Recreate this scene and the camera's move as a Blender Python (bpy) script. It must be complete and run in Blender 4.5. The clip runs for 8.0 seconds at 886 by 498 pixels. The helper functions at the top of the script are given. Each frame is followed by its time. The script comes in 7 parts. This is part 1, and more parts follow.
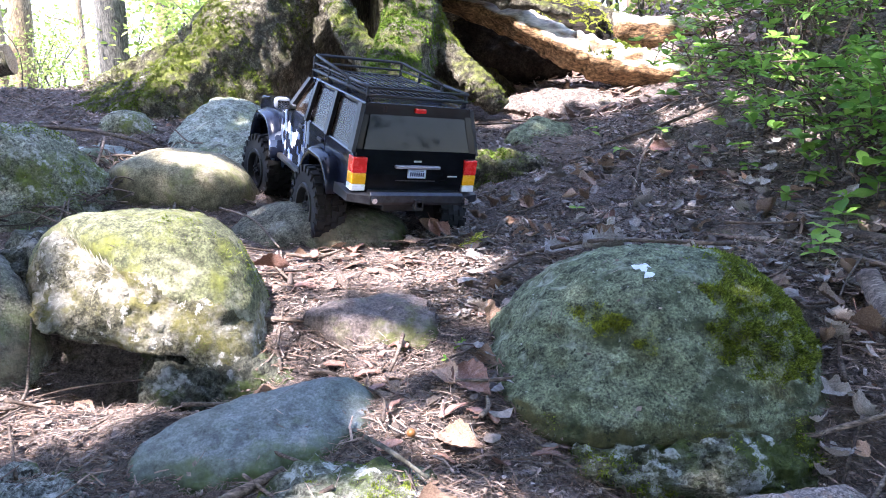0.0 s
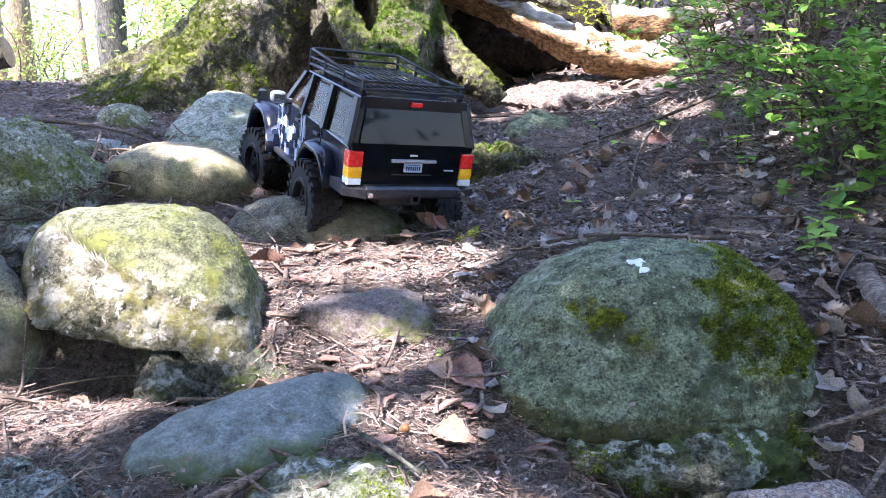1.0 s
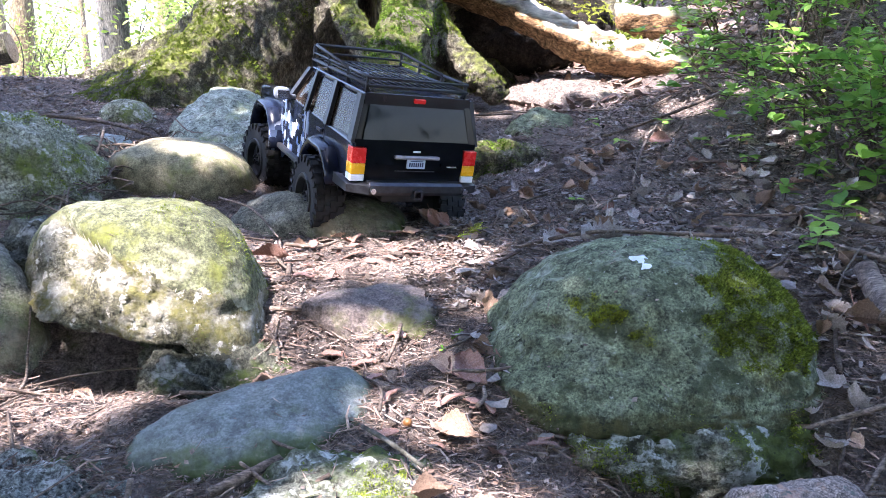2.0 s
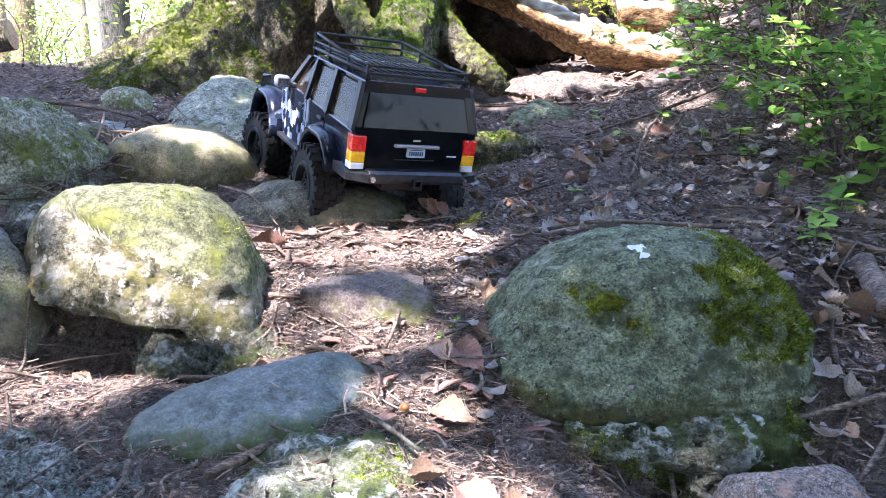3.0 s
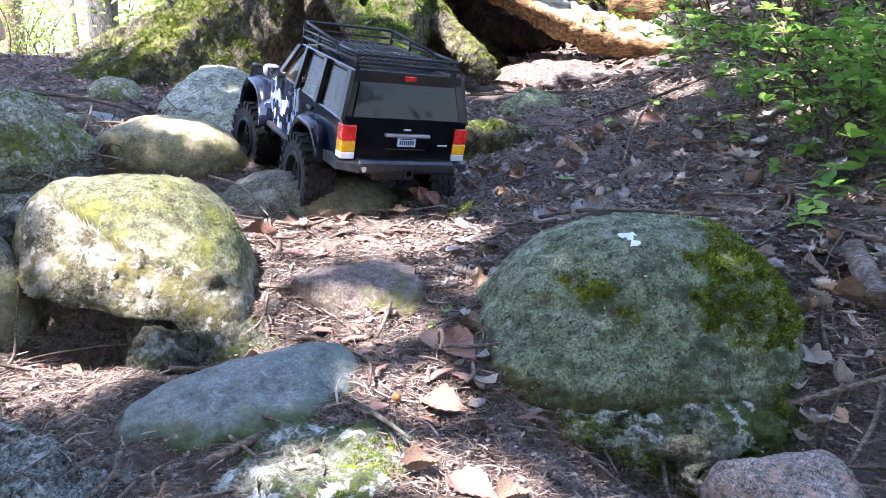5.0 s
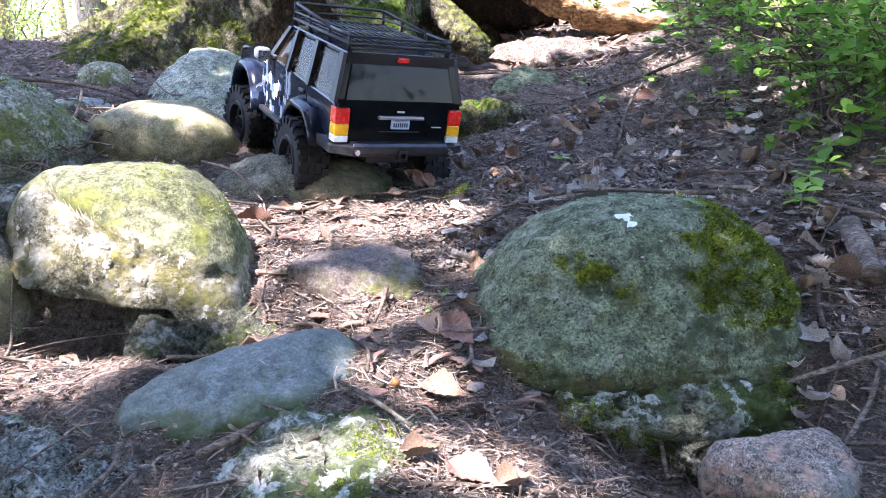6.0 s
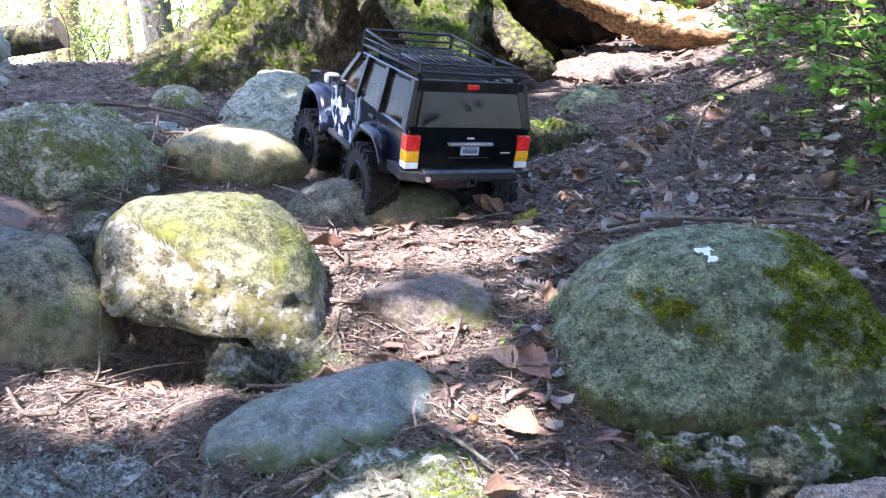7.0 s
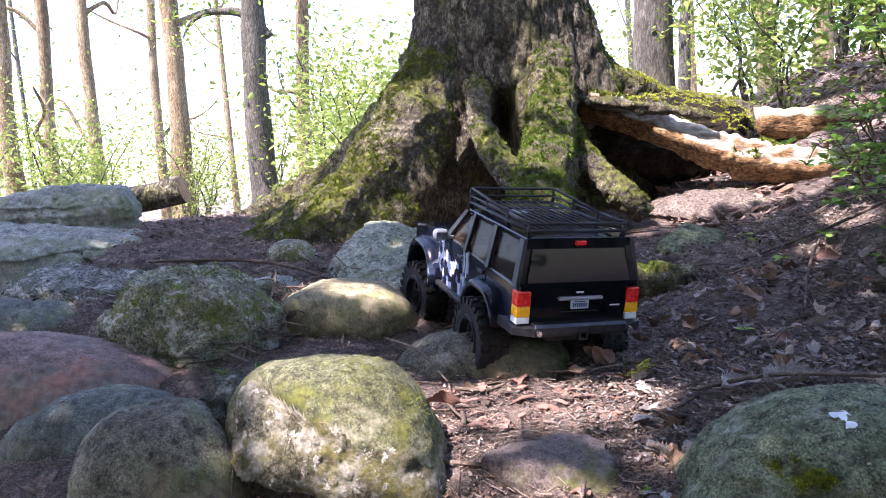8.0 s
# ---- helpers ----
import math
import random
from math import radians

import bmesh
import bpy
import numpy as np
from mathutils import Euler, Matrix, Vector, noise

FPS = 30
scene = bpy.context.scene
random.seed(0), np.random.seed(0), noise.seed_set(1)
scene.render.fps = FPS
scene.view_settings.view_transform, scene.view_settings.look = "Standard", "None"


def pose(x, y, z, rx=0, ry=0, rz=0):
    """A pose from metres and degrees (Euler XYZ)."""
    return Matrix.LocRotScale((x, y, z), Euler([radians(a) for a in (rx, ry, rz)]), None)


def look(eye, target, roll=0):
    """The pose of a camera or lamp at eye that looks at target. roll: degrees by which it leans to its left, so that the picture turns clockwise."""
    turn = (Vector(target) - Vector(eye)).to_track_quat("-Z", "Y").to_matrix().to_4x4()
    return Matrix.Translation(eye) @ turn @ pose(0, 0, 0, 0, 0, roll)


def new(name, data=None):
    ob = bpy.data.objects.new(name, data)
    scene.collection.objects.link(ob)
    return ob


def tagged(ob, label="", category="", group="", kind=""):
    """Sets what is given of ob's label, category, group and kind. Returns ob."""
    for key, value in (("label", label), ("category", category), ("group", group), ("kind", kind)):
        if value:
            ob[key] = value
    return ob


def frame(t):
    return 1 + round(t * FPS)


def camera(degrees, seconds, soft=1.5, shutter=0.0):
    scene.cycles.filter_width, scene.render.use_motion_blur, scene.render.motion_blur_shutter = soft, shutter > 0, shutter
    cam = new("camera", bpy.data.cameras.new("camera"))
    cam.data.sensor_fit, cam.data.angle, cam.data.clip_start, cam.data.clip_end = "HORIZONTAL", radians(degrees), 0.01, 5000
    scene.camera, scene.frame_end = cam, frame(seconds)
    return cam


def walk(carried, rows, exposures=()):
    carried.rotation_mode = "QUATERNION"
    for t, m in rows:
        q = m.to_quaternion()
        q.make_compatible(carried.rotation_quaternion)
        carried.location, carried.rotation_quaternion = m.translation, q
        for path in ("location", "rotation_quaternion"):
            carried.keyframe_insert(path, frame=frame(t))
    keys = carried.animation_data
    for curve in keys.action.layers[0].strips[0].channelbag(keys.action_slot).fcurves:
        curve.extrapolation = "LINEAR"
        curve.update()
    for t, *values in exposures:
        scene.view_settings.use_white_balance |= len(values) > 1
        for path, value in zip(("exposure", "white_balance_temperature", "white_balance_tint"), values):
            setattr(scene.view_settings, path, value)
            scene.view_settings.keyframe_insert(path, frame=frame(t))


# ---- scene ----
cam = camera(60.5, 8.0, soft=0.55, shutter=0.15)
METRES, EYE, TILT, LEAN, TURN = 0.155, 0.40, -12.0, 0.0, 0.0
ROWS = [
    (0.0, 0.0, 0.0, 0.0, 0.0, 0.0, -0.0),
    (0.5, 0.0297, 0.002, -0.0233, 0.11, -0.47, -0.09),
    (1.0, 0.0379, 0.0074, 0.0195, 0.02, -0.59, 0.05),
    (2.5, 0.0193, -0.019, -0.0266, 0.1, -0.85, -0.63),
    (3.0, 0.0273, -0.0213, -0.0493, 0.05, -1.13, -0.87),
    (3.5, 0.0227, -0.0239, -0.0528, 0.04, -1.39, -0.83),
    (4.0, 0.031, -0.0289, -0.0434, -0.11, -1.48, -0.74),
    (4.5, 0.0368, -0.0231, -0.0596, -0.28, -1.61, -0.82),
    (6.0, 0.0343, 0.0082, -0.0121, -0.9, -3.56, 0.45),
    (6.5, -0.0015, 0.002, 0.0263, -0.33, -4.5, 0.96),
    (7.0, -0.1254, 0.0023, 0.1625, 3.02, -2.98, 0.44),
    (7.5, -0.2398, -0.1121, 0.3071, 7.38, 2.78, 0.88),
    (8.0, -0.3216, -0.1837, 0.4507, 9.67, 6.51, 1.59),
]
walk(cam, [(t, pose(0, 0, EYE, TILT, LEAN, TURN) @ pose(METRES * x, METRES * y, METRES * z, 90 + pitch, roll, yaw)) for t, x, y, z, yaw, pitch, roll in ROWS],
     exposures=[(0.0, 3.16, 5860, 24), (4.5, 3.18, 5960, 24), (6.5, 3.26, 5960, 24), (7.0, 3.20, 5940, 24), (7.5, 2.82, 6050, 24), (8.0, 2.42, 6250, 31)])

# ---- daylight: a high sun from the open side of the wood, and the sky ----
TO_SUN = Vector((-0.36, -0.42, 0.83)).normalized()
world = bpy.data.worlds.new("sky")
scene.world = world
world.use_nodes = True
sky = world.node_tree.nodes.new("ShaderNodeTexSky")
sky.sky_type, sky.sun_disc, sky.dust_density = "NISHITA", False, 1.2
sky.sun_elevation = math.asin(TO_SUN.z)
sky.sun_rotation = math.atan2(TO_SUN.x, TO_SUN.y)
back = world.node_tree.nodes["Background"]
back.inputs["Strength"].default_value = 0.15
world.node_tree.links.new(sky.outputs[0], back.inputs["Color"])
sun = new("sun", bpy.data.lights.new("sun", "SUN"))
sun.data.energy, sun.data.angle, sun.data.color = 3.2, radians(0.55), (1.0, 0.93, 0.82)
sun.matrix_world = look(TO_SUN * 30, (0, 0, 0))

# ---- building helpers ----
from mathutils.bvhtree import BVHTree



def lattice(ix, iy, iz, seed):
    h = (ix * 374761393 + iy * 668265263 + iz * 2147483647 + seed * 1442695041) & 0xFFFFFFFF
    h = ((h ^ (h >> 13)) * 1274126177) & 0xFFFFFFFF
    return ((h ^ (h >> 16)) & 0xFFFF) / 32767.5 - 1.0


def vnoise(p, seed=0):
    """Smooth noise from -1 to 1 at the points p (n x 3)."""
    p = np.asarray(p, float)
    i = np.floor(p).astype(np.int64)
    f = p - i
    f = f * f * f * (f * (f * 6 - 15) + 10)
    out = 0
    for a in (0, 1):
        for b in (0, 1):
            for c in (0, 1):
                w = (f[:, 0] if a else 1 - f[:, 0]) * (f[:, 1] if b else 1 - f[:, 1]) * (f[:, 2] if c else 1 - f[:, 2])
                out = out + w * lattice(i[:, 0] + a, i[:, 1] + b, i[:, 2] + c, seed)
    return out


def fbm(p, octaves=4, seed=0, gain=0.5):
    p, out, amp = np.asarray(p, float), 0, 1.0
    for k in range(octaves):
        out = out + amp * vnoise(p * 2.03 ** k + 17.3 * k, seed + k)
        amp *= gain
    return out


def worley(p, seed=0):
    """Distance to the nearest of scattered points, one in each unit cell, for rounded pebbles and pits."""
    p = np.asarray(p, float)
    i = np.floor(p).astype(np.int64)
    best = np.full(len(p), 9.0)
    for a in (-1, 0, 1):
        for b in (-1, 0, 1):
            for c in (-1, 0, 1):
                j = i + np.array([a, b, c])
                q = j + 0.5 + 0.45 * np.stack([lattice(j[:, 0], j[:, 1], j[:, 2], seed + k) for k in (0, 1, 2)], 1)
                best = np.minimum(best, ((p - q) ** 2).sum(1))
    return np.sqrt(best)


def smooth(a, b, v):
    f = np.clip((np.asarray(v, float) - a) / (b - a), 0, 1)
    return f * f * (3 - 2 * f)


def mesh_of(name, verts, faces, mat=None, shade=True):
    me = bpy.data.meshes.new(name)
    me.from_pydata(np.asarray(verts).tolist(), [], faces.tolist() if isinstance(faces, np.ndarray) else faces)
    if mat:
        me.materials.append(mat)
    if shade:
        me.polygons.foreach_set("use_smooth", [True] * len(me.polygons))
    me.update()
    return me


def bm_mesh(name, bm, mat=None, shade=False):
    bmesh.ops.recalc_face_normals(bm, faces=bm.faces)
    me = bpy.data.meshes.new(name)
    bm.to_mesh(me)
    bm.free()
    if mat:
        me.materials.append(mat)
    if shade:
        me.polygons.foreach_set("use_smooth", [True] * len(me.polygons))
    return me


def part(name, bm, mat, parent, label="", shade=False, kind=""):
    """One mesh object under a thing or a part; bm: a bmesh or a finished mesh."""
    me = bm if isinstance(bm, bpy.types.Mesh) else bm_mesh(name, bm, mat, shade)
    if mat and not me.materials:
        me.materials.append(mat)
    ob = new(name, me)
    ob.parent = parent
    return tagged(ob, label, kind=kind)


def thing(name, label, category, group="", kind="", m=None):
    ob = new(name)
    ob.empty_display_size = 0.05
    if m is not None:
        ob.matrix_world = m
    return tagged(ob, label, category, group, kind)


def spline(pts, n):
    """Catmull-Rom through rows of numbers, n steps between two rows."""
    p = np.asarray(pts, float)
    p = np.vstack([2 * p[0] - p[1], p, 2 * p[-1] - p[-2]])
    out = []
    for i in range(1, len(p) - 2):
        for k in range(n):
            t = k / n
            out.append(0.5 * (2 * p[i] + (p[i + 1] - p[i - 1]) * t + (2 * p[i - 1] - 5 * p[i] + 4 * p[i + 1] - p[i + 2]) * t * t + (3 * p[i] - p[i - 1] - 3 * p[i + 1] + p[i + 2]) * t ** 3))
    out.append(p[-2])
    return np.array(out)


def tube_data(path, sides=8, rough=0.0, freq=30.0, seed=0, flat=1.0, ridge=0.0, twist=0.0, fine=0.0):
    """Vertices and faces of a round form along path: rows of x, y, z, radius."""
    path = np.asarray(path, float)
    c, r = path[:, :3], path[:, 3]
    tan = np.gradient(c, axis=0)
    tan /= np.linalg.norm(tan, axis=1)[:, None] + 1e-9
    ref = np.array([0.0, 0, 1]) if abs(tan[0, 2]) < 0.8 else np.array([0.0, 1, 0])
    ang = np.linspace(0, 2 * np.pi, sides, endpoint=False)
    verts = []
    for i in range(len(c)):
        u = np.cross(tan[i], ref)
        u /= np.linalg.norm(u) + 1e-9
        v = np.cross(u, tan[i])
        ref = v
        a = ang + twist * i
        rr = r[i] * (1 + ridge * np.cos(5 * ang + seed))
        verts.append(c[i] + np.outer(np.cos(a) * rr, u) + np.outer(np.sin(a) * rr * flat, v))
    verts = np.vstack(verts)
    if rough:
        mid = np.repeat(c, sides, axis=0)
        way = verts - mid
        d = rough * fbm(verts * freq, 3, seed)
        if fine:
            d = d + fine * fbm(verts * freq * 4, 2, seed + 9)
        verts = mid + way * (1 + d)[:, None]
    n = len(c)
    i, j = np.meshgrid(np.arange(n - 1), np.arange(sides), indexing="ij")
    k = (j + 1) % sides
    faces = np.stack([i * sides + j, (i + 1) * sides + j, (i + 1) * sides + k, i * sides + k], -1).reshape(-1, 4).tolist()
    faces.append(list(range(sides)))
    faces.append(list(range((n - 1) * sides, n * sides))[::-1])
    return verts, faces


def tube(name, path, mat, sides=8, **kw):
    v, f = tube_data(path, sides, **kw)
    return mesh_of(name, v, f, mat)


def join_data(items):
    verts, faces, n = [], [], 0
    for v, f in items:
        verts.append(v)
        faces.extend([[k + n for k in q] for q in f])
        n += len(v)
    return np.vstack(verts), faces


def box(bm, x0, x1, y0, y1, z0, z1, bevel=0.0):
    m = Matrix.Translation(((x0 + x1) / 2, (y0 + y1) / 2, (z0 + z1) / 2)) @ Matrix.Diagonal((x1 - x0, y1 - y0, z1 - z0, 1))
    made = bmesh.ops.create_cube(bm, size=1, matrix=m)["verts"]
    if bevel:
        edges = list({e for v in made for e in v.link_edges})
        bmesh.ops.bevel(bm, geom=edges, offset=bevel, segments=2, affect="EDGES", profile=0.6)
    return made


def surface_points(verts, faces, count, mask, rng):
    """Random points on a mesh of triangles or quads: points and normals, where mask(points, normals) gives more than chance."""
    tri = []
    for q in faces:
        if len(q) == 3:
            tri.append(q)
        elif len(q) == 4:
            tri.append([q[0], q[1], q[2]])
            tri.append([q[0], q[2], q[3]])
    tri = np.array(tri)
    a, b, c = verts[tri[:, 0]], verts[tri[:, 1]], verts[tri[:, 2]]
    n = np.cross(b - a, c - a)
    area = np.linalg.norm(n, axis=1)
    n = n / (area[:, None] + 1e-12)
    keep = mask((a + b + c) / 3, n)
    w = area * np.clip(keep, 0, 1)
    if w.sum() <= 0:
        return np.zeros((0, 3)), np.zeros((0, 3))
    pick = rng.choice(len(tri), size=count, p=w / w.sum())
    u, v = rng.random(count), rng.random(count)
    flip = u + v > 1
    u[flip], v[flip] = 1 - u[flip], 1 - v[flip]
    return a[pick] + (b - a)[pick] * u[:, None] + (c - a)[pick] * v[:, None], n[pick]


def moss_mesh(name, pts, nor, mat, height, rng, width=0.45):
    """Little blades that stand off a surface."""
    k = len(pts)
    t = np.cross(nor, rng.normal(size=(k, 3)))
    t /= np.linalg.norm(t, axis=1)[:, None] + 1e-9
    h = (height * rng.uniform(0.4, 1.3, k) * (0.5 + 1.1 * smooth(-0.5, 0.6, vnoise(pts * 110, 5))))[:, None]
    tip = pts + nor * h + rng.normal(size=(k, 3)) * h * 0.45
    base = pts - nor * 0.0006
    v = np.stack([base - t * h * width, base + t * h * width, tip], 1).reshape(-1, 3)
    return mesh_of(name, v, np.arange(3 * k).reshape(-1, 3), mat, False)

# ---- materials ----
def shader(name, rough=0.9, metal=0.0, spec=0.4):
    m = bpy.data.materials.new(name)
    m.use_nodes = True
    b = m.node_tree.nodes["Principled BSDF"]
    b.inputs["Roughness"].default_value, b.inputs["Metallic"].default_value = rough, metal
    b.inputs["Specular IOR Level"].default_value = spec
    return m, m.node_tree, b


def node(tree, kind, **values):
    n = tree.nodes.new(kind)
    for key, value in values.items():
        if key in n.inputs:
            n.inputs[key].default_value = value
        else:
            setattr(n, key, value)
    return n


def ramp(tree, source, stops):
    n = tree.nodes.new("ShaderNodeValToRGB")
    e = n.color_ramp.elements
    while len(e) < len(stops):
        e.new(0.5)
    for k, (at, c) in zip(e, stops):
        k.position, k.color = at, (*c, 1) if len(c) == 3 else c
    tree.links.new(source, n.inputs[0])
    return n.outputs[0]


def grey(a, b):
    return [(a, (0, 0, 0)), (b, (1, 1, 1))]


def mixed(tree, fac, a, b, how="MIX"):
    n = tree.nodes.new("ShaderNodeMix")
    n.data_type, n.blend_type = "RGBA", how
    for s, v in ((0, fac), (6, a), (7, b)):
        if isinstance(v, (int, float)):
            n.inputs[s].default_value = v
        elif isinstance(v, tuple):
            n.inputs[s].default_value = (*v, 1)
        else:
            tree.links.new(v, n.inputs[s])
    return n.outputs[2]


def times(tree, a, b):
    n = tree.nodes.new("ShaderNodeMath")
    n.operation = "MULTIPLY"
    for s, v in ((0, a), (1, b)):
        if isinstance(v, (int, float)):
            n.inputs[s].default_value = v
        else:
            tree.links.new(v, n.inputs[s])
    return n.outputs[0]


def natural(name, stops, scale=8.0, grain=120.0, contrast=0.35, rough=0.9, patches=(), bump=0.35, bump_size=0.004, stretch=(1, 1, 1), vary=0.0, spec=0.3, island=0.0, hues=None, plates=None):
    """A natural surface: a ramp over broad noise, fine grain, patches of another colour (colour, scale, from, to, up), fine relief."""
    m, tree, b = shader(name, rough, 0, spec)
    link = tree.links.new
    tc = node(tree, "ShaderNodeTexCoord")
    mp = node(tree, "ShaderNodeMapping")
    mp.inputs["Scale"].default_value = stretch
    link(tc.outputs["Object"], mp.inputs["Vector"])
    co = mp.outputs[0]
    if vary:
        info = node(tree, "ShaderNodeObjectInfo")
        add = node(tree, "ShaderNodeVectorMath", operation="ADD")
        far = node(tree, "ShaderNodeVectorMath", operation="SCALE")
        comb = node(tree, "ShaderNodeCombineXYZ")
        link(info.outputs["Random"], comb.inputs[0])
        link(info.outputs["Random"], comb.inputs[1])
        link(comb.outputs[0], far.inputs[0])
        far.inputs["Scale"].default_value = 37.0
        link(co, add.inputs[0])
        link(far.outputs[0], add.inputs[1])
        co = add.outputs[0]

    def noise_at(s, detail=6.0, rg=0.6):
        n = node(tree, "ShaderNodeTexNoise", Scale=s, Detail=detail, Roughness=rg)
        link(co, n.inputs["Vector"])
        return n.outputs["Fac"]

    broad, fine = noise_at(scale, 9.0, 0.68), noise_at(grain * 2.4, 4.0, 0.7)
    col = ramp(tree, broad, stops)
    mottle = noise_at(max(60.0, scale * 7), 10.0, 0.75)
    col = mixed(tree, 1.0, col, ramp(tree, mottle, [(0.36, (max(0.12, 1 - 1.5 * contrast),) * 3), (0.5, (1, 1, 1)), (0.64, (1 + 1.3 * contrast,) * 3)]), "MULTIPLY")
    col = mixed(tree, 1.0, col, ramp(tree, fine, [(0.34, (1 - 1.35 * contrast,) * 3), (0.66, (1 + 1.35 * contrast,) * 3)]), "MULTIPLY")
    for colour, s, lo, hi, up in patches:
        f = ramp(tree, noise_at(s, 8.0, 0.65), grey(lo, hi))
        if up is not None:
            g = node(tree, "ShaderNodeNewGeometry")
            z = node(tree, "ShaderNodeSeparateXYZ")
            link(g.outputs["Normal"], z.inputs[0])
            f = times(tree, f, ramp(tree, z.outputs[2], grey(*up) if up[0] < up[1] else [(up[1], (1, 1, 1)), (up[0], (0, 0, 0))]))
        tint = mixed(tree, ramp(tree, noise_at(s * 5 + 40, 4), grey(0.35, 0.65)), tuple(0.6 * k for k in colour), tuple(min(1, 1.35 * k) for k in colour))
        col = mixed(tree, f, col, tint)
    if vary:
        hs = node(tree, "ShaderNodeHueSaturation")
        rg = node(tree, "ShaderNodeMapRange")
        link(info.outputs["Random"], rg.inputs[0])
        rg.inputs[3].default_value, rg.inputs[4].default_value = 1 - vary, 1 + vary
        link(rg.outputs[0], hs.inputs["Value"])
        link(col, hs.inputs["Color"])
        col = hs.outputs[0]
    furrow = None
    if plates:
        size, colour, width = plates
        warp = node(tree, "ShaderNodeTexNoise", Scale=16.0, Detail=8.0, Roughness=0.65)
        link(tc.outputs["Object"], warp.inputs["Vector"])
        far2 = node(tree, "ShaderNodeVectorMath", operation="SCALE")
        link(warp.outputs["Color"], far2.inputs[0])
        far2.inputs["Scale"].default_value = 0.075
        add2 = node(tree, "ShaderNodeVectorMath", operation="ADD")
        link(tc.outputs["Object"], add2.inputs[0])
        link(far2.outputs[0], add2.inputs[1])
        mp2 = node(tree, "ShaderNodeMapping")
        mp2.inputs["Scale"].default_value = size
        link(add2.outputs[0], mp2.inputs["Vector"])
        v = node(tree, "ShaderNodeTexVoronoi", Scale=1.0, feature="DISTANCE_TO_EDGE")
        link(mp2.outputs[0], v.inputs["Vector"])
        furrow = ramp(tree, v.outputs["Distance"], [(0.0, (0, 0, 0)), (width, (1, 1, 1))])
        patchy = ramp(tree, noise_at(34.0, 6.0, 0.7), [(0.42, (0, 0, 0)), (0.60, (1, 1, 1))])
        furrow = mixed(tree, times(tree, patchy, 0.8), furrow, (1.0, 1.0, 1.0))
        # dark lines between plates: inner bark plus furrow shade put into the colour
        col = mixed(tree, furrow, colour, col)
    if hues:
        g = node(tree, "ShaderNodeNewGeometry")
        pick = ramp(tree, g.outputs["Random Per Island"], [(k / (len(hues) - 1), c) for k, c in enumerate(hues)])
        col = mixed(tree, 0.75, col, pick)
        col = mixed(tree, 1.0, col, ramp(tree, fine, [(0.34, (1 - contrast,) * 3), (0.66, (1 + contrast,) * 3)]), "MULTIPLY")
    if island:
        g = node(tree, "ShaderNodeNewGeometry")
        k = ramp(tree, g.outputs["Random Per Island"], [(0, (1 - island,) * 3), (1, (1 + island,) * 3)])
        col = mixed(tree, 1.0, col, k, "MULTIPLY")
    link(col, b.inputs["Base Color"])
    rr = ramp(tree, fine, [(0.3, (rough - 0.12,) * 3), (0.7, (min(1, rough + 0.08),) * 3)])
    link(rr, b.inputs["Roughness"])
    if bump:
        bp = node(tree, "ShaderNodeBump", Strength=bump, Distance=bump_size)
        h = node(tree, "ShaderNodeMath", operation="ADD")
        link(fine, h.inputs[0])
        link(noise_at(grain * 0.25, 8, 0.7), h.inputs[1])
        if furrow:
            h2 = node(tree, "ShaderNodeMath", operation="ADD")
            link(h.outputs[0], h2.inputs[0])
            link(times(tree, furrow, 1.6), h2.inputs[1])
            h = h2
        link(h.outputs[0], bp.inputs["Height"])
        link(bp.outputs[0], b.inputs["Normal"])
    return m


def plain(name, colour, rough=0.5, metal=0.0, spec=0.5, wear=0.15, scale=60.0, bump=0.05):
    """Paint, plastic, rubber or metal, with dust and small wear."""
    m, tree, b = shader(name, rough, metal, spec)
    tc = node(tree, "ShaderNodeTexCoord")
    n = node(tree, "ShaderNodeTexNoise", Scale=scale, Detail=6.0, Roughness=0.7)
    tree.links.new(tc.outputs["Object"], n.inputs["Vector"])
    tree.links.new(ramp(tree, n.outputs["Fac"], [(0.35, tuple(c * (1 - wear) for c in colour)), (0.65, tuple(min(1, c * (1 + wear)) for c in colour))]), b.inputs["Base Color"])
    tree.links.new(ramp(tree, n.outputs["Fac"], [(0.3, (max(0.03, rough - 0.08),) * 3), (0.7, (min(1, rough + 0.1),) * 3)]), b.inputs["Roughness"])
    if bump:
        bp = node(tree, "ShaderNodeBump", Strength=bump, Distance=0.001)
        tree.links.new(n.outputs["Fac"], bp.inputs["Height"])
        tree.links.new(bp.outputs[0], b.inputs["Normal"])
    return m


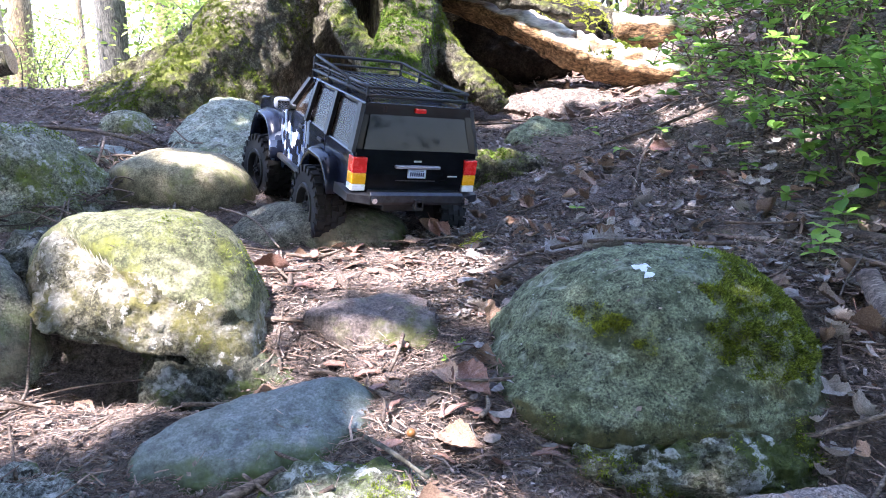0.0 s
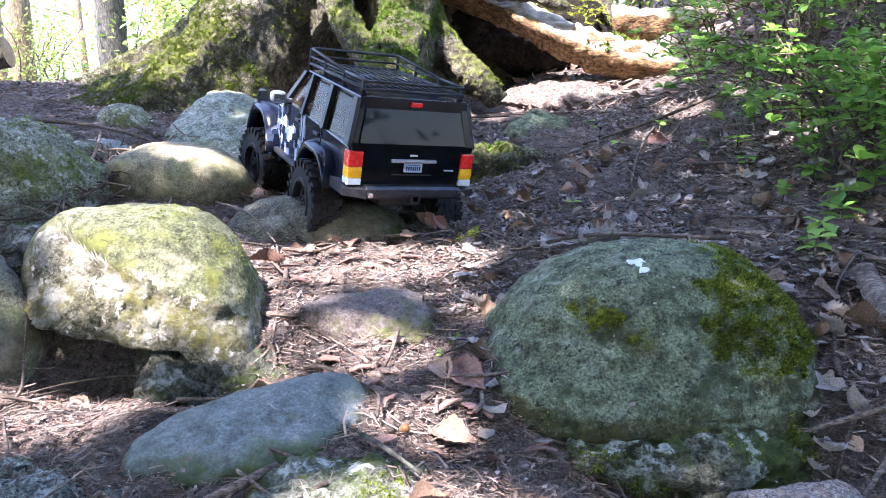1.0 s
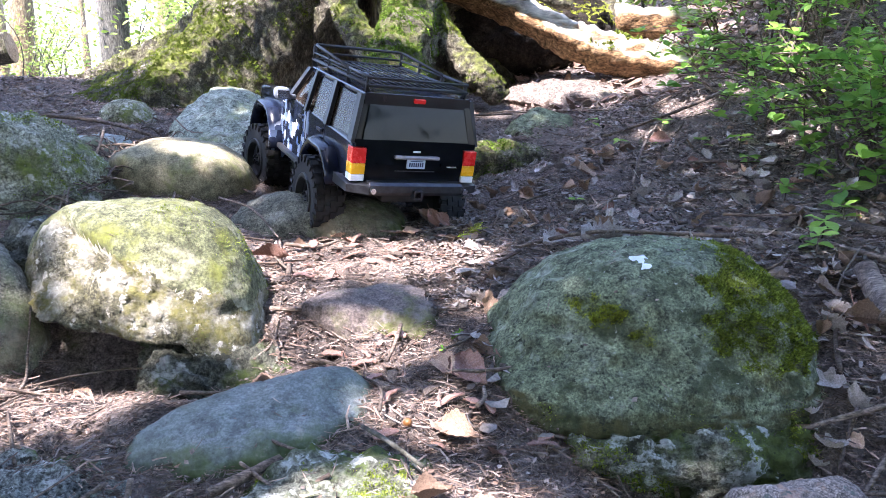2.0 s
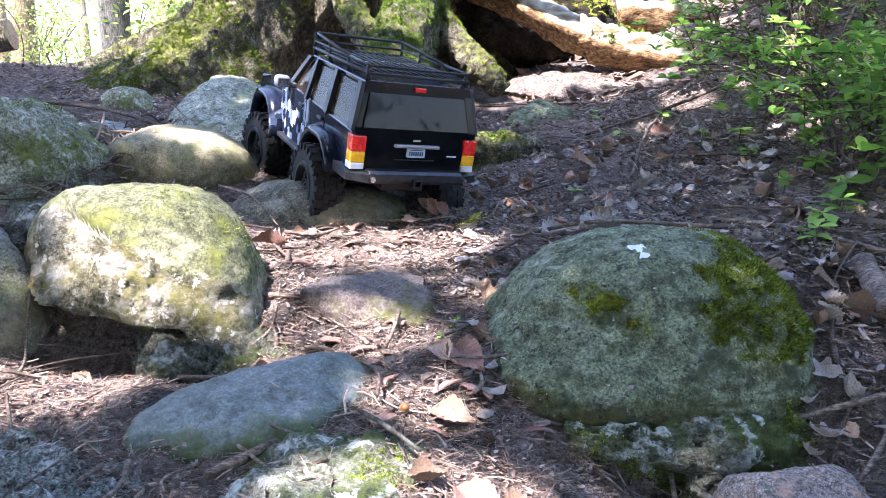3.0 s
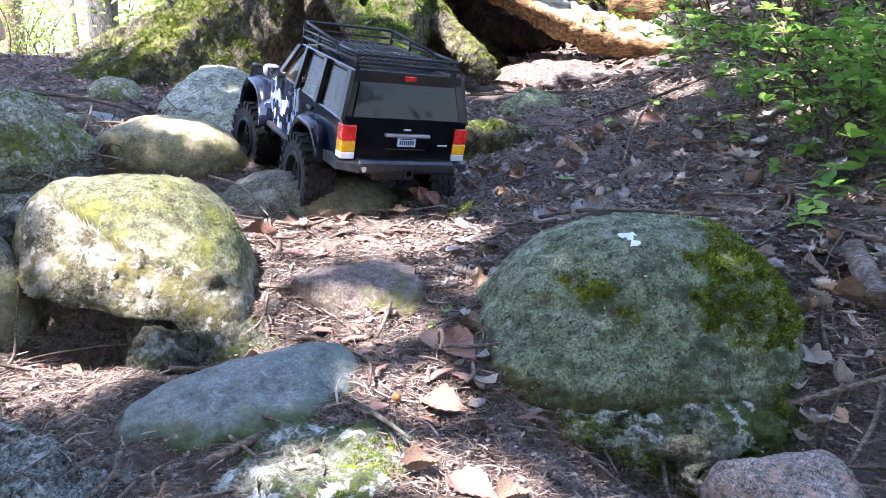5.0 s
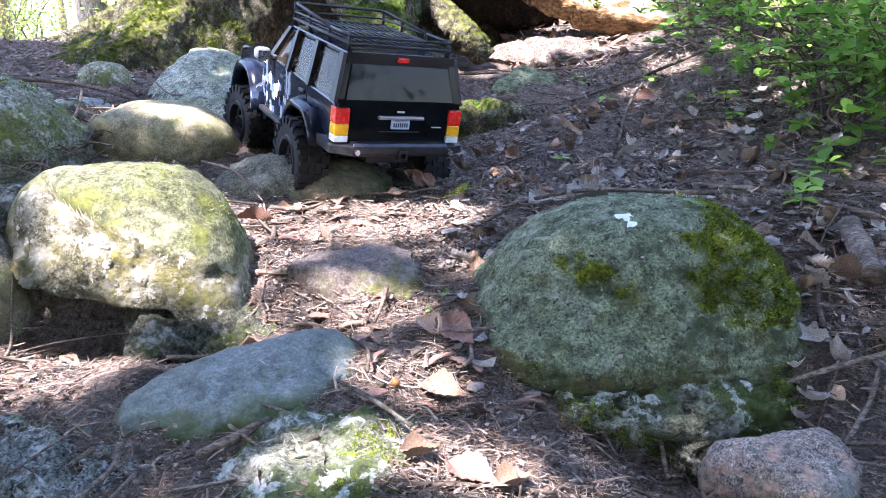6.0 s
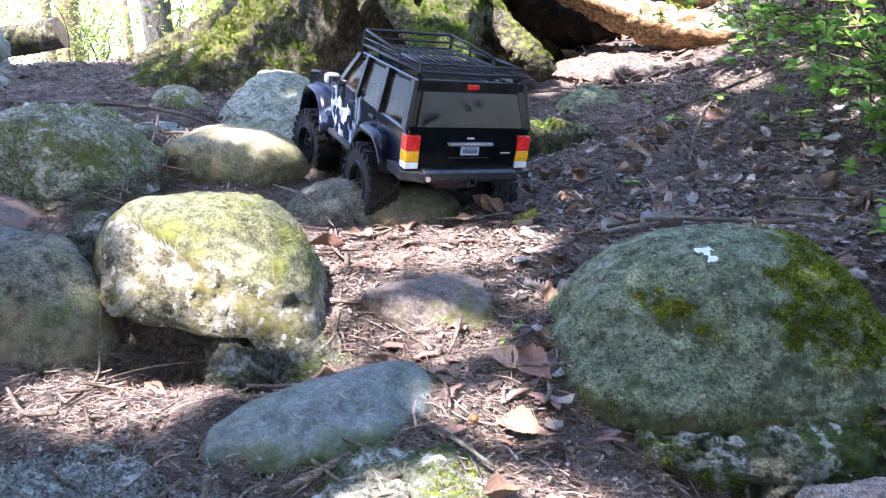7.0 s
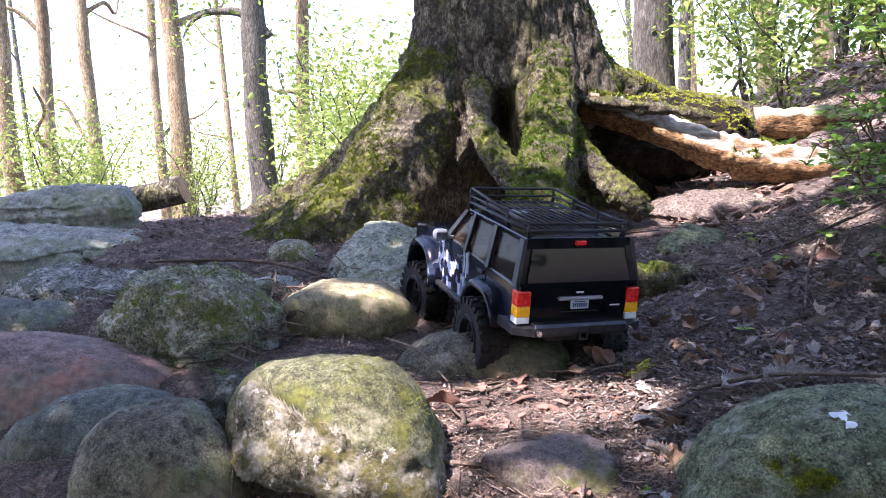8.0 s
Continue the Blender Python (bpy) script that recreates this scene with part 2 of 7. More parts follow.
def leafy(name, dark, light, through_light=0.35, rough=0.5):
    """Green leaves that let light through, each a little different."""
    m, tree, b = shader(name, rough, 0, 0.35)
    info = node(tree, "ShaderNodeObjectInfo")
    g = node(tree, "ShaderNodeNewGeometry")
    add = node(tree, "ShaderNodeMath", operation="ADD")
    tree.links.new(info.outputs["Random"], add.inputs[0])
    tree.links.new(g.outputs["Random Per Island"], add.inputs[1])
    fr = node(tree, "ShaderNodeMath", operation="FRACT")
    tree.links.new(add.outputs[0], fr.inputs[0])
    tc = node(tree, "ShaderNodeTexCoord")
    n = node(tree, "ShaderNodeTexNoise", Scale=90.0, Detail=3.0)
    tree.links.new(tc.outputs["Object"], n.inputs["Vector"])
    col = mixed(tree, fr.outputs[0], dark, light)
    col = mixed(tree, 1.0, col, ramp(tree, n.outputs["Fac"], [(0.3, (0.75,) * 3), (0.7, (1.25,) * 3)]), "MULTIPLY")
    tree.links.new(col, b.inputs["Base Color"])
    tr = node(tree, "ShaderNodeBsdfTranslucent")
    tree.links.new(col, tr.inputs["Color"])
    mx = node(tree, "ShaderNodeMixShader", Fac=through_light)
    tree.links.new(b.outputs[0], mx.inputs[1])
    tree.links.new(tr.outputs[0], mx.inputs[2])
    tree.links.new(mx.outputs[0], tree.nodes["Material Output"].inputs["Surface"])
    return m


soil = natural("forest soil", [(0.3, (0.045, 0.036, 0.032)), (0.5, (0.185, 0.150, 0.135)), (0.7, (0.37, 0.305, 0.275))], 16, 160, 0.5, 0.95, bump=1.0, bump_size=0.012,
               patches=[((0.24, 0.205, 0.185), 5, 0.54, 0.66, None), ((0.11, 0.14, 0.035), 3, 0.64, 0.72, None)])
dry_earth = natural("pale dry earth", [(0.3, (0.09, 0.072, 0.06)), (0.5, (0.20, 0.163, 0.138)), (0.7, (0.32, 0.265, 0.225))], 18, 140, 0.5, 0.95, bump=1.0, bump_size=0.006,
                    patches=[((0.12, 0.14, 0.035), 9, 0.60, 0.68, None)])
rubble = natural("grey crumbling rubble", [(0.3, (0.085, 0.09, 0.078)), (0.5, (0.20, 0.21, 0.19)), (0.7, (0.36, 0.37, 0.345))], 26, 130, 0.55, 0.95, bump=1.0, bump_size=0.006,
                 patches=[((0.10, 0.125, 0.045), 11, 0.56, 0.66, None), ((0.46, 0.47, 0.45), 40, 0.56, 0.60, None), ((0.03, 0.03, 0.024), 55, 0.58, 0.63, None)])
# near-black: the shade of the hollow under the roots put into the colour
earth_dark = natural("earth darkened for the hollow", [(0.3, (0.012, 0.010, 0.008)), (0.5, (0.035, 0.028, 0.022)), (0.7, (0.075, 0.06, 0.047))], 14, 120, 0.5, 0.95, bump=1.0, bump_size=0.01)
# steep sides and foot browner: olive moss, with shade of down-facing stone put in
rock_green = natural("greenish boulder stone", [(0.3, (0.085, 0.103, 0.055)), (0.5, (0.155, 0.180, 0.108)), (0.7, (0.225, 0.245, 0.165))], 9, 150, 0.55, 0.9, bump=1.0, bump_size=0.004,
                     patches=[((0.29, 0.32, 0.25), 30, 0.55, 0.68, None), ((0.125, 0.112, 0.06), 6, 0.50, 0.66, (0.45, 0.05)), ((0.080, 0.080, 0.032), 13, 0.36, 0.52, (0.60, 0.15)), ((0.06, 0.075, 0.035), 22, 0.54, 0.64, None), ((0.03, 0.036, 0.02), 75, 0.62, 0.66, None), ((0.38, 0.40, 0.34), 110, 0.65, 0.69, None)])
rock_pale = natural("pale lichened stone", [(0.3, (0.05, 0.055, 0.028)), (0.5, (0.105, 0.112, 0.058)), (0.7, (0.20, 0.20, 0.125))], 12, 130, 0.45, 0.92, bump=0.7, bump_size=0.004,
                    patches=[((0.30, 0.29, 0.205), 22, 0.52, 0.62, (0.75, 0.40)), ((0.05, 0.055, 0.03), 26, 0.58, 0.64, None), ((0.13, 0.14, 0.035), 16, 0.54, 0.66, None)])
conglomerate = natural("pale gravelly conglomerate", [(0.3, (0.05, 0.048, 0.026)), (0.5, (0.13, 0.123, 0.08)), (0.7, (0.27, 0.26, 0.205))], 34, 120, 0.5, 0.95, bump=1.0, bump_size=0.006,
                       patches=[((0.43, 0.41, 0.345), 16, 0.48, 0.58, None), ((0.15, 0.14, 0.05), 14, 0.49, 0.60, None), ((0.54, 0.52, 0.46), 70, 0.58, 0.62, None)])
rock_blue = natural("blue-grey smooth stone", [(0.3, (0.075, 0.095, 0.078)), (0.5, (0.14, 0.16, 0.152)), (0.7, (0.225, 0.24, 0.24))], 9, 140, 0.30, 0.62, bump=0.25, bump_size=0.002,
                    patches=[((0.06, 0.09, 0.03), 9, 0.36, 0.52, (0.92, 0.55)), ((0.10, 0.13, 0.055), 7, 0.54, 0.66, None), ((0.32, 0.29, 0.24), 18, 0.6, 0.7, None)])
rock_pink = natural("pinkish sandstone", [(0.3, (0.085, 0.07, 0.06)), (0.5, (0.15, 0.122, 0.112)), (0.7, (0.22, 0.18, 0.17))], 11, 140, 0.35, 0.9, bump=0.5, bump_size=0.003,
                    patches=[((0.105, 0.11, 0.045), 10, 0.5, 0.62, None), ((0.21, 0.185, 0.195), 15, 0.58, 0.7, None)])
rock_tan = natural("tan stone", [(0.3, (0.13, 0.12, 0.07)), (0.5, (0.235, 0.21, 0.13)), (0.7, (0.34, 0.30, 0.21))], 8, 150, 0.32, 0.9, bump=0.45, bump_size=0.002,
                   patches=[((0.22, 0.23, 0.09), 9, 0.52, 0.66, None), ((0.44, 0.36, 0.28), 8, 0.58, 0.72, None)])
rock_brown = natural("grey-brown stone", [(0.3, (0.06, 0.06, 0.042)), (0.5, (0.13, 0.125, 0.092)), (0.7, (0.22, 0.205, 0.16))], 10, 150, 0.5, 0.9, bump=0.6, bump_size=0.003,
                     patches=[((0.09, 0.115, 0.04), 9, 0.52, 0.66, None), ((0.27, 0.26, 0.22), 24, 0.58, 0.68, None), ((0.20, 0.16, 0.11), 7, 0.56, 0.68, None)])
rock_red = natural("reddish boulder stone", [(0.3, (0.12, 0.085, 0.08)), (0.5, (0.22, 0.155, 0.145)), (0.7, (0.32, 0.235, 0.22))], 6, 150, 0.35, 0.88, bump=0.5, bump_size=0.003,
                   patches=[((0.36, 0.165, 0.12), 6, 0.53, 0.60, None), ((0.16, 0.16, 0.14), 5, 0.5, 0.66, None)])
rock_mossy = natural("mossy mottled boulder stone", [(0.3, (0.075, 0.08, 0.05)), (0.5, (0.20, 0.205, 0.145)), (0.7, (0.38, 0.38, 0.31))], 22, 110, 0.5, 0.92, bump=0.8, bump_size=0.005,
                     patches=[((0.13, 0.16, 0.04), 14, 0.5, 0.62, None), ((0.46, 0.46, 0.41), 30, 0.55, 0.62, None)])
rock_grey = natural("grey slab stone", [(0.3, (0.16, 0.18, 0.16)), (0.5, (0.26, 0.28, 0.255)), (0.7, (0.36, 0.375, 0.35))], 7, 130, 0.4, 0.9, bump=0.6, bump_size=0.004,
                    patches=[((0.19, 0.22, 0.14), 6, 0.5, 0.64, None), ((0.42, 0.43, 0.41), 20, 0.6, 0.7, None)])
rock_slab = natural("lichened grey-green slab", [(0.3, (0.12, 0.135, 0.105)), (0.5, (0.20, 0.225, 0.18)), (0.7, (0.30, 0.32, 0.275))], 10, 120, 0.5, 0.9, bump=0.7, bump_size=0.004,
                    patches=[((0.17, 0.20, 0.085), 7, 0.48, 0.62, None), ((0.33, 0.35, 0.31), 24, 0.57, 0.66, None), ((0.07, 0.075, 0.055), 18, 0.6, 0.68, None)])
rock_dark = natural("dark green-grey stone", [(0.3, (0.055, 0.065, 0.055)), (0.5, (0.11, 0.125, 0.11)), (0.7, (0.18, 0.195, 0.175))], 9, 140, 0.4, 0.88, bump=0.5, bump_size=0.003,
                    patches=[((0.11, 0.14, 0.06), 10, 0.54, 0.68, None)])
granite = natural("pink speckled granite", [(0.3, (0.16, 0.13, 0.115)), (0.5, (0.27, 0.215, 0.185)), (0.7, (0.38, 0.30, 0.255))], 30, 260, 0.55, 0.85, bump=0.4, bump_size=0.002,
                  patches=[((0.40, 0.255, 0.19), 40, 0.52, 0.6, None), ((0.15, 0.18, 0.15), 9, 0.54, 0.66, None), ((0.12, 0.13, 0.11), 60, 0.58, 0.64, None)])
mortar = natural("crumbling lime mortar", [(0.3, (0.03, 0.033, 0.022)), (0.5, (0.08, 0.082, 0.062)), (0.7, (0.18, 0.175, 0.15))], 24, 120, 0.5, 0.95, bump=0.9, bump_size=0.006,
                 patches=[((0.07, 0.095, 0.025), 12, 0.52, 0.62, None), ((0.28, 0.28, 0.25), 30, 0.56, 0.62, None)])
mortar_crust = natural("lichen-crusted lime mortar", [(0.3, (0.07, 0.075, 0.055)), (0.5, (0.17, 0.175, 0.14)), (0.7, (0.32, 0.325, 0.29))], 24, 120, 0.5, 0.95, bump=0.9, bump_size=0.006,
                       patches=[((0.07, 0.095, 0.025), 12, 0.44, 0.54, None), ((0.42, 0.44, 0.41), 34, 0.54, 0.58, None), ((0.035, 0.04, 0.025), 50, 0.57, 0.62, None)])
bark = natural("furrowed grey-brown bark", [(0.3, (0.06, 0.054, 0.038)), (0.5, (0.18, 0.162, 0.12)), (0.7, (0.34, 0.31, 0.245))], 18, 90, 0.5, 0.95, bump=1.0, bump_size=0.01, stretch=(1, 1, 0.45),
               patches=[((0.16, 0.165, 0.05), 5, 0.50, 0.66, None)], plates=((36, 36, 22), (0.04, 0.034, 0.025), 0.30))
bark_root = natural("mossy root bark", [(0.3, (0.06, 0.054, 0.038)), (0.5, (0.17, 0.155, 0.112)), (0.7, (0.34, 0.31, 0.235))], 20, 110, 0.5, 0.95, bump=0.9, bump_size=0.006,
                    patches=[((0.15, 0.17, 0.03), 7, 0.40, 0.56, (-0.3, 0.5))], plates=((42, 42, 30), (0.045, 0.038, 0.028), 0.32))
bark_far = natural("smooth dark bark", [(0.3, (0.045, 0.044, 0.037)), (0.5, (0.085, 0.082, 0.068)), (0.7, (0.14, 0.132, 0.11))], 6, 40, 0.4, 0.95, bump=0.6, bump_size=0.01, stretch=(1, 1, 0.3))
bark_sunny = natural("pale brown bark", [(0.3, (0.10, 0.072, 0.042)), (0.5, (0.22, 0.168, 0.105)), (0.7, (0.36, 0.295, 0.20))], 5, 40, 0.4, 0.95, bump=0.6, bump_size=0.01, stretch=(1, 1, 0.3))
# upward faces pale: bleached wood, with sunlight on the top put into the colour
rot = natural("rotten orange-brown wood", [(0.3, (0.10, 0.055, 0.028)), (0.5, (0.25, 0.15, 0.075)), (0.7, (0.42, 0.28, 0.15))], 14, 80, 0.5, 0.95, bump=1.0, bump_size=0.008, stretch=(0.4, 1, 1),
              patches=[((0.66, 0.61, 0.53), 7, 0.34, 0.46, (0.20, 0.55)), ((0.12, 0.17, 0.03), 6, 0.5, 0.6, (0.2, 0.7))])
wood_cut = natural("weathered sawn wood", [(0.3, (0.26, 0.18, 0.10)), (0.7, (0.46, 0.34, 0.21))], 20, 90, 0.3, 0.9, bump=0.4)
twig_bark = natural("dry twig bark", [(0.3, (0.055, 0.04, 0.032)), (0.5, (0.115, 0.088, 0.07)), (0.7, (0.21, 0.17, 0.14))], 30, 200, 0.4, 0.95, bump=0.5, bump_size=0.001, vary=0.35, stretch=(0.3, 1, 1))
litter_mat = natural("dry needles and twig bits", [(0.3, (0.10, 0.08, 0.066)), (0.5, (0.23, 0.185, 0.16)), (0.7, (0.42, 0.36, 0.31))], 12, 90, 0.3, 0.9, bump=0, island=0.45, hues=[(0.022, 0.018, 0.016), (0.25, 0.155, 0.11), (0.08, 0.063, 0.054), (0.31, 0.255, 0.225), (0.15, 0.092, 0.067), (0.034, 0.028, 0.025), (0.33, 0.235, 0.18), (0.15, 0.128, 0.115)])
crumb_mat = natural("bark crumbs and leaf scraps", [(0.3, (0.11, 0.078, 0.062)), (0.5, (0.26, 0.185, 0.15)), (0.7, (0.46, 0.36, 0.30))], 12, 90, 0.3, 0.9, bump=0.3, island=0.45, hues=[(0.035, 0.025, 0.02), (0.29, 0.17, 0.12), (0.10, 0.074, 0.06), (0.42, 0.33, 0.275), (0.19, 0.105, 0.072), (0.33, 0.29, 0.265), (0.06, 0.044, 0.037)])
slope_mat = natural("grey-brown leaf litter", [(0.3, (0.07, 0.06, 0.052)), (0.5, (0.17, 0.145, 0.13)), (0.7, (0.33, 0.29, 0.265))], 12, 90, 0.3, 0.9, bump=0.3, island=0.45, hues=[(0.022, 0.019, 0.017), (0.17, 0.138, 0.118), (0.06, 0.05, 0.044), (0.46, 0.415, 0.385), (0.10, 0.075, 0.061), (0.30, 0.27, 0.25), (0.03, 0.025, 0.022), (0.32, 0.235, 0.185)])
pebble_mat = natural("small pebbles", [(0.3, (0.12, 0.115, 0.105)), (0.7, (0.28, 0.265, 0.245))], 30, 120, 0.3, 0.9, bump=0.3, island=0.4)
leaf_dry = natural("dry brown leaf", [(0.3, (0.17, 0.105, 0.07)), (0.5, (0.31, 0.205, 0.145)), (0.7, (0.47, 0.34, 0.25))], 26, 180, 0.3, 0.7, bump=0.5, bump_size=0.001, vary=0.5)
leaf_red = natural("rust-coloured dry leaf", [(0.3, (0.18, 0.085, 0.06)), (0.5, (0.29, 0.165, 0.13)), (0.7, (0.38, 0.26, 0.22))], 26, 180, 0.25, 0.75, bump=0.4, bump_size=0.001, vary=0.2)
leaf_grey = natural("grey weathered leaf", [(0.3, (0.21, 0.18, 0.16)), (0.5, (0.36, 0.32, 0.295)), (0.7, (0.50, 0.46, 0.43))], 26, 180, 0.3, 0.7, bump=0.5, bump_size=0.001, vary=0.4)
moss_mat = natural("bright green moss", [(0.3, (0.065, 0.095, 0.010)), (0.5, (0.125, 0.165, 0.020)), (0.7, (0.21, 0.245, 0.038))], 30, 200, 0.25, 0.95, bump=0, island=0.22)
moss_lush = natural("lush green moss", [(0.3, (0.05, 0.095, 0.008)), (0.5, (0.10, 0.165, 0.016)), (0.7, (0.17, 0.25, 0.030))], 30, 200, 0.3, 0.95, bump=0, island=0.3)
# lighter copy of the moss; brightness of sunlit moss put into the colour
moss_sun = natural("brightened yellow-green moss", [(0.3, (0.17, 0.20, 0.02)), (0.5, (0.30, 0.34, 0.045)), (0.7, (0.42, 0.46, 0.09))], 30, 200, 0.35, 0.95, bump=0, island=0.35)
moss_dark = natural("olive moss", [(0.3, (0.085, 0.12, 0.014)), (0.5, (0.17, 0.22, 0.028)), (0.7, (0.26, 0.31, 0.055))], 30, 200, 0.4, 0.95, bump=0, island=0.45)
shrub_leaf = leafy("fresh green shrub leaf", (0.08, 0.20, 0.025), (0.30, 0.48, 0.09), 0.42)
far_leaf = leafy("young tree leaf", (0.13, 0.22, 0.035), (0.36, 0.43, 0.12), 0.45)
# shaded copy of the tree leaf, darkened in colour for the thicket
shade_leaf = leafy("leaf darkened as in shade", (0.03, 0.065, 0.015), (0.08, 0.14, 0.03), 0.2)
crown_leaf = leafy("crown leaf", (0.04, 0.07, 0.02), (0.08, 0.12, 0.03), 0.05)
paint_white = plain("white paint splash", (0.75, 0.79, 0.82), 0.6)

# ---- the ground: a bank that climbs away from the camera, one sheet to the horizon ----
GRID_X = np.array([-1.2, -0.8, -0.5, -0.25, 0.0, 0.25, 0.5, 0.8, 1.2])
GRID_Y = np.array([0.2, 0.5, 0.75, 0.95, 1.2, 1.5, 1.85, 2.6])
HEIGHTS = np.array([
    [-0.028, -0.01, -0.001, 0.009, 0.009, 0.007, 0.02, 0.064, 0.138],
    [0.011, 0.03, 0.034, 0.051, 0.072, 0.035, 0.072, 0.153, 0.231],
    [0.053, 0.08, 0.084, 0.073, 0.115, 0.113, 0.148, 0.224, 0.3],
    [0.101, 0.127, 0.163, 0.142, 0.151, 0.183, 0.206, 0.259, 0.35],
    [0.181, 0.179, 0.189, 0.165, 0.165, 0.196, 0.225, 0.294, 0.417],
    [0.29, 0.259, 0.236, 0.187, 0.192, 0.239, 0.276, 0.357, 0.506],
    [0.383, 0.336, 0.306, 0.263, 0.294, 0.299, 0.333, 0.44, 0.609],
    [0.388, 0.382, 0.391, 0.394, 0.403, 0.432, 0.477, 0.572, 0.73],
])


def ease(v, k):
    i = np.clip(np.searchsorted(k, v) - 1, 0, len(k) - 2)
    f = np.clip((v - k[i]) / (k[i + 1] - k[i]), 0, 1)
    return i, f * f * (3 - 2 * f) * 0.5 + f * 0.5


def ground_z(x, y, fine=True):
    x, y = np.atleast_1d(np.asarray(x, float)), np.atleast_1d(np.asarray(y, float))
    i, f = ease(x, GRID_X)
    j, g = ease(y, GRID_Y)
    z = (HEIGHTS[j, i] * (1 - f) + HEIGHTS[j, i + 1] * f) * (1 - g) + (HEIGHTS[j + 1, i] * (1 - f) + HEIGHTS[j + 1, i + 1] * f) * g
    past = np.clip(y - 2.6, 0, None)
    hill = smooth(-0.3, 1.5, x)
    z = z + hill * (np.minimum(past, 1.2) * 0.15 + np.clip(past - 1.2, 0, 40) * 0.03) - 0.05 * np.exp(-((x - 0.10) / 0.14) ** 2 - ((y - 2.38) / 0.12) ** 2) + 0.26 * np.exp(-((x - 0.30) / 0.36) ** 2 - ((y - 2.95) / 0.18) ** 2) - 0.055 * np.exp(-((x - 0.26) / 0.19) ** 2 - ((y - 0.61) / 0.08) ** 2) - 0.022 * np.exp(-((x + 0.08) / 0.09) ** 2 - ((y - 0.79) / 0.05) ** 2) - 0.035 * np.exp(-((x - 0.10) / 0.15) ** 2 - ((y - 1.60) / 0.09) ** 2) - 0.042 * np.exp(-((x + 0.37) / 0.12) ** 2 - ((y - 0.80) / 0.065) ** 2) - (1 - hill) * (np.minimum(past, 1.5) * 0.16 + np.clip(past - 1.5, 0, 30) * 0.02)
    z = z + np.clip(x - 1.2, 0, 6) * 0.07 - np.clip(-1.2 - x, 0, 20) * 0.03 - np.clip(0.2 - y, 0, 10) * 0.12
    if fine:
        p = np.stack([x, y, 0 * x], 1)
        near = 1.0
        z = z + near * (0.008 * fbm(p * 9, 3, 3) + 0.0050 * fbm(p * 42, 3, 8)) + 0.05 * smooth(3, 8, np.hypot(x, y)) * fbm(p * 0.7, 3, 5)
    return z


def spread(lo, hi, step, reach, grow=1.22):
    mid = list(np.arange(lo, hi, step))
    d, a, b = step, [lo], [mid[-1]]
    while -a[-1] < reach or b[-1] < reach:
        d *= grow
        a.append(a[-1] - d)
        b.append(b[-1] + d)
    return np.array(a[:0:-1] + mid + b[1:])


gx, gy = spread(-1.3, 1.05, 0.0068, 260), spread(0.35, 2.5, 0.0068, 260)
GX, GY = np.meshgrid(gx, gy)
gv = np.stack([GX.ravel(), GY.ravel(), ground_z(GX.ravel(), GY.ravel())], 1)
nx = len(gx)
gi, gj = np.meshgrid(np.arange(len(gy) - 1), np.arange(nx - 1), indexing="ij")
gf = np.stack([gi * nx + gj, gi * nx + gj + 1, (gi + 1) * nx + gj + 1, (gi + 1) * nx + gj], -1).reshape(-1, 4)
ground = new("ground", mesh_of("ground", gv, gf, soil))
tagged(ground, "trodden forest soil rising as a stony bank", "ground", kind="structure")


# ---- boulders and stones ----
def unit_sphere(level):
    bm = bmesh.new()
    bmesh.ops.create_icosphere(bm, subdivisions=level, radius=1)
    v = np.array([p.co[:] for p in bm.verts])
    f = [[q.index for q in t.verts] for t in bm.faces]
    bm.free()
    return v, f


SPHERES = {k: unit_sphere(k) for k in (3, 4, 5, 6)}
ROCKS = {}


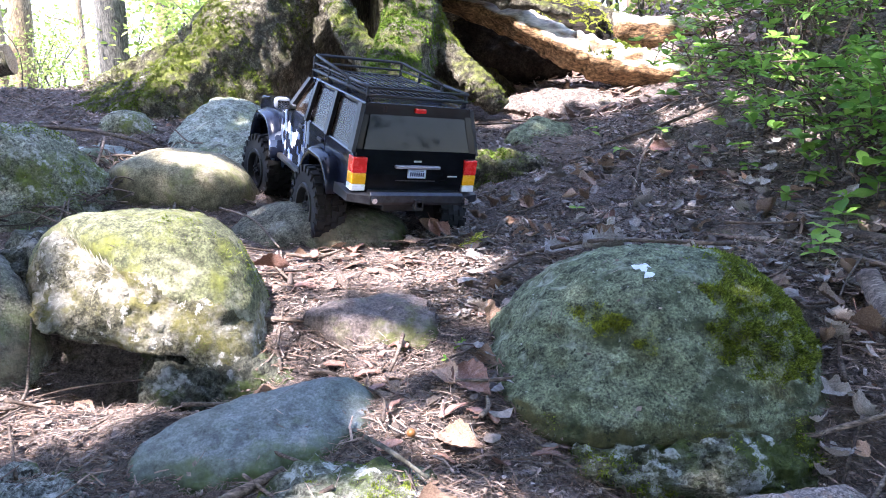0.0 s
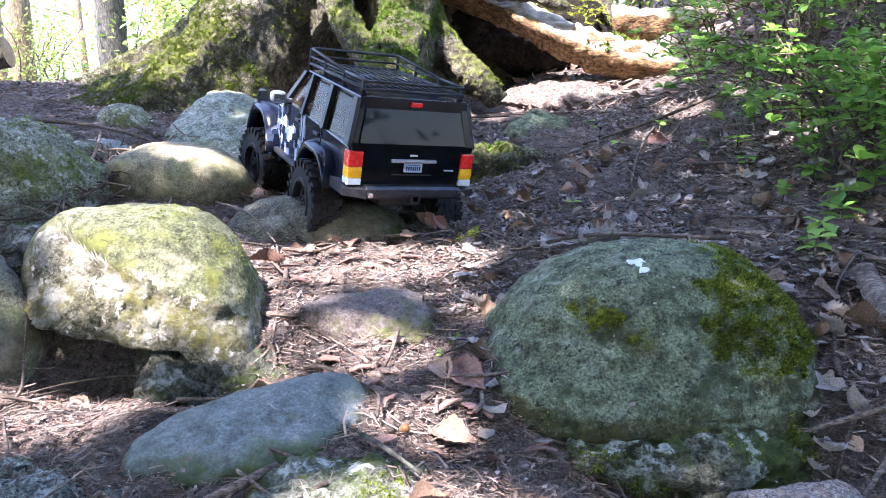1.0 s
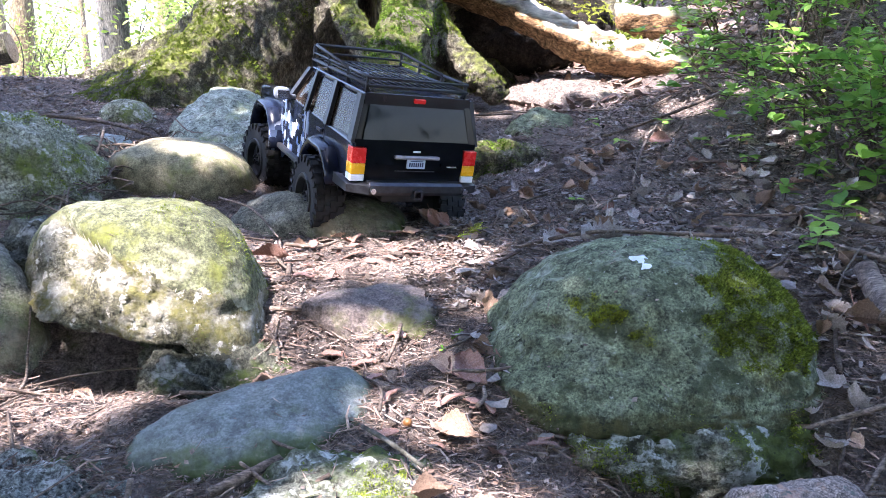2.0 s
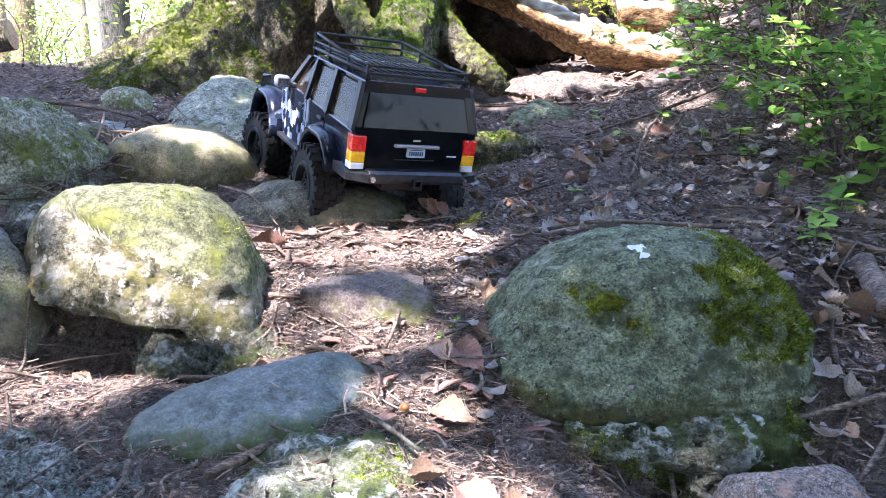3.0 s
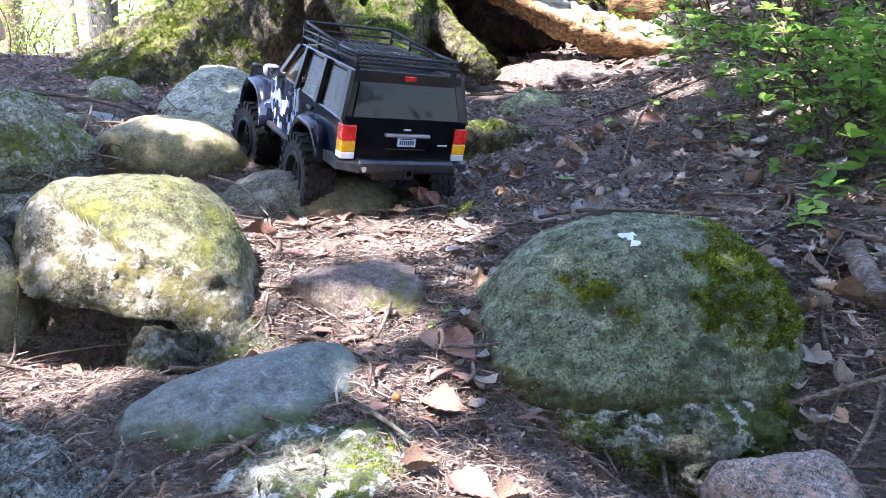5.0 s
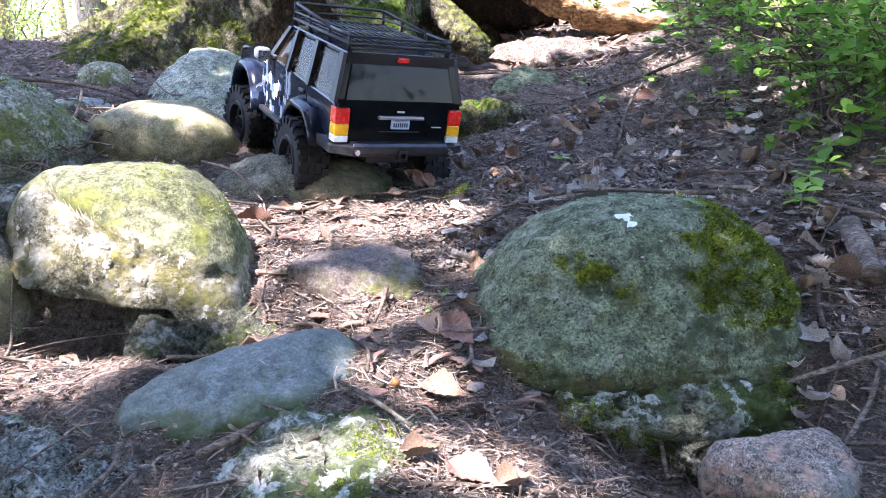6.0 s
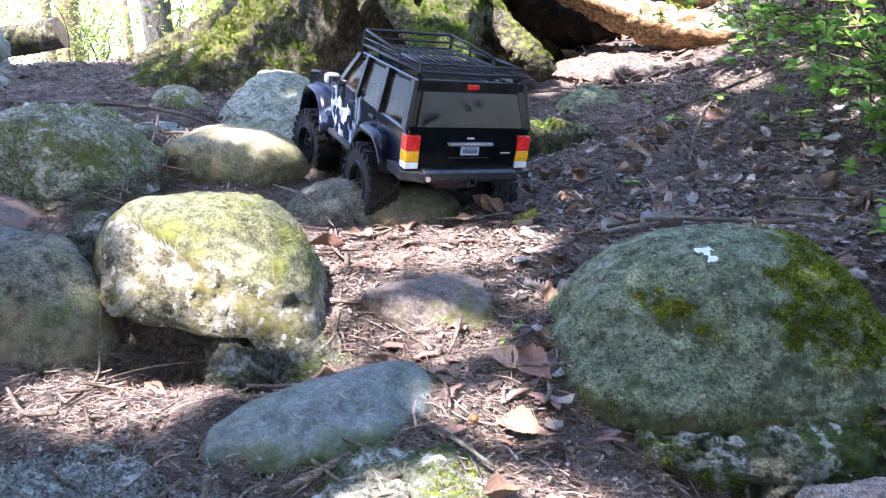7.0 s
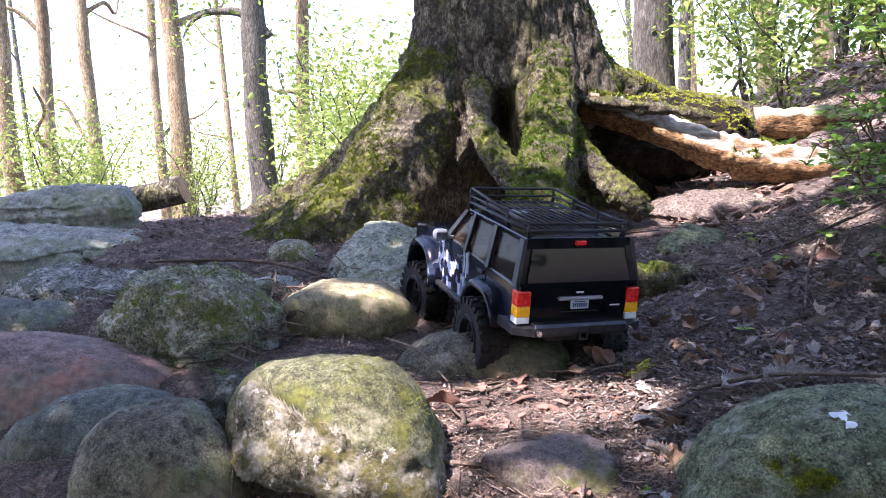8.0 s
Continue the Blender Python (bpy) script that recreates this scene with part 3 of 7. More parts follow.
def rock(name, label, at, radii, mat, seed, level=5, power=2.5, turn=(0, 0, 0), lumps=0.10, cuts=5, cut=0.86, chip=0.0016, shape=None, category="boulder", group="boulders on the bank", pits=0.0, grit=0.0, layers=0.0):
    """A stone: a squared-off ball with worn flat faces, lumps and a chipped, grainy skin."""
    rng = np.random.default_rng(seed)
    d, f = SPHERES[level]
    r = 1 / (np.abs(d) ** power).sum(1) ** (1 / power)
    for _ in range(cuts):
        n = rng.normal(size=3)
        n /= np.linalg.norm(n)
        n[2] = abs(n[2]) * 0.8
        h = cut + rng.uniform(-0.06, 0.10)
        k = d @ n
        lim = np.where(k > 0.05, h / np.maximum(k, 0.05), 9)
        r = -np.log(np.exp(-14 * r) + np.exp(-14 * lim)) / 14
    r = r * (1 + lumps * vnoise(d * 1.4 + seed, seed) + lumps * 0.45 * vnoise(d * 3.1 + seed, seed + 1))
    p = d * r[:, None] * np.array(radii)
    if layers:
        step = vnoise(np.stack([0.15 * p[:, 0] * 9, 0.15 * p[:, 1] * 9, np.floor((p[:, 2] + 0.012 * vnoise(p * 9, seed + 7)) * 34)], 1) + 0.37, seed + 8)
        p[:, :2] *= (1 + layers * step)[:, None]
    if shape:
        p = shape(p, d)
    out = d / np.array(radii)
    out /= np.linalg.norm(out, axis=1)[:, None]
    p = p + out * (chip * 2.0 * fbm(p * 38 + seed, 4, seed, 0.6) + chip * 1.1 * fbm(p * 170 + seed, 2, seed + 4))[:, None]
    if grit:
        p = p + out * (grit * (np.clip(0.6 - worley(p * 60 + seed, seed + 2), 0, 1) * 1.6 + np.clip(0.5 - worley(p * 130 + seed, seed + 3), 0, 1) - 0.4))[:, None]
    if pits:
        p = p - out * (pits * smooth(0.45, 0.8, vnoise(p * 70 + seed, seed + 6)))[:, None]
    rotation = np.array(Euler([radians(a) for a in turn]).to_matrix())
    p = p @ rotation.T
    ob = new(name, mesh_of(name, p, f, mat))
    ob.location = at
    tagged(ob, label, category, group)
    ROCKS[label] = (ob, p, f)
    return ob


def mossed(ob, label_of, count, mask, height, mat, seed, label=""):
    _, v, f = ROCKS[label_of]
    rng = np.random.default_rng(seed)
    p, n = surface_points(v, f, count, mask, rng)
    return part("moss", moss_mesh("moss", p, n, mat, height, rng), mat, ob, label, kind="stuff")


def shape_right(p, d):
    # a blunt dome with an undercut foot
    q = p.copy()
    rise = np.clip(q[:, 2], 0, 1) / 0.123
    q[:, 2] -= 0.30 * np.clip(q[:, 2], 0, 1) * np.minimum(1, (q[:, 0] / 0.183) ** 2 + (q[:, 1] / 0.150) ** 2) * smooth(0.0, 0.5, rise)
    q[:, 2] += 0.17 * q[:, 1] * smooth(-0.3, 0.3, d[:, 2])
    foot = smooth(-0.12, -0.34, d[:, 2] + 0.03 * vnoise(p * 30, 14))
    q[:, :2] *= (1 - 0.24 * foot)[:, None]
    q[:, 0] *= 1 + 0.05 * smooth(0.6, -0.2, d[:, 2])
    q[:, 0] -= 0.6 * np.clip(q[:, 0] + 0.25 * q[:, 1] - 0.150, 0, 1)
    return q


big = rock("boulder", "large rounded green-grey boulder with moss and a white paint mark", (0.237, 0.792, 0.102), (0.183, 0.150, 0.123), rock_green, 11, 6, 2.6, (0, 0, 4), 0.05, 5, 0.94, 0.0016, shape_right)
BIG = "large rounded green-grey boulder with moss and a white paint mark"
mossed(big, BIG, 70000,
       lambda c, n: smooth(-0.1, 0.45, 0.40 * vnoise(c * 34, 3) + 0.55 * vnoise(c * 90, 4) + 1.5 * np.exp(-((c[:, 0] - 0.165) / 0.03) ** 2 - ((c[:, 2] + 0.03) / 0.05) ** 2) + 1.7 * np.exp(-(((c[:, 0] - 0.098) / 0.088) ** 2 + ((c[:, 2] - 0.072) / 0.055) ** 2) ** 2) - 0.78) * (c[:, 1] < 0.09) * (c[:, 0] > -0.02),
       0.0020, moss_dark, 5, "patchy olive green moss")
mossed(big, BIG, 6000, lambda c, n: smooth(0.1, 0.5, vnoise(c * 30, 13)) * (c[:, 2] < 0.0) * (c[:, 1] < 0), 0.0013, moss_dark, 15, "thin moss low on the stone")
for cx, cz, rx, rz, k in ((-0.081, 0.072, 0.024, 0.013, 4500), (-0.040, 0.056, 0.013, 0.010, 1300)):
    mossed(big, BIG, k, lambda c, n: smooth(1.1, 0.6, ((c[:, 0] - cx) / rx) ** 2 + ((c[:, 2] - cz) / rz) ** 2 + 0.9 * vnoise(c * 110, 4)) * (c[:, 1] < 0), 0.0015, moss_sun, 6, "small bright moss cushion")


def drape(v, f, cx, cy, span, inside, lift=0.0008, n=46):
    """A thin skin laid on a stone from above, where inside(u, w) is true; u and w run from -1 to 1."""
    tree_of = BVHTree.FromPolygons([tuple(p) for p in v], f)
    grid, faces = {}, []
    verts = []
    for i in range(n + 1):
        for j in range(n + 1):
            x, y = cx + span * (2 * i / n - 1), cy + 1.35 * span * (2 * j / n - 1)
            hit = tree_of.ray_cast(Vector((x, y, 1)), Vector((0, 0, -1)))
            if hit[0]:
                grid[i, j] = len(verts)
                verts.append(tuple(hit[0] + hit[1] * lift))
    for i in range(n):
        for j in range(n):
            if inside(2 * (i + 0.5) / n - 1, 2 * (j + 0.5) / n - 1) and all((i + a, j + b) in grid for a in (0, 1) for b in (0, 1)):
                faces.append([grid[i, j], grid[i + 1, j], grid[i + 1, j + 1], grid[i, j + 1]])
    return verts, faces


def splash(u, w):
    w = w * 1.0
    bar = abs(u - 0.05 * w) < 0.17 + 0.10 * math.sin(5 * w) and -0.85 < w < 0.5
    head = (u / 0.78) ** 2 + ((w - 0.45) / 0.26) ** 2 < 1 + 0.4 * math.sin(7 * u)
    foot = ((u - 0.16) / 0.34) ** 2 + ((w + 0.62) / 0.3) ** 2 < 1
    return (bar or head or foot) and not ((u - 0.4) ** 2 + (w - 0.3) ** 2 < 0.02)


vv, ff = drape(ROCKS[BIG][1], ROCKS[BIG][2], -0.029, -0.030, 0.014, splash)
part("paint_mark", mesh_of("paint_mark", vv, ff, paint_white), paint_white, big, "white splash of paint")
rock("mortar_footing", "crumbling whitish mortar with moss under the large boulder", (0.270, 0.720, 0.038), (0.195, 0.114, 0.056), mortar_crust, 12, 6, 3.4, (0, 0, 0), 0.12, 4, 0.9, 0.004, None, "footing", "", 0.004, 0.008)
foot_label = "crumbling whitish mortar with moss under the large boulder"
mossed(ROCKS[foot_label][0], foot_label, 22000, lambda c, n: smooth(0.05, 0.4, vnoise(c * 28, 16) + 1.2 * np.exp(-((c[:, 0] - 0.14) / 0.03) ** 2)) * (c[:, 1] < 0), 0.0019, moss_dark, 17, "olive moss in the mortar")


def shape_lip(p, d):
    # the lower front is broken away below a ragged lip
    q = p.copy()
    q[:, 0] *= 1 + 0.16 * smooth(0.06, -0.06, q[:, 2])
    edge = 0.012 - 0.20 * q[:, 0] - 2.2 * np.clip(q[:, 0] - 0.02, 0, 1) ** 2 + 0.008 * vnoise(p * 40, 21)
    under = smooth(0.006, -0.012, q[:, 2] - edge) * smooth(0.0, -0.04, q[:, 1])
    q[:, 1] += under * 0.085
    line = 0.098 - 0.42 * q[:, 0] + 0.010 * vnoise(p * 25, 22)
    front = smooth(-0.01, -0.05, q[:, 1])
    crack = np.exp(-((q[:, 2] - line) / 0.006) ** 2) * front * smooth(-0.7, 0.1, vnoise(p * 18, 27) + 0.2)
    below = smooth(0.002, -0.006, q[:, 2] - line) * front
    gravel = np.clip(0.62 - worley(p * 85, 23), 0, 1) * 0.017 + np.clip(0.5 - worley(p * 190, 24), 0, 1) * 0.009
    out = d / np.linalg.norm(d, axis=1)[:, None]
    fade = 0.4 + 0.6 * smooth(0.09, 0.01, q[:, 0])
    side = smooth(0.075, 0.0, q[:, 0] + 0.02 * vnoise(p * 20, 29))
    push = below * (gravel * (0.12 + 0.88 * side) - 0.014 * fade) - crack * 0.024 * fade * smooth(0.085, 0.045, q[:, 0]) + (1 - below) * 0.0012 * fbm(p * 70, 3, 25)
    push = push + under * (0.006 * fbm(p * 45, 3, 26) + gravel)
    return q + out * push[:, None]


lit = "pale lichen-covered boulder with a broken gravelly lip"
pale = rock("boulder", lit, (-0.358, 0.900, 0.103), (0.140, 0.130, 0.151), rock_pale, 21, 6, 3.0, (0, 0, 8), 0.05, 5, 0.95, 0.0008, shape_lip)
centre = np.array([q.center[:] for q in pale.data.polygons])
spin = radians(-8)
cx, cy = centre[:, 0] * math.cos(spin) - centre[:, 1] * math.sin(spin), centre[:, 0] * math.sin(spin) + centre[:, 1] * math.cos(spin)
gravelly = (centre[:, 2] < 0.098 - 0.42 * cx + 0.012 * vnoise(centre * 30, 28)) & (cy < -0.02)
pale.data.materials.append(conglomerate)
pale.data.polygons.foreach_set("material_index", gravelly.astype(np.int32))
mossed(pale, lit, 9000, lambda c, n: smooth(0.15, 0.5, vnoise(c * 22, 31) + 0.5 * vnoise(c * 70, 32) + 4 * np.clip(c[:, 0], -0.05, 0.06)) * smooth(-0.5, 0.3, n[:, 2]) * (c[:, 1] < 0.05), 0.0011, moss_mat, 7, "thin yellow-green moss")
rock("mortar_footing", "crumbling grey mortar under the pale boulder", (-0.360, 0.910, 0.058), (0.132, 0.078, 0.078), mortar, 22, 6, 2.8, (0, 0, 6), 0.12, 4, 0.9, 0.003, None, "footing", "", 0.004, 0.008)
rock("mortar_lump", "rough grey mortar lump beside the pale boulder", (-0.238, 0.830, 0.044), (0.104, 0.076, 0.058), mortar, 23, 6, 2.6, (0, 8, 8), 0.08, 2, 0.95, 0.003, None, "mortar", "", 0.003, 0.008)
rock("mortar_lump", "dark mossy mortar packed between the boulders", (-0.492, 0.945, 0.150), (0.070, 0.075, 0.070), mortar, 24, 5, 2.5, (0, 12, 0), 0.10, 2, 0.95, 0.003, None, "mortar", "", 0.003, 0.007)
rock("boulder", "brown-green rounded boulder beside a gap full of roots", (-0.568, 0.855, 0.085), (0.112, 0.105, 0.122), rock_brown, 31, 5, 2.7, (0, 0, 10), 0.06, 4, 0.93, 0.0012)
rock("flat_stone", "smooth blue-grey flat stone lying on the path", (-0.174, 0.664, 0.056), (0.124, 0.068, 0.048), rock_blue, 41, 6, 2.6, (18, -9, 16), 0.07, 3, 0.93, 0.0007, category="stone")
rock("stone", "small pinkish stone sunk in the litter", (-0.080, 0.882, 0.098), (0.090, 0.066, 0.050), rock_pink, 51, 6, 3.6, (12, 2, 4), 0.09, 6, 0.84, 0.001, category="stone")
rock("boulder", "long grey-brown rounded stone across the path", (-0.200, 1.222, 0.150), (0.148, 0.095, 0.068), rock_brown, 61, 5, 2.6, (0, 3, -6), 0.06, 4, 0.93, 0.001)
rock("boulder", "smooth tan rounded stone beside the path", (-0.482, 1.405, 0.215), (0.135, 0.105, 0.072), rock_tan, 71, 5, 2.7, (0, 6, -4), 0.05, 4, 0.95, 0.0009)
ml = "mottled mossy boulder with whitish lichen"
mossy = rock("boulder", ml, (-0.735, 1.290, 0.218), (0.158, 0.130, 0.116), rock_mossy, 81, 6, 2.7, (0, 6, 0), 0.08, 4, 0.93, 0.003, pits=0.004, grit=0.005)
mossed(mossy, ml, 10000, lambda c, n: smooth(-0.05, 0.35, vnoise(c * 24, 33)) * smooth(-0.5, 0.2, n[:, 2]), 0.002, moss_dark, 8, "patchy olive moss")
rock("slab", "big sloping grey-green slab below the tree", (-0.400, 1.705, 0.222), (0.225, 0.235, 0.085), rock_slab, 91, 6, 4.2, (24, 13, -14), 0.05, 6, 0.86, 0.0022, category="boulder")
rr = "big reddish-grey smooth boulder"
rock("boulder", rr, (-0.955, 1.130, 0.110), (0.250, 0.160, 0.140), rock_red, 101, 6, 2.6, (0, 8, 6), 0.06, 4, 0.92, 0.001)
rock("boulder", "dark blue-green boulder with white specks", (-0.742, 0.985, 0.090), (0.150, 0.100, 0.100), rock_dark, 111, 5, 2.5, (0, 0, 12), 0.08, 4, 0.92, 0.0012)
rock("boulder", "low grey-green stone behind the reddish boulder", (-1.170, 1.420, 0.200), (0.150, 0.110, 0.072), rock_dark, 121, 5, 2.6, (0, 6, 0), 0.06, 3, 0.93, 0.001)
rock("outcrop", "layered grey rock outcrop at the crest", (-1.445, 1.960, 0.405), (0.205, 0.150, 0.112), rock_grey, 131, 6, 5.0, (0, 3, 14), 0.05, 5, 0.9, 0.003, category="outcrop", layers=0.16)
rock("outcrop", "broad low layered rock shelf with a mossy edge", (-1.400, 1.760, 0.290), (0.310, 0.210, 0.125), rock_grey, 132, 6, 4.6, (8, 5, 4), 0.06, 5, 0.88, 0.003, category="outcrop", layers=0.16)
rock("outcrop", "low crumbling pale rock step below the shelf", (-1.130, 1.560, 0.225), (0.215, 0.130, 0.085), rubble, 133, 5, 3.0, (10, 8, 6), 0.10, 5, 0.88, 0.004, category="outcrop", grit=0.007)
rock("stone", "pink speckled granite stone at the foot of the bank", (0.305, 0.575, 0.020), (0.066, 0.052, 0.050), granite, 141, 6, 3.2, (14, 6, -10), 0.07, 5, 0.86, 0.0010, category="stone")
rock("flat_stone", "flat pebbly stone with moss at the path foot", (-0.083, 0.540, 0.054), (0.084, 0.078, 0.034), mortar_crust, 151, 5, 2.8, (6, 0, 0), 0.10, 3, 0.9, 0.002, category="stone", pits=0.002, grit=0.006)
mossed(ROCKS["flat pebbly stone with moss at the path foot"][0], "flat pebbly stone with moss at the path foot", 5000, lambda c, n: smooth(0.25, 0.5, vnoise(c * 40, 152)) * smooth(0.2, 0.6, n[:, 2]), 0.0012, moss_dark, 153, "olive moss in the hollows")
rock("stone", "crumbling grey-green mortar at the path foot", (-0.345, 0.550, 0.028), (0.150, 0.092, 0.040), rubble, 161, 6, 2.8, (4, 3, 8), 0.16, 5, 0.9, 0.004, category="stone", grit=0.008, pits=0.004)
rock("stone", "grey-green stone beside the mossy root", (0.228, 1.765, 0.252), (0.088, 0.105, 0.042), rock_green, 171, 5, 4.0, (29, 14, -14), 0.08, 5, 0.85, 0.0015, category="stone")
rock("clay_lump", "trodden reddish clay lump at the root's foot", (-0.050, 1.545, 0.195), (0.095, 0.060, 0.042), rock_pink, 181, 5, 2.3, (0, 0, 0), 0.14, 2, 0.95, 0.0018, category="clay", group="")
rock("stone", "small flat grey stone in the litter", (-0.684, 1.510, 0.258), (0.066, 0.050, 0.030), rock_grey, 191, 4, 2.6, (0, 0, 0), 0.08, 3, 0.93, 0.001, category="stone")
rock("stone", "small brown-green stone under a mossy root", (-0.712, 1.740, 0.300), (0.062, 0.055, 0.050), rock_mossy, 201, 4, 2.5, (0, 0, 0), 0.08, 3, 0.93, 0.0015, category="stone")

# ---- the old tree on the bank ----
tree = thing("tree", "old tree with spreading mossy buttress roots", "tree", m=pose(-0.22, 2.40, 0.30))


def trunk_data():
    turns, levels = 400, 250
    a = np.linspace(0, 2 * np.pi, turns, endpoint=False)
    z = 5.0 * np.linspace(0, 1, levels) ** 1.9
    A, Z = np.meshgrid(a, z)
    deg = np.degrees(A)

    def lobe(at, width, high):
        d = (deg - at + 180) % 360 - 180
        return np.exp(-(d / width) ** 2) * high
    flare = np.exp(-(Z + 0.03) / 0.267)
    front = smooth(230, 240, deg) * smooth(352, 330, deg)
    r = 0.225 + flare * (0.27 - 0.17 * front + lobe(183, 30, 0.50) + lobe(216, 16, 0.40) + lobe(292, 14, 0.14) + lobe(2, 24, 0.36) + lobe(60, 25, 0.25) + lobe(120, 25, 0.25))
    top = 0.16 + 0.24 * np.clip((deg - 238) / 28, 0, 1)
    hollow = smooth(234, 240, deg) * smooth(281, 273, deg) * smooth(top + 0.03, top - 0.03, Z)
    cave = lobe(340, 34, 1.0) * smooth(0.37, 0.28, Z)
    r = r * (1 - 0.72 * hollow) * (1 - 0.5 * cave) * (1 - 0.30 * lobe(308, 8, 1.0) * smooth(0.35, 0.1, Z)) * (1 - 0.06 * lobe(272, 9, 1.0) * smooth(1.2, 0.5, Z))
    r = r * (1 - 0.09 * Z)
    p = np.stack([r * np.cos(A), r * np.sin(A), Z], -1).reshape(-1, 3)
    out = np.stack([np.cos(A), np.sin(A), 0 * A], -1).reshape(-1, 3)
    s = p * np.array([26, 26, 15])
    s = s + 0.5 * np.stack([vnoise(p * 14, 41), vnoise(p * 14, 42), vnoise(p * 14, 43)], 1)
    plates = worley(s * 1.1, 44)
    small = worley(s * 2.4, 48)
    p = p + out * (0.012 * vnoise(p * 5, 46) + 0.011 * smooth(0.75, 0.30, plates) + 0.010 * (0.5 - np.clip(small, 0, 0.8)) + 0.003 * vnoise(p * 70, 47))[:, None]
    i, j = np.meshgrid(np.arange(levels - 1), np.arange(turns), indexing="ij")
    k = (j + 1) % turns
    f = np.stack([i * turns + j, i * turns + k, (i + 1) * turns + k, (i + 1) * turns + j], -1).reshape(-1, 4)
    return p, f.tolist() + [list(range((levels - 1) * turns, levels * turns))]


tv, tf = trunk_data()
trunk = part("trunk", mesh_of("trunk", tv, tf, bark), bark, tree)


def trunk_moss(c, n):
    # thick on the swelling buttresses, thinning up the trunk
    round_ = np.degrees(np.arctan2(c[:, 1], c[:, 0])) % 360
    left = np.exp(-((round_ - 205) / 32) ** 2)
    right = np.exp(-((np.minimum(round_, 360 - round_)) / 26) ** 2)
    more = 0.95 * left * smooth(0.75, 0.15, c[:, 2]) + 0.55 * right * smooth(0.8, 0.5, c[:, 2]) * smooth(0.30, 0.40, c[:, 2]) + 0.5 * np.clip(n[:, 2], -0.3, 1)
    return smooth(0.40, 0.90, more + 0.55 * vnoise(c * 11, 61) + 0.4 * vnoise(c * 34, 62) - 0.1) * (c[:, 1] < 0.25) * (c[:, 2] < 0.95)


rng = np.random.default_rng(69)
p, m = surface_points(tv, tf, 190000, trunk_moss, rng)
part("moss", moss_mesh("moss", p, m, moss_mat, 0.0021, rng), moss_mat, trunk, "yellow-green moss on the buttresses", kind="stuff")
BASE = np.array([-0.22, 2.40, 0.30, 0])
ROOTS = [
    [(-0.070, 2.19, 0.82, 0.040), (-0.075, 2.13, 0.70, 0.058), (-0.088, 2.02, 0.568, 0.062), (-0.110, 1.89, 0.467, 0.066), (-0.118, 1.78, 0.380, 0.074), (-0.112, 1.70, 0.300, 0.080), (-0.082, 1.64, 0.240, 0.066), (0.005, 1.61, 0.222, 0.050), (0.089, 1.60, 0.222, 0.044), (0.171, 1.615, 0.226, 0.038), (0.245, 1.645, 0.222, 0.018)],
    [(-0.290, 2.20, 0.74, 0.034), (-0.273, 2.05, 0.62, 0.031), (-0.232, 1.95, 0.532, 0.029), (-0.183, 1.88, 0.471, 0.032), (-0.130, 1.81, 0.40, 0.036)],
    [(-0.085, 2.20, 0.60, 0.070), (-0.019, 2.10, 0.500, 0.054), (0.051, 2.04, 0.440, 0.042), (0.107, 2.00, 0.392, 0.036), (0.150, 1.99, 0.345, 0.021)],
    [(-0.40, 2.30, 0.82, 0.10), (-0.49, 2.17, 0.62, 0.105), (-0.565, 2.07, 0.49, 0.100), (-0.635, 1.98, 0.415, 0.080), (-0.705, 1.90, 0.355, 0.060), (-0.78, 1.84, 0.318, 0.030)],
    [(-0.50, 2.45, 0.70, 0.12), (-0.759, 2.55, 0.53, 0.086), (-0.911, 2.55, 0.462, 0.065), (-1.042, 2.50, 0.410, 0.053), (-1.160, 2.45, 0.37, 0.026)],
    [(-0.65, 2.30, 0.46, 0.080), (-0.758, 2.28, 0.415, 0.069), (-0.858, 2.25, 0.382, 0.051), (-0.953, 2.20, 0.365, 0.036), (-1.030, 2.20, 0.345, 0.020)],
    [(-0.08, 2.45, 0.80, 0.13), (0.137, 2.52, 0.695, 0.085), (0.298, 2.56, 0.645, 0.070), (0.481, 2.60, 0.605, 0.060), (0.66, 2.62, 0.56, 0.050)],
]
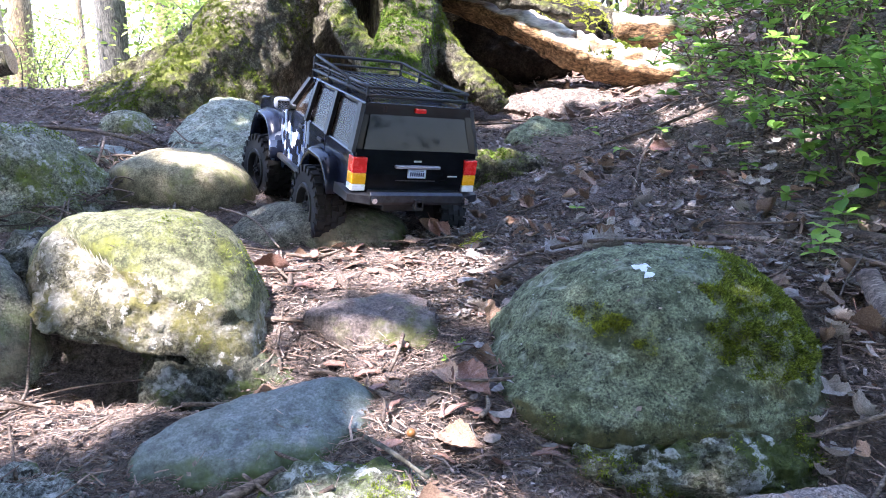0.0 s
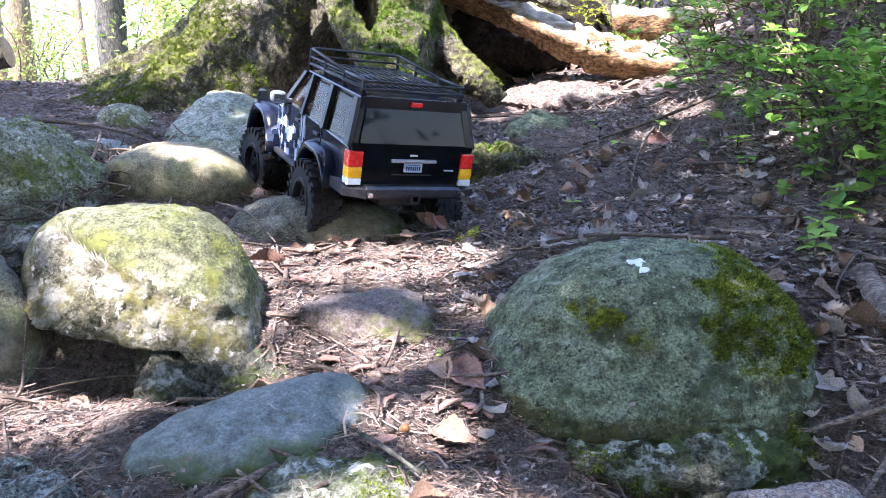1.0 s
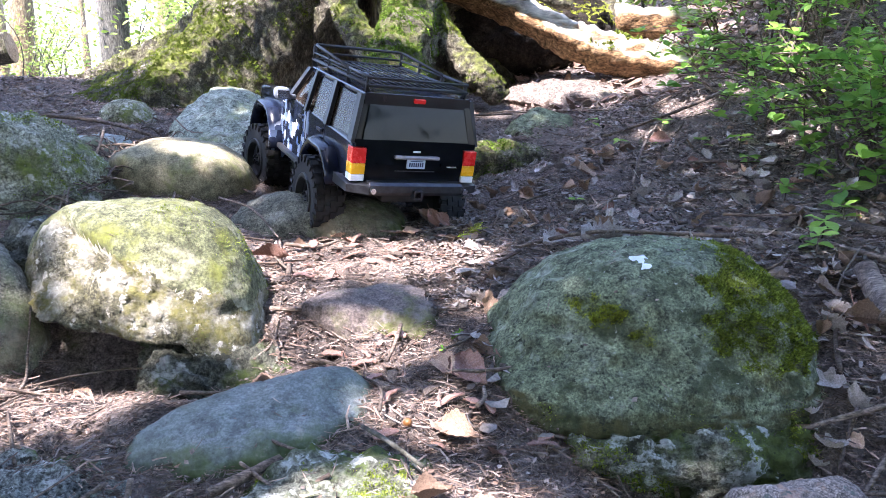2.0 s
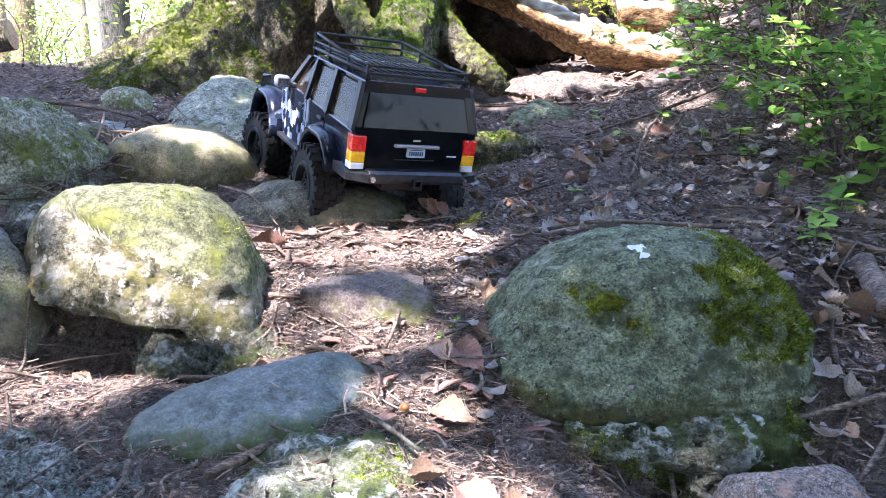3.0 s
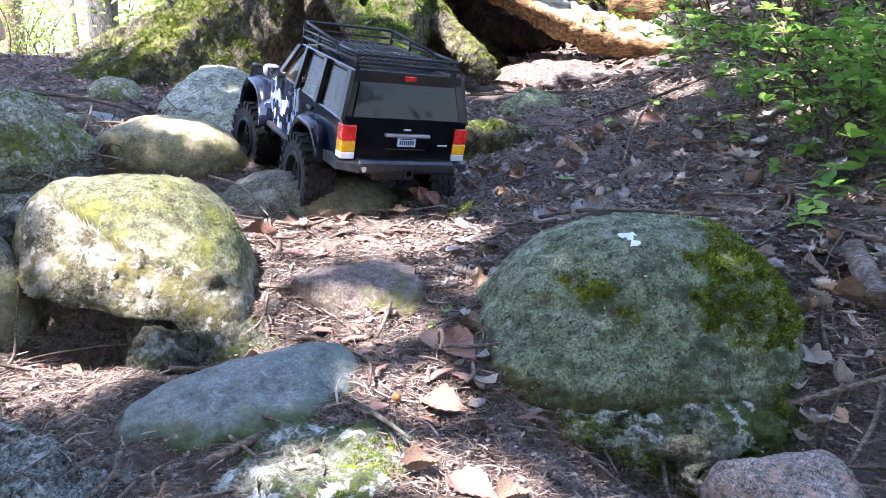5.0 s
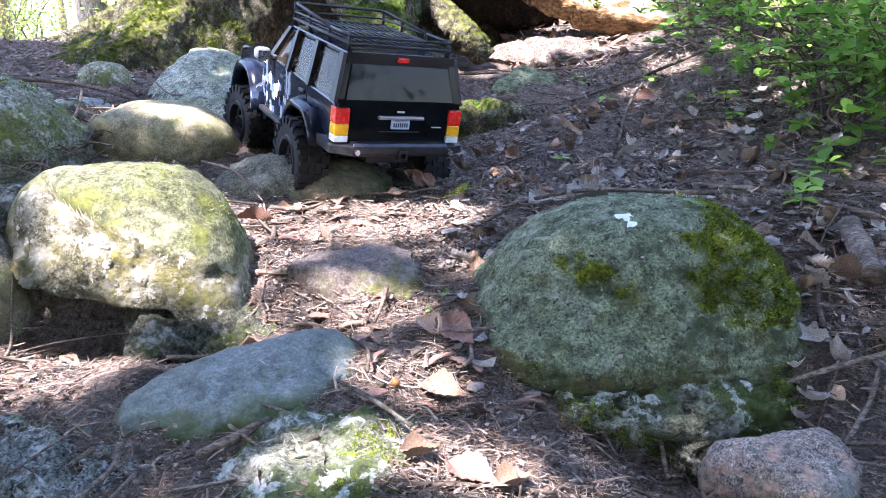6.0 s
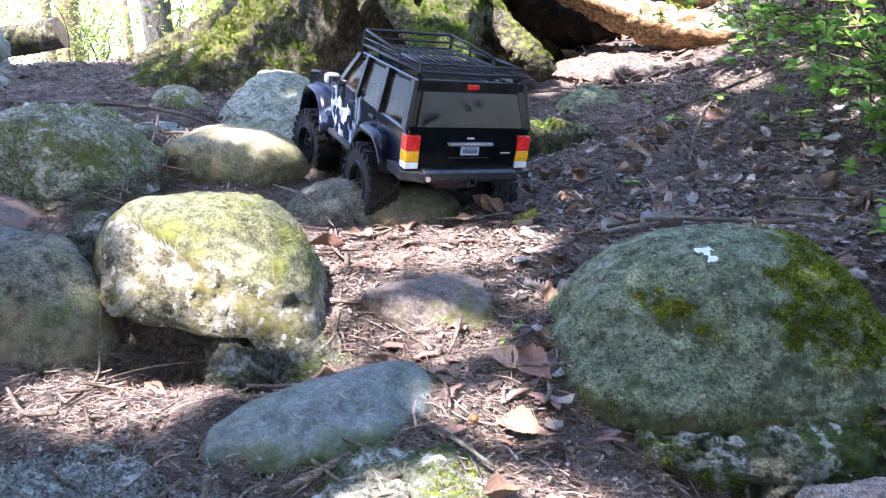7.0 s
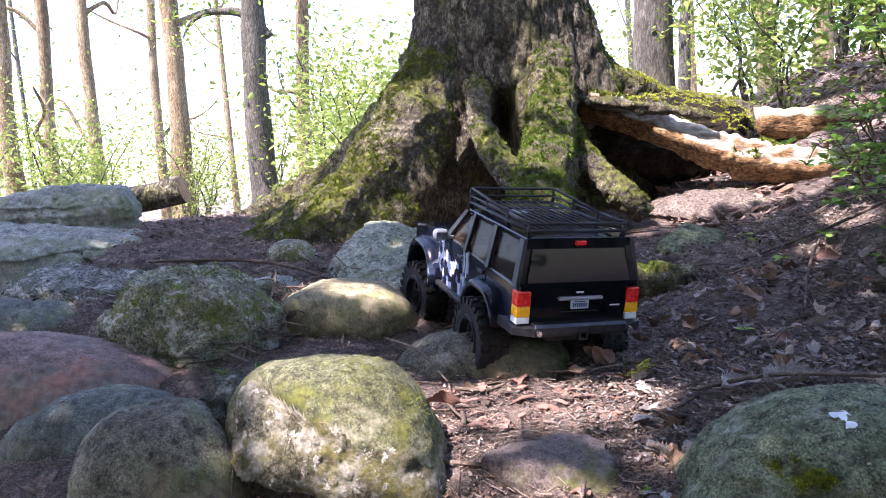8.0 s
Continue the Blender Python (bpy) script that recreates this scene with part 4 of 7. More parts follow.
for k, rows in enumerate(ROOTS):
    path = spline(np.array(rows) - BASE, 24)
    v, f = tube_data(path, 72, rough=0.10 if k in (3, 4) else 0.15, freq=9 if k in (3, 4) else 14, seed=60 + k, ridge=0.05, fine=0.06)
    mid = np.repeat(path[:, :3], 72, axis=0)
    if k in (0, 3, 5):
        # the underside spreads down and out into the ground
        way = v - mid
        size = np.linalg.norm(way, axis=1)
        below = np.clip(-way[:, 2] / (size + 1e-9), 0, 1)
        flat_way = way[:, :2] / (np.linalg.norm(way[:, :2], axis=1)[:, None] + 1e-9)
        grow = smooth(0.0, 0.5, below) * smooth(1.0, 0.85, below)
        v[:, :2] = mid[:, :2] + way[:, :2] * (1 - grow)[:, None] + flat_way * (grow * size * (1.0 + 0.35 * below))[:, None]
        v[:, 2] -= size * 0.7 * below
    way = v - mid
    way /= np.linalg.norm(way, axis=1)[:, None] + 1e-9
    v = v + way * (0.006 * smooth(0.75, 0.25, worley(v * 48, 66 + k)) + 0.002 * vnoise(v * 120, 67 + k))[:, None]
    root = part("root", mesh_of("root", v, f, bark_root), bark_root, tree, "mossy grey-brown root")
    n = (130000, 8000, 14000, 90000, 14000, 6000, 40000)[k]
    rng = np.random.default_rng(70 + k)
    cover = (lambda c, m, k=k: smooth(0.0, 0.5, vnoise(c * 12, 80 + k) + 0.6 * vnoise(c * 40, 90 + k) + 0.75 * m[:, 2] - 0.15 + (0.5 if k == 0 else 0.3 if k == 3 else 0)) * smooth(-0.6 if k == 0 else -0.2, 0.3, m[:, 2]) * (1 - (0.93 if k == 0 else 0) * smooth(0.13, 0.22, c[:, 0]) * smooth(0.40, 0.05, vnoise(c * 26, 99))))
    p, m = surface_points(v, f, n, cover, rng)
    green = moss_sun if k == 6 else moss_lush if k == 0 else moss_mat
    part("moss", moss_mesh("moss", p, m, green, 0.0023, rng), green, root, kind="stuff")

# unseen crown added for shade; gaps cut along the sun's rays for sun patches
SUN_GAPS = [(-0.338, 0.862, 0.19, 0.148, 0.110), (-0.39, 0.72, 0.06, 0.12, 0.075), (-0.13, 1.03, 0.15, 0.23, 0.105), (0.50, 2.08, 0.37, 0.22, 0.06), (0.34, 2.22, 0.37, 0.26, 0.13), (-0.56, 2.02, 0.50, 0.33, 0.28), (-0.10, 1.92, 0.48, 0.09, 0.14), (0.08, 2.14, 0.70, 0.16, 0.18), (0.16, 2.30, 0.72, 0.20, 0.16), (0.28, 2.42, 0.68, 0.30, 0.18), (-0.72, 2.3, 0.55, 0.2, 0.2), (-0.02, 1.74, 0.33, 0.05, 0.06),
            (-0.26, 1.40, 0.32, 0.08, 0.12), (0.62, 2.4, 0.6, 0.28, 0.20), (-0.55, 1.42, 0.28, 0.07, 0.07), (-0.42, 1.36, 0.26, 0.08, 0.05), (0.06, 0.52, 0.06, 0.07, 0.035), (0.55, 1.75, 0.35, 0.08, 0.10), (0.80, 1.6, 0.6, 0.12, 0.12), (0.45, 1.62, 0.27, 0.05, 0.04),
            (-0.10, 0.79, 0.11, 0.11, 0.055), (-0.01, 0.655, 0.09, 0.055, 0.045), (0.42, 2.20, 0.52, 0.34, 0.18), (-0.06, 2.13, 0.78, 0.12, 0.10), (-0.04, 2.12, 0.62, 0.13, 0.16), (0.02, 2.2, 0.86, 0.09, 0.09), (0.20, 2.05, 0.40, 0.12, 0.10), (0.07, 1.99, 0.44, 0.07, 0.07), (0.09, 1.60, 0.26, 0.07, 0.03), (0.36, 2.15, 0.38, 0.28, 0.12), (-0.35, 2.08, 0.60, 0.10, 0.14), (-0.03, 0.54, 0.07, 0.11, 0.05), (0.95, 2.7, 0.7, 0.26, 0.22),
            (0.60, 1.36, 0.40, 0.08, 0.08), (0.74, 1.52, 0.55, 0.10, 0.09), (0.58, 1.72, 0.45, 0.09, 0.09), (0.70, 1.18, 0.40, 0.07, 0.06), (0.85, 1.30, 0.55, 0.10, 0.08)]


# spots where crown leaves are dropped to give half-sunny patches below
THIN = [(0.10, 0.56, 0.05, 0.11, 0.05), (-0.06, 0.86, 0.13, 0.15, 0.09), (-0.02, 0.69, 0.09, 0.06, 0.06), (0.30, 1.95, 0.35, 0.30, 0.10)]


def crown_mesh():
    rng = np.random.default_rng(90)
    s = np.array(TO_SUN)
    count = 135000
    tx, ty = rng.uniform(-2.9, 2.5, count), rng.uniform(-1.6, 2.9, count)
    keep = ((tx + 0.1) / 2.5) ** 2 + ((ty - 0.7) / 2.15) ** 2 < 1 + 0.3 * vnoise(np.stack([tx * 2, ty * 2, 0 * tx], 1), 94)
    for x, y, z, rx, ry in SUN_GAPS:
        # where the ray to this gap crosses the level of 0.2 m
        gx0, gy0 = x - s[0] / s[2] * (z - 0.2), y - s[1] / s[2] * (z - 0.2)
        keep &= ((tx - gx0) / rx) ** 2 + ((ty - gy0) / ry) ** 2 > 1 + 0.35 * vnoise(np.stack([tx * 14, ty * 14, 0 * tx + x * 9], 1), 95)
    for x, y, z, rx, ry in THIN:
        gx0, gy0 = x - s[0] / s[2] * (z - 0.2), y - s[1] / s[2] * (z - 0.2)
        keep &= (((tx - gx0) / rx) ** 2 + ((ty - gy0) / ry) ** 2 > 1 + 0.5 * vnoise(np.stack([tx * 14, ty * 14, 0 * tx + x * 9], 1), 97)) | (rng.random(count) < 0.30)
    tx, ty = tx[keep], ty[keep]
    k = len(tx)
    d = rng.uniform(2.4, 3.7, k)
    c = np.stack([tx, ty, 0 * tx + 0.2], 1) + d[:, None] * s
    n = s + rng.normal(size=(k, 3)) * 0.35
    n /= np.linalg.norm(n, axis=1)[:, None]
    u = np.cross(n, rng.normal(size=(k, 3)))
    u /= np.linalg.norm(u, axis=1)[:, None]
    w = np.cross(n, u)
    size = rng.uniform(0.020, 0.034, k)[:, None]
    v = np.stack([c - u * size, c + w * size * 0.55, c + u * size, c - w * size * 0.55], 1).reshape(-1, 3)
    return mesh_of("crown", v - BASE[:3], np.arange(4 * k).reshape(-1, 4), crown_leaf, False)


# unseen limbs for the crown, set so their shadows miss the sun patches
for k, (gx0, gy0) in enumerate(((0.5, 0.9), (0.95, 0.2), (1.2, 1.5))):
    rng = np.random.default_rng(88 + k)
    to = np.array([gx0, gy0, 0.2]) + np.array(TO_SUN) * 3.3 - BASE[:3]
    start = np.array([0, 0, 2.7 + 0.5 * k])
    rows = [(*(start + (to - start) * g + np.array([0, 0, 0.25 * math.sin(3.14 * g)]) + rng.normal(size=3) * 0.04), 0.07 * (1 - 0.85 * g)) for g in (0, 0.2, 0.4, 0.6, 0.8, 1)]
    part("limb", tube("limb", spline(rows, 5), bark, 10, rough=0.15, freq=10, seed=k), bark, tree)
part("crown", crown_mesh(), crown_leaf, tree, "added leafy crown out of view, with gaps cut for sun patches", kind="stuff")

# the earth held by the roots, hollow underneath
eb = "mossy earth bank held together by roots"
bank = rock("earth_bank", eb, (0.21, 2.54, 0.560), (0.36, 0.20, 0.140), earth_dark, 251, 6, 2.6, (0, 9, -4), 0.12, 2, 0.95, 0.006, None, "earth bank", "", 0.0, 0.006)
mossed(bank, eb, 90000, lambda c, n: smooth(-0.1, 0.4, vnoise(c * 9, 252) + 0.4 * n[:, 2]) * smooth(0.20, 0.55, n[:, 2]) * smooth(-0.75, -0.45, n[:, 1]) * (c[:, 2] > 0.0), 0.0032, moss_sun, 253, "bright yellow-green moss carpet")

# pale soil mound added to brighten the sunlit strip of ground
rock("earth_mound", "pale dry earth heaped below the fallen log", (0.375, 2.105, 0.338), (0.25, 0.13, 0.045), dry_earth, 255, 6, 2.1, (12, 2, -4), 0.22, 1, 0.98, 0.003, None, "earth", "", 0.0, 0.002)

# ---- fallen and cut logs ----
log = thing("fallen_log", "rotten fallen log with orange decayed side and mossy top", "log", m=pose(0.3, 2.2, 0.3))
LOG0 = np.array([0.3, 2.2, 0.3, 0])
rows = np.array([(0.02, 2.32, 0.665, 0.045), (0.193, 2.26, 0.592, 0.046), (0.337, 2.21, 0.518, 0.050), (0.463, 2.18, 0.470, 0.052), (0.601, 2.16, 0.445, 0.048), (0.741, 2.15, 0.448, 0.042), (0.95, 2.15, 0.45, 0.036)]) - LOG0
v, f = tube_data(spline(rows, 16), 48, rough=0.14, freq=16, seed=101, ridge=0.08, fine=0.09)
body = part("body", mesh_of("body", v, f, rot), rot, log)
rng = np.random.default_rng(102)
p, m = surface_points(v, f, 3500, lambda c, n: smooth(0.1, 0.4, vnoise(c * 9, 103)) * smooth(0.3, 0.7, n[:, 2]), rng)
part("moss", moss_mesh("moss", p, m, moss_mat, 0.006, rng), moss_mat, body, kind="stuff")
rim = np.array([(0.0, 2.27, 0.675, 0.022), (0.10, 2.22, 0.655, 0.026), (0.18, 2.19, 0.635, 0.028), (0.263, 2.17, 0.618, 0.027), (0.345, 2.15, 0.592, 0.014)]) - LOG0
v, f = tube_data(spline(rim, 14), 30, rough=0.5, freq=22, seed=105, flat=0.6, fine=0.15)
part("rotten_rim", mesh_of("rotten_rim", v, f, bark_root), bark_root, log, "dark jagged rotten rim")
low = np.array([(0.55, 2.55, 0.585, 0.045), (0.756, 2.58, 0.575, 0.052), (0.939, 2.6, 0.55, 0.052), (1.3, 2.6, 0.52, 0.05)])
v, f = tube_data(spline(low, 12), 32, rough=0.2, freq=16, seed=107, fine=0.06)
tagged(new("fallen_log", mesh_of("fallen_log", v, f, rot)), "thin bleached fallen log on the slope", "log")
cut_log = thing("cut_log", "short sawn log lying at the crest", "log", m=pose(-1.55, 2.57, 0.47))
cl = np.array([(-0.30, 0.0, -0.03, 0.046), (-0.15, -0.01, -0.015, 0.049), (0.0, 0.0, 0.0, 0.050), (0.12, 0.02, 0.022, 0.050)])
v, f = tube_data(spline(cl, 10), 32, rough=0.06, freq=18, seed=109, fine=0.03)
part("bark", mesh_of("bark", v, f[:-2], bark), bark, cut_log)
for end in (0, 1):
    ring = v[:32] if end == 0 else v[-32:]
    mid = ring.mean(0)
    vv = np.vstack([mid + (ring - mid) * 0.97, [mid + (0.004 if end else -0.004) * np.array([1, 0.1, 0.1])]])
    part("cut_face", mesh_of("cut_face", vv, [[i, (i + 1) % 32, 32] for i in range(32)], wood_cut, False), wood_cut, cut_log, "pale sawn end")

# ---- the toy off-road car on the stones ----
def camo(name):
    """Dark blue gloss with a white and grey broken pattern on the front half of the sides."""
    m, tree, b = shader(name, 0.2, 0.0, 0.2)
    link = tree.links.new
    tc = node(tree, "ShaderNodeTexCoord")
    xyz = node(tree, "ShaderNodeSeparateXYZ")
    link(tc.outputs["Object"], xyz.inputs[0])
    v = node(tree, "ShaderNodeTexVoronoi", Scale=95.0, distance="CHEBYCHEV", Randomness=0.75)
    link(tc.outputs["Object"], v.inputs["Vector"])
    n = node(tree, "ShaderNodeTexNoise", Scale=34.0, Detail=1.0)
    link(v.outputs["Position"], n.inputs["Vector"])
    white = ramp(tree, n.outputs["Fac"], grey(0.565, 0.572))
    gray = ramp(tree, n.outputs["Fac"], grey(0.50, 0.51))
    zone = times(tree, ramp(tree, xyz.outputs[1], grey(0.085, 0.10)), ramp(tree, xyz.outputs[1], [(0.232, (1, 1, 1)), (0.250, (0, 0, 0))]))
    dust = node(tree, "ShaderNodeTexNoise", Scale=70.0, Detail=6.0)
    link(tc.outputs["Object"], dust.inputs["Vector"])
    navy = ramp(tree, dust.outputs["Fac"], [(0.35, (0.004, 0.006, 0.014)), (0.7, (0.011, 0.015, 0.030))])
    col = mixed(tree, times(tree, gray, zone), navy, (0.10, 0.14, 0.24))
    col = mixed(tree, times(tree, white, zone), col, (0.38, 0.42, 0.48))
    link(col, b.inputs["Base Color"])
    link(ramp(tree, dust.outputs["Fac"], [(0.3, (0.10,) * 3), (0.75, (0.28,) * 3)]), b.inputs["Roughness"])
    return m


car_paint = camo("dark blue gloss paint")
car_black = plain("black gloss paint", (0.004, 0.005, 0.007), 0.13, 0, 0.12, 0.4, 40, 0)
trim_black = plain("black plastic", (0.018, 0.018, 0.02), 0.5, 0, 0.4, 0.3)
mirror_grey = plain("glossy blue-grey plastic", (0.16, 0.18, 0.22), 0.25, 0, 0.5, 0.15)
rubber = plain("dusty black rubber", (0.019, 0.019, 0.020), 0.75, 0, 0.25, 0.4, 120, 0.2)
rim_black = plain("satin black metal", (0.012, 0.012, 0.013), 0.45, 0.3, 0.5, 0.3)
steel = plain("dark scuffed steel", (0.045, 0.047, 0.055), 0.4, 0.7, 0.5, 0.35, 90, 0.1)
chrome = plain("bright chrome", (0.72, 0.74, 0.80), 0.22, 1.0, 0.5, 0.1)
lamp_red = plain("red lamp plastic", (0.75, 0.025, 0.02), 0.25, 0, 0.5, 0.1)
lamp_amber = plain("amber lamp plastic", (0.85, 0.42, 0.01), 0.25, 0, 0.5, 0.08)
lamp_white = plain("white lamp plastic", (0.72, 0.74, 0.76), 0.25, 0, 0.5, 0.08)
plate_blue = plain("pale blue plate", (0.42, 0.52, 0.66), 0.5, 0, 0.4, 0.08)
ink = plain("dark blue ink", (0.03, 0.05, 0.12), 0.6, 0, 0.3, 0.1)
badge_white = plain("white badge print", (0.65, 0.67, 0.68), 0.5, 0, 0.4, 0.08)
glass, gtree, gb = shader("tinted car window", 0.04, 0, 0.3)
gb.inputs["Base Color"].default_value = (0.13, 0.105, 0.085, 1)
gb.inputs["Transmission Weight"].default_value = 0.85
gb.inputs["IOR"].default_value = 1.12
smoked, _, sb = shader("smoked rear window", 0.04, 0, 0.4)
sb.inputs["Base Color"].default_value = (0.012, 0.014, 0.018, 1)
sb.inputs["Transmission Weight"].default_value = 0.3
sb.inputs["IOR"].default_value = 1.25

CAR = Matrix.Translation((-0.104, 1.233, 0.218)) @ Euler((radians(9.3), radians(4.1), radians(27.9))).to_matrix().to_4x4() @ Matrix.Diagonal((1.014, 1.014, 1.014, 1))
car = thing("toy_car", "radio-controlled dark blue off-road estate car with camouflage doors, climbing the stones", "toy car", m=CAR)


def arch(y, z, r, a0, a1, n=10):
    return [(y + r * math.cos(radians(a0 + (a1 - a0) * k / n)), z + r * math.sin(radians(a0 + (a1 - a0) * k / n))) for k in range(n + 1)]


def slab(bm, outline, x0, x1, bevel=0.0):
    """A profile in the length-height plane, drawn out across the car."""
    lo = [bm.verts.new((x0, y, z)) for y, z in outline]
    hi = [bm.verts.new((x1, y, z)) for y, z in outline]
    faces = [bm.faces.new(lo), bm.faces.new(hi[::-1])]
    k = len(lo)
    faces += [bm.faces.new((lo[i], hi[i], hi[(i + 1) % k], lo[(i + 1) % k])) for i in range(k)]
    if bevel:
        bmesh.ops.bevel(bm, geom=[e for f in faces[:2] for e in f.edges], offset=bevel, segments=3, affect="EDGES", profile=0.5)


def plate(bm, quad, thick):
    """A thin solid panel on four corners, thickened towards the car's inside."""
    q = [Vector(p) for p in quad]
    n = (q[1] - q[0]).cross(q[3] - q[0]).normalized() * thick
    a = [bm.verts.new(p) for p in q]
    b = [bm.verts.new(p - n) for p in q]
    bm.faces.new(a)
    bm.faces.new(b[::-1])
    for i in range(len(q)):
        bm.faces.new((a[i], b[i], b[(i + 1) % len(q)], a[(i + 1) % len(q)]))


W = 0.097
profile = [(-0.108, 0.036)] + arch(0.0, 0.004, 0.070, 166, 4) + [(0.076, 0.020), (0.232, 0.020)] + arch(0.313, 0.0, 0.073, 188, 12) + [(0.398, 0.045), (0.400, 0.078), (0.392, 0.098), (0.330, 0.104), (0.215, 0.109), (-0.100, 0.107), (-0.111, 0.100), (-0.113, 0.060)]
bm = bmesh.new()
slab(bm, profile, -W, W, 0.006)
body = part("body", bm, car_paint, car, "dark blue glossy body with white camouflage", True)
body.data.polygons.foreach_set("use_smooth", [False] * len(body.data.polygons))

# cabin: roof, pillars and panes
ROOF, BELT = 0.170, 0.106
bm = bmesh.new()
box(bm, -0.083, 0.083, -0.100, 0.137, ROOF - 0.006, ROOF + 0.003, 0.0028)
part("roof", bm, car_paint, car)


def side_pt(y, z, s, out=0.0):
    f = (z - BELT) / (ROOF - BELT)
    return (s * (0.0955 - 0.0125 * f + out), y, z)


# lower and upper ends of the pillars along the car, for both sides
PILLARS = [(0.212, 0.196, 0.140, 0.126), (0.108, 0.098, 0.100, 0.090), (0.008, -0.004, 0.010, -0.002), (-0.098, -0.113, -0.088, -0.102)]
for s in (-1, 1):
    for f0, b0, f1, b1 in PILLARS:
        bm = bmesh.new()
        q = [side_pt(f0, BELT - 0.002, s), side_pt(f1, ROOF, s), side_pt(b1, ROOF, s), side_pt(b0, BELT - 0.002, s)]
        plate(bm, q if s < 0 else q[::-1], 0.006)
        part("pillar", bm, trim_black, car)
    for k in range(3):
        f0, b0, f1, b1 = PILLARS[k][1], PILLARS[k + 1][0], PILLARS[k][3], PILLARS[k + 1][2]
        bm = bmesh.new()
        q = [side_pt(f0, BELT, s, -0.0015), side_pt(f1, ROOF - 0.006, s, -0.0015), side_pt(b1, ROOF - 0.006, s, -0.0015), side_pt(b0, BELT, s, -0.0015)]
        plate(bm, q if s < 0 else q[::-1], 0.0012)
        part("side_window", bm, glass, car, "clear tinted window pane").visible_shadow = False
bm = bmesh.new()
plate(bm, [(-0.088, 0.206, 0.110), (0.088, 0.206, 0.110), (0.078, 0.137, 0.160), (-0.078, 0.137, 0.160)], 0.0015)
part("windscreen", bm, glass, car).visible_shadow = False
bm = bmesh.new()
plate(bm, [(0.0955, -0.113, 0.100), (-0.0955, -0.113, 0.100), (-0.0955, -0.1125, 0.110), (0.0955, -0.1125, 0.110)][::-1], -0.004)
plate(bm, [(0.084, -0.1010, 0.157), (-0.084, -0.1010, 0.157), (-0.083, -0.0985, 0.172), (0.083, -0.0985, 0.172)][::-1], -0.004)
for s in (-1, 1):
    plate(bm, [(s * 0.0955, -0.113, 0.108), (s * 0.084, -0.1128, 0.108), (s * 0.074, -0.1010, 0.160), (s * 0.084, -0.1010, 0.160)], 0.004)
gate = part("tailgate_frame", bm, car_black, car, "black tailgate frame")
bm = bmesh.new()
plate(bm, [(0.085, -0.1145, 0.109), (-0.085, -0.1145, 0.109), (-0.075, -0.102, 0.160), (0.075, -0.102, 0.160)], 0.0015)
part("rear_window", bm, smoked, car, "smoked rear window with heating lines").visible_shadow = False
bm = bmesh.new()
for k in range(9):
    z = 0.113 + 0.0045 * k
    y = -0.1145 + (z - 0.109) / 0.051 * 0.0125
    box(bm, -0.066, 0.066, y + 0.0006, y + 0.0012, z, z + 0.0004)
part("heating_lines", bm, steel, car)
bm = bmesh.new()
box(bm, -0.092, 0.092, -0.100, 0.20, 0.088, 0.1085)
for s in (-1, 1):
    for y in (0.075, 0.005):
        box(bm, s * 0.045 - 0.024, s * 0.045 + 0.024, y - 0.008, y + 0.006, 0.105, 0.142, 0.005)
part("interior", bm, trim_black, car, "plain black interior with seat backs")
bm = bmesh.new()
slab(bm, [(-0.1165, 0.042), (-0.1175, 0.075), (-0.1155, 0.100), (-0.111, 0.100), (-0.111, 0.040)], -0.078, 0.078, 0.003)
tailgate = part("tailgate", bm, car_black, car, "black glossy tailgate")
bm = bmesh.new()
box(bm, -0.036, 0.036, -0.1235, -0.1165, 0.0845, 0.0895, 0.002)
part("handle", bm, plain("dull silver plastic", (0.26, 0.26, 0.31), 0.35, 0.2), tailgate, "dull silver handle strip")
bm = bmesh.new()
box(bm, -0.0145, 0.0145, -0.1205, -0.1172, 0.0705, 0.0835, 0.0008)
number = part("number_plate", bm, plate_blue, tailgate, "pale blue plate with dark bars")
bm = bmesh.new()
for k in range(7):
    box(bm, -0.0115 + 0.0034 * k, -0.0115 + 0.0034 * k + 0.0022, -0.1209, -0.1204, 0.0735, 0.0795)
box(bm, -0.010, 0.010, -0.1209, -0.1204, 0.0812, 0.0822)
part("marking_bars", bm, ink, tailgate)
bm = bmesh.new()
box(bm, -0.006, 0.006, -0.1180, -0.1166, 0.0935, 0.0962, 0.0005)
part("badge", bm, badge_white, tailgate, "small pale badge bar")
bm = bmesh.new()
box(bm, 0.052, 0.068, -0.1182, -0.1168, 0.0725, 0.0745, 0.0004)
part("badge", bm, badge_white, tailgate, "small pale badge bar")
bm = bmesh.new()
box(bm, -0.032, 0.032, -0.1184, -0.1168, 0.0655, 0.0668)
part("seam", bm, steel, tailgate)
bm = bmesh.new()
box(bm, -0.009, 0.009, -0.1075, -0.100, 0.1625, 0.1690, 0.0012)
part("brake_lamp", bm, lamp_red, car, "red high brake lamp")
for s in (-1, 1):
    lamp = thing("tail_lamp", "", "")
    lamp.parent = car
    x0, x1 = sorted((s * 0.0785, s * 0.0995))
    for nm, mt, z0, z1 in (("red_lens", lamp_red, 0.076, 0.0985), ("amber_lens", lamp_amber, 0.060, 0.076), ("white_lens", lamp_white, 0.050, 0.060)):
        bm = bmesh.new()
        box(bm, x0, x1, -0.1185, -0.098, z0 + 0.0004, z1, 0.0012)
        part(nm, bm, mt, lamp)

# bumpers
bm = bmesh.new()
slab(bm, [(-0.108, 0.031), (-0.130, 0.033), (-0.134, 0.038), (-0.134, 0.048), (-0.130, 0.052), (-0.104, 0.052)], -0.075, 0.075, 0.0015)
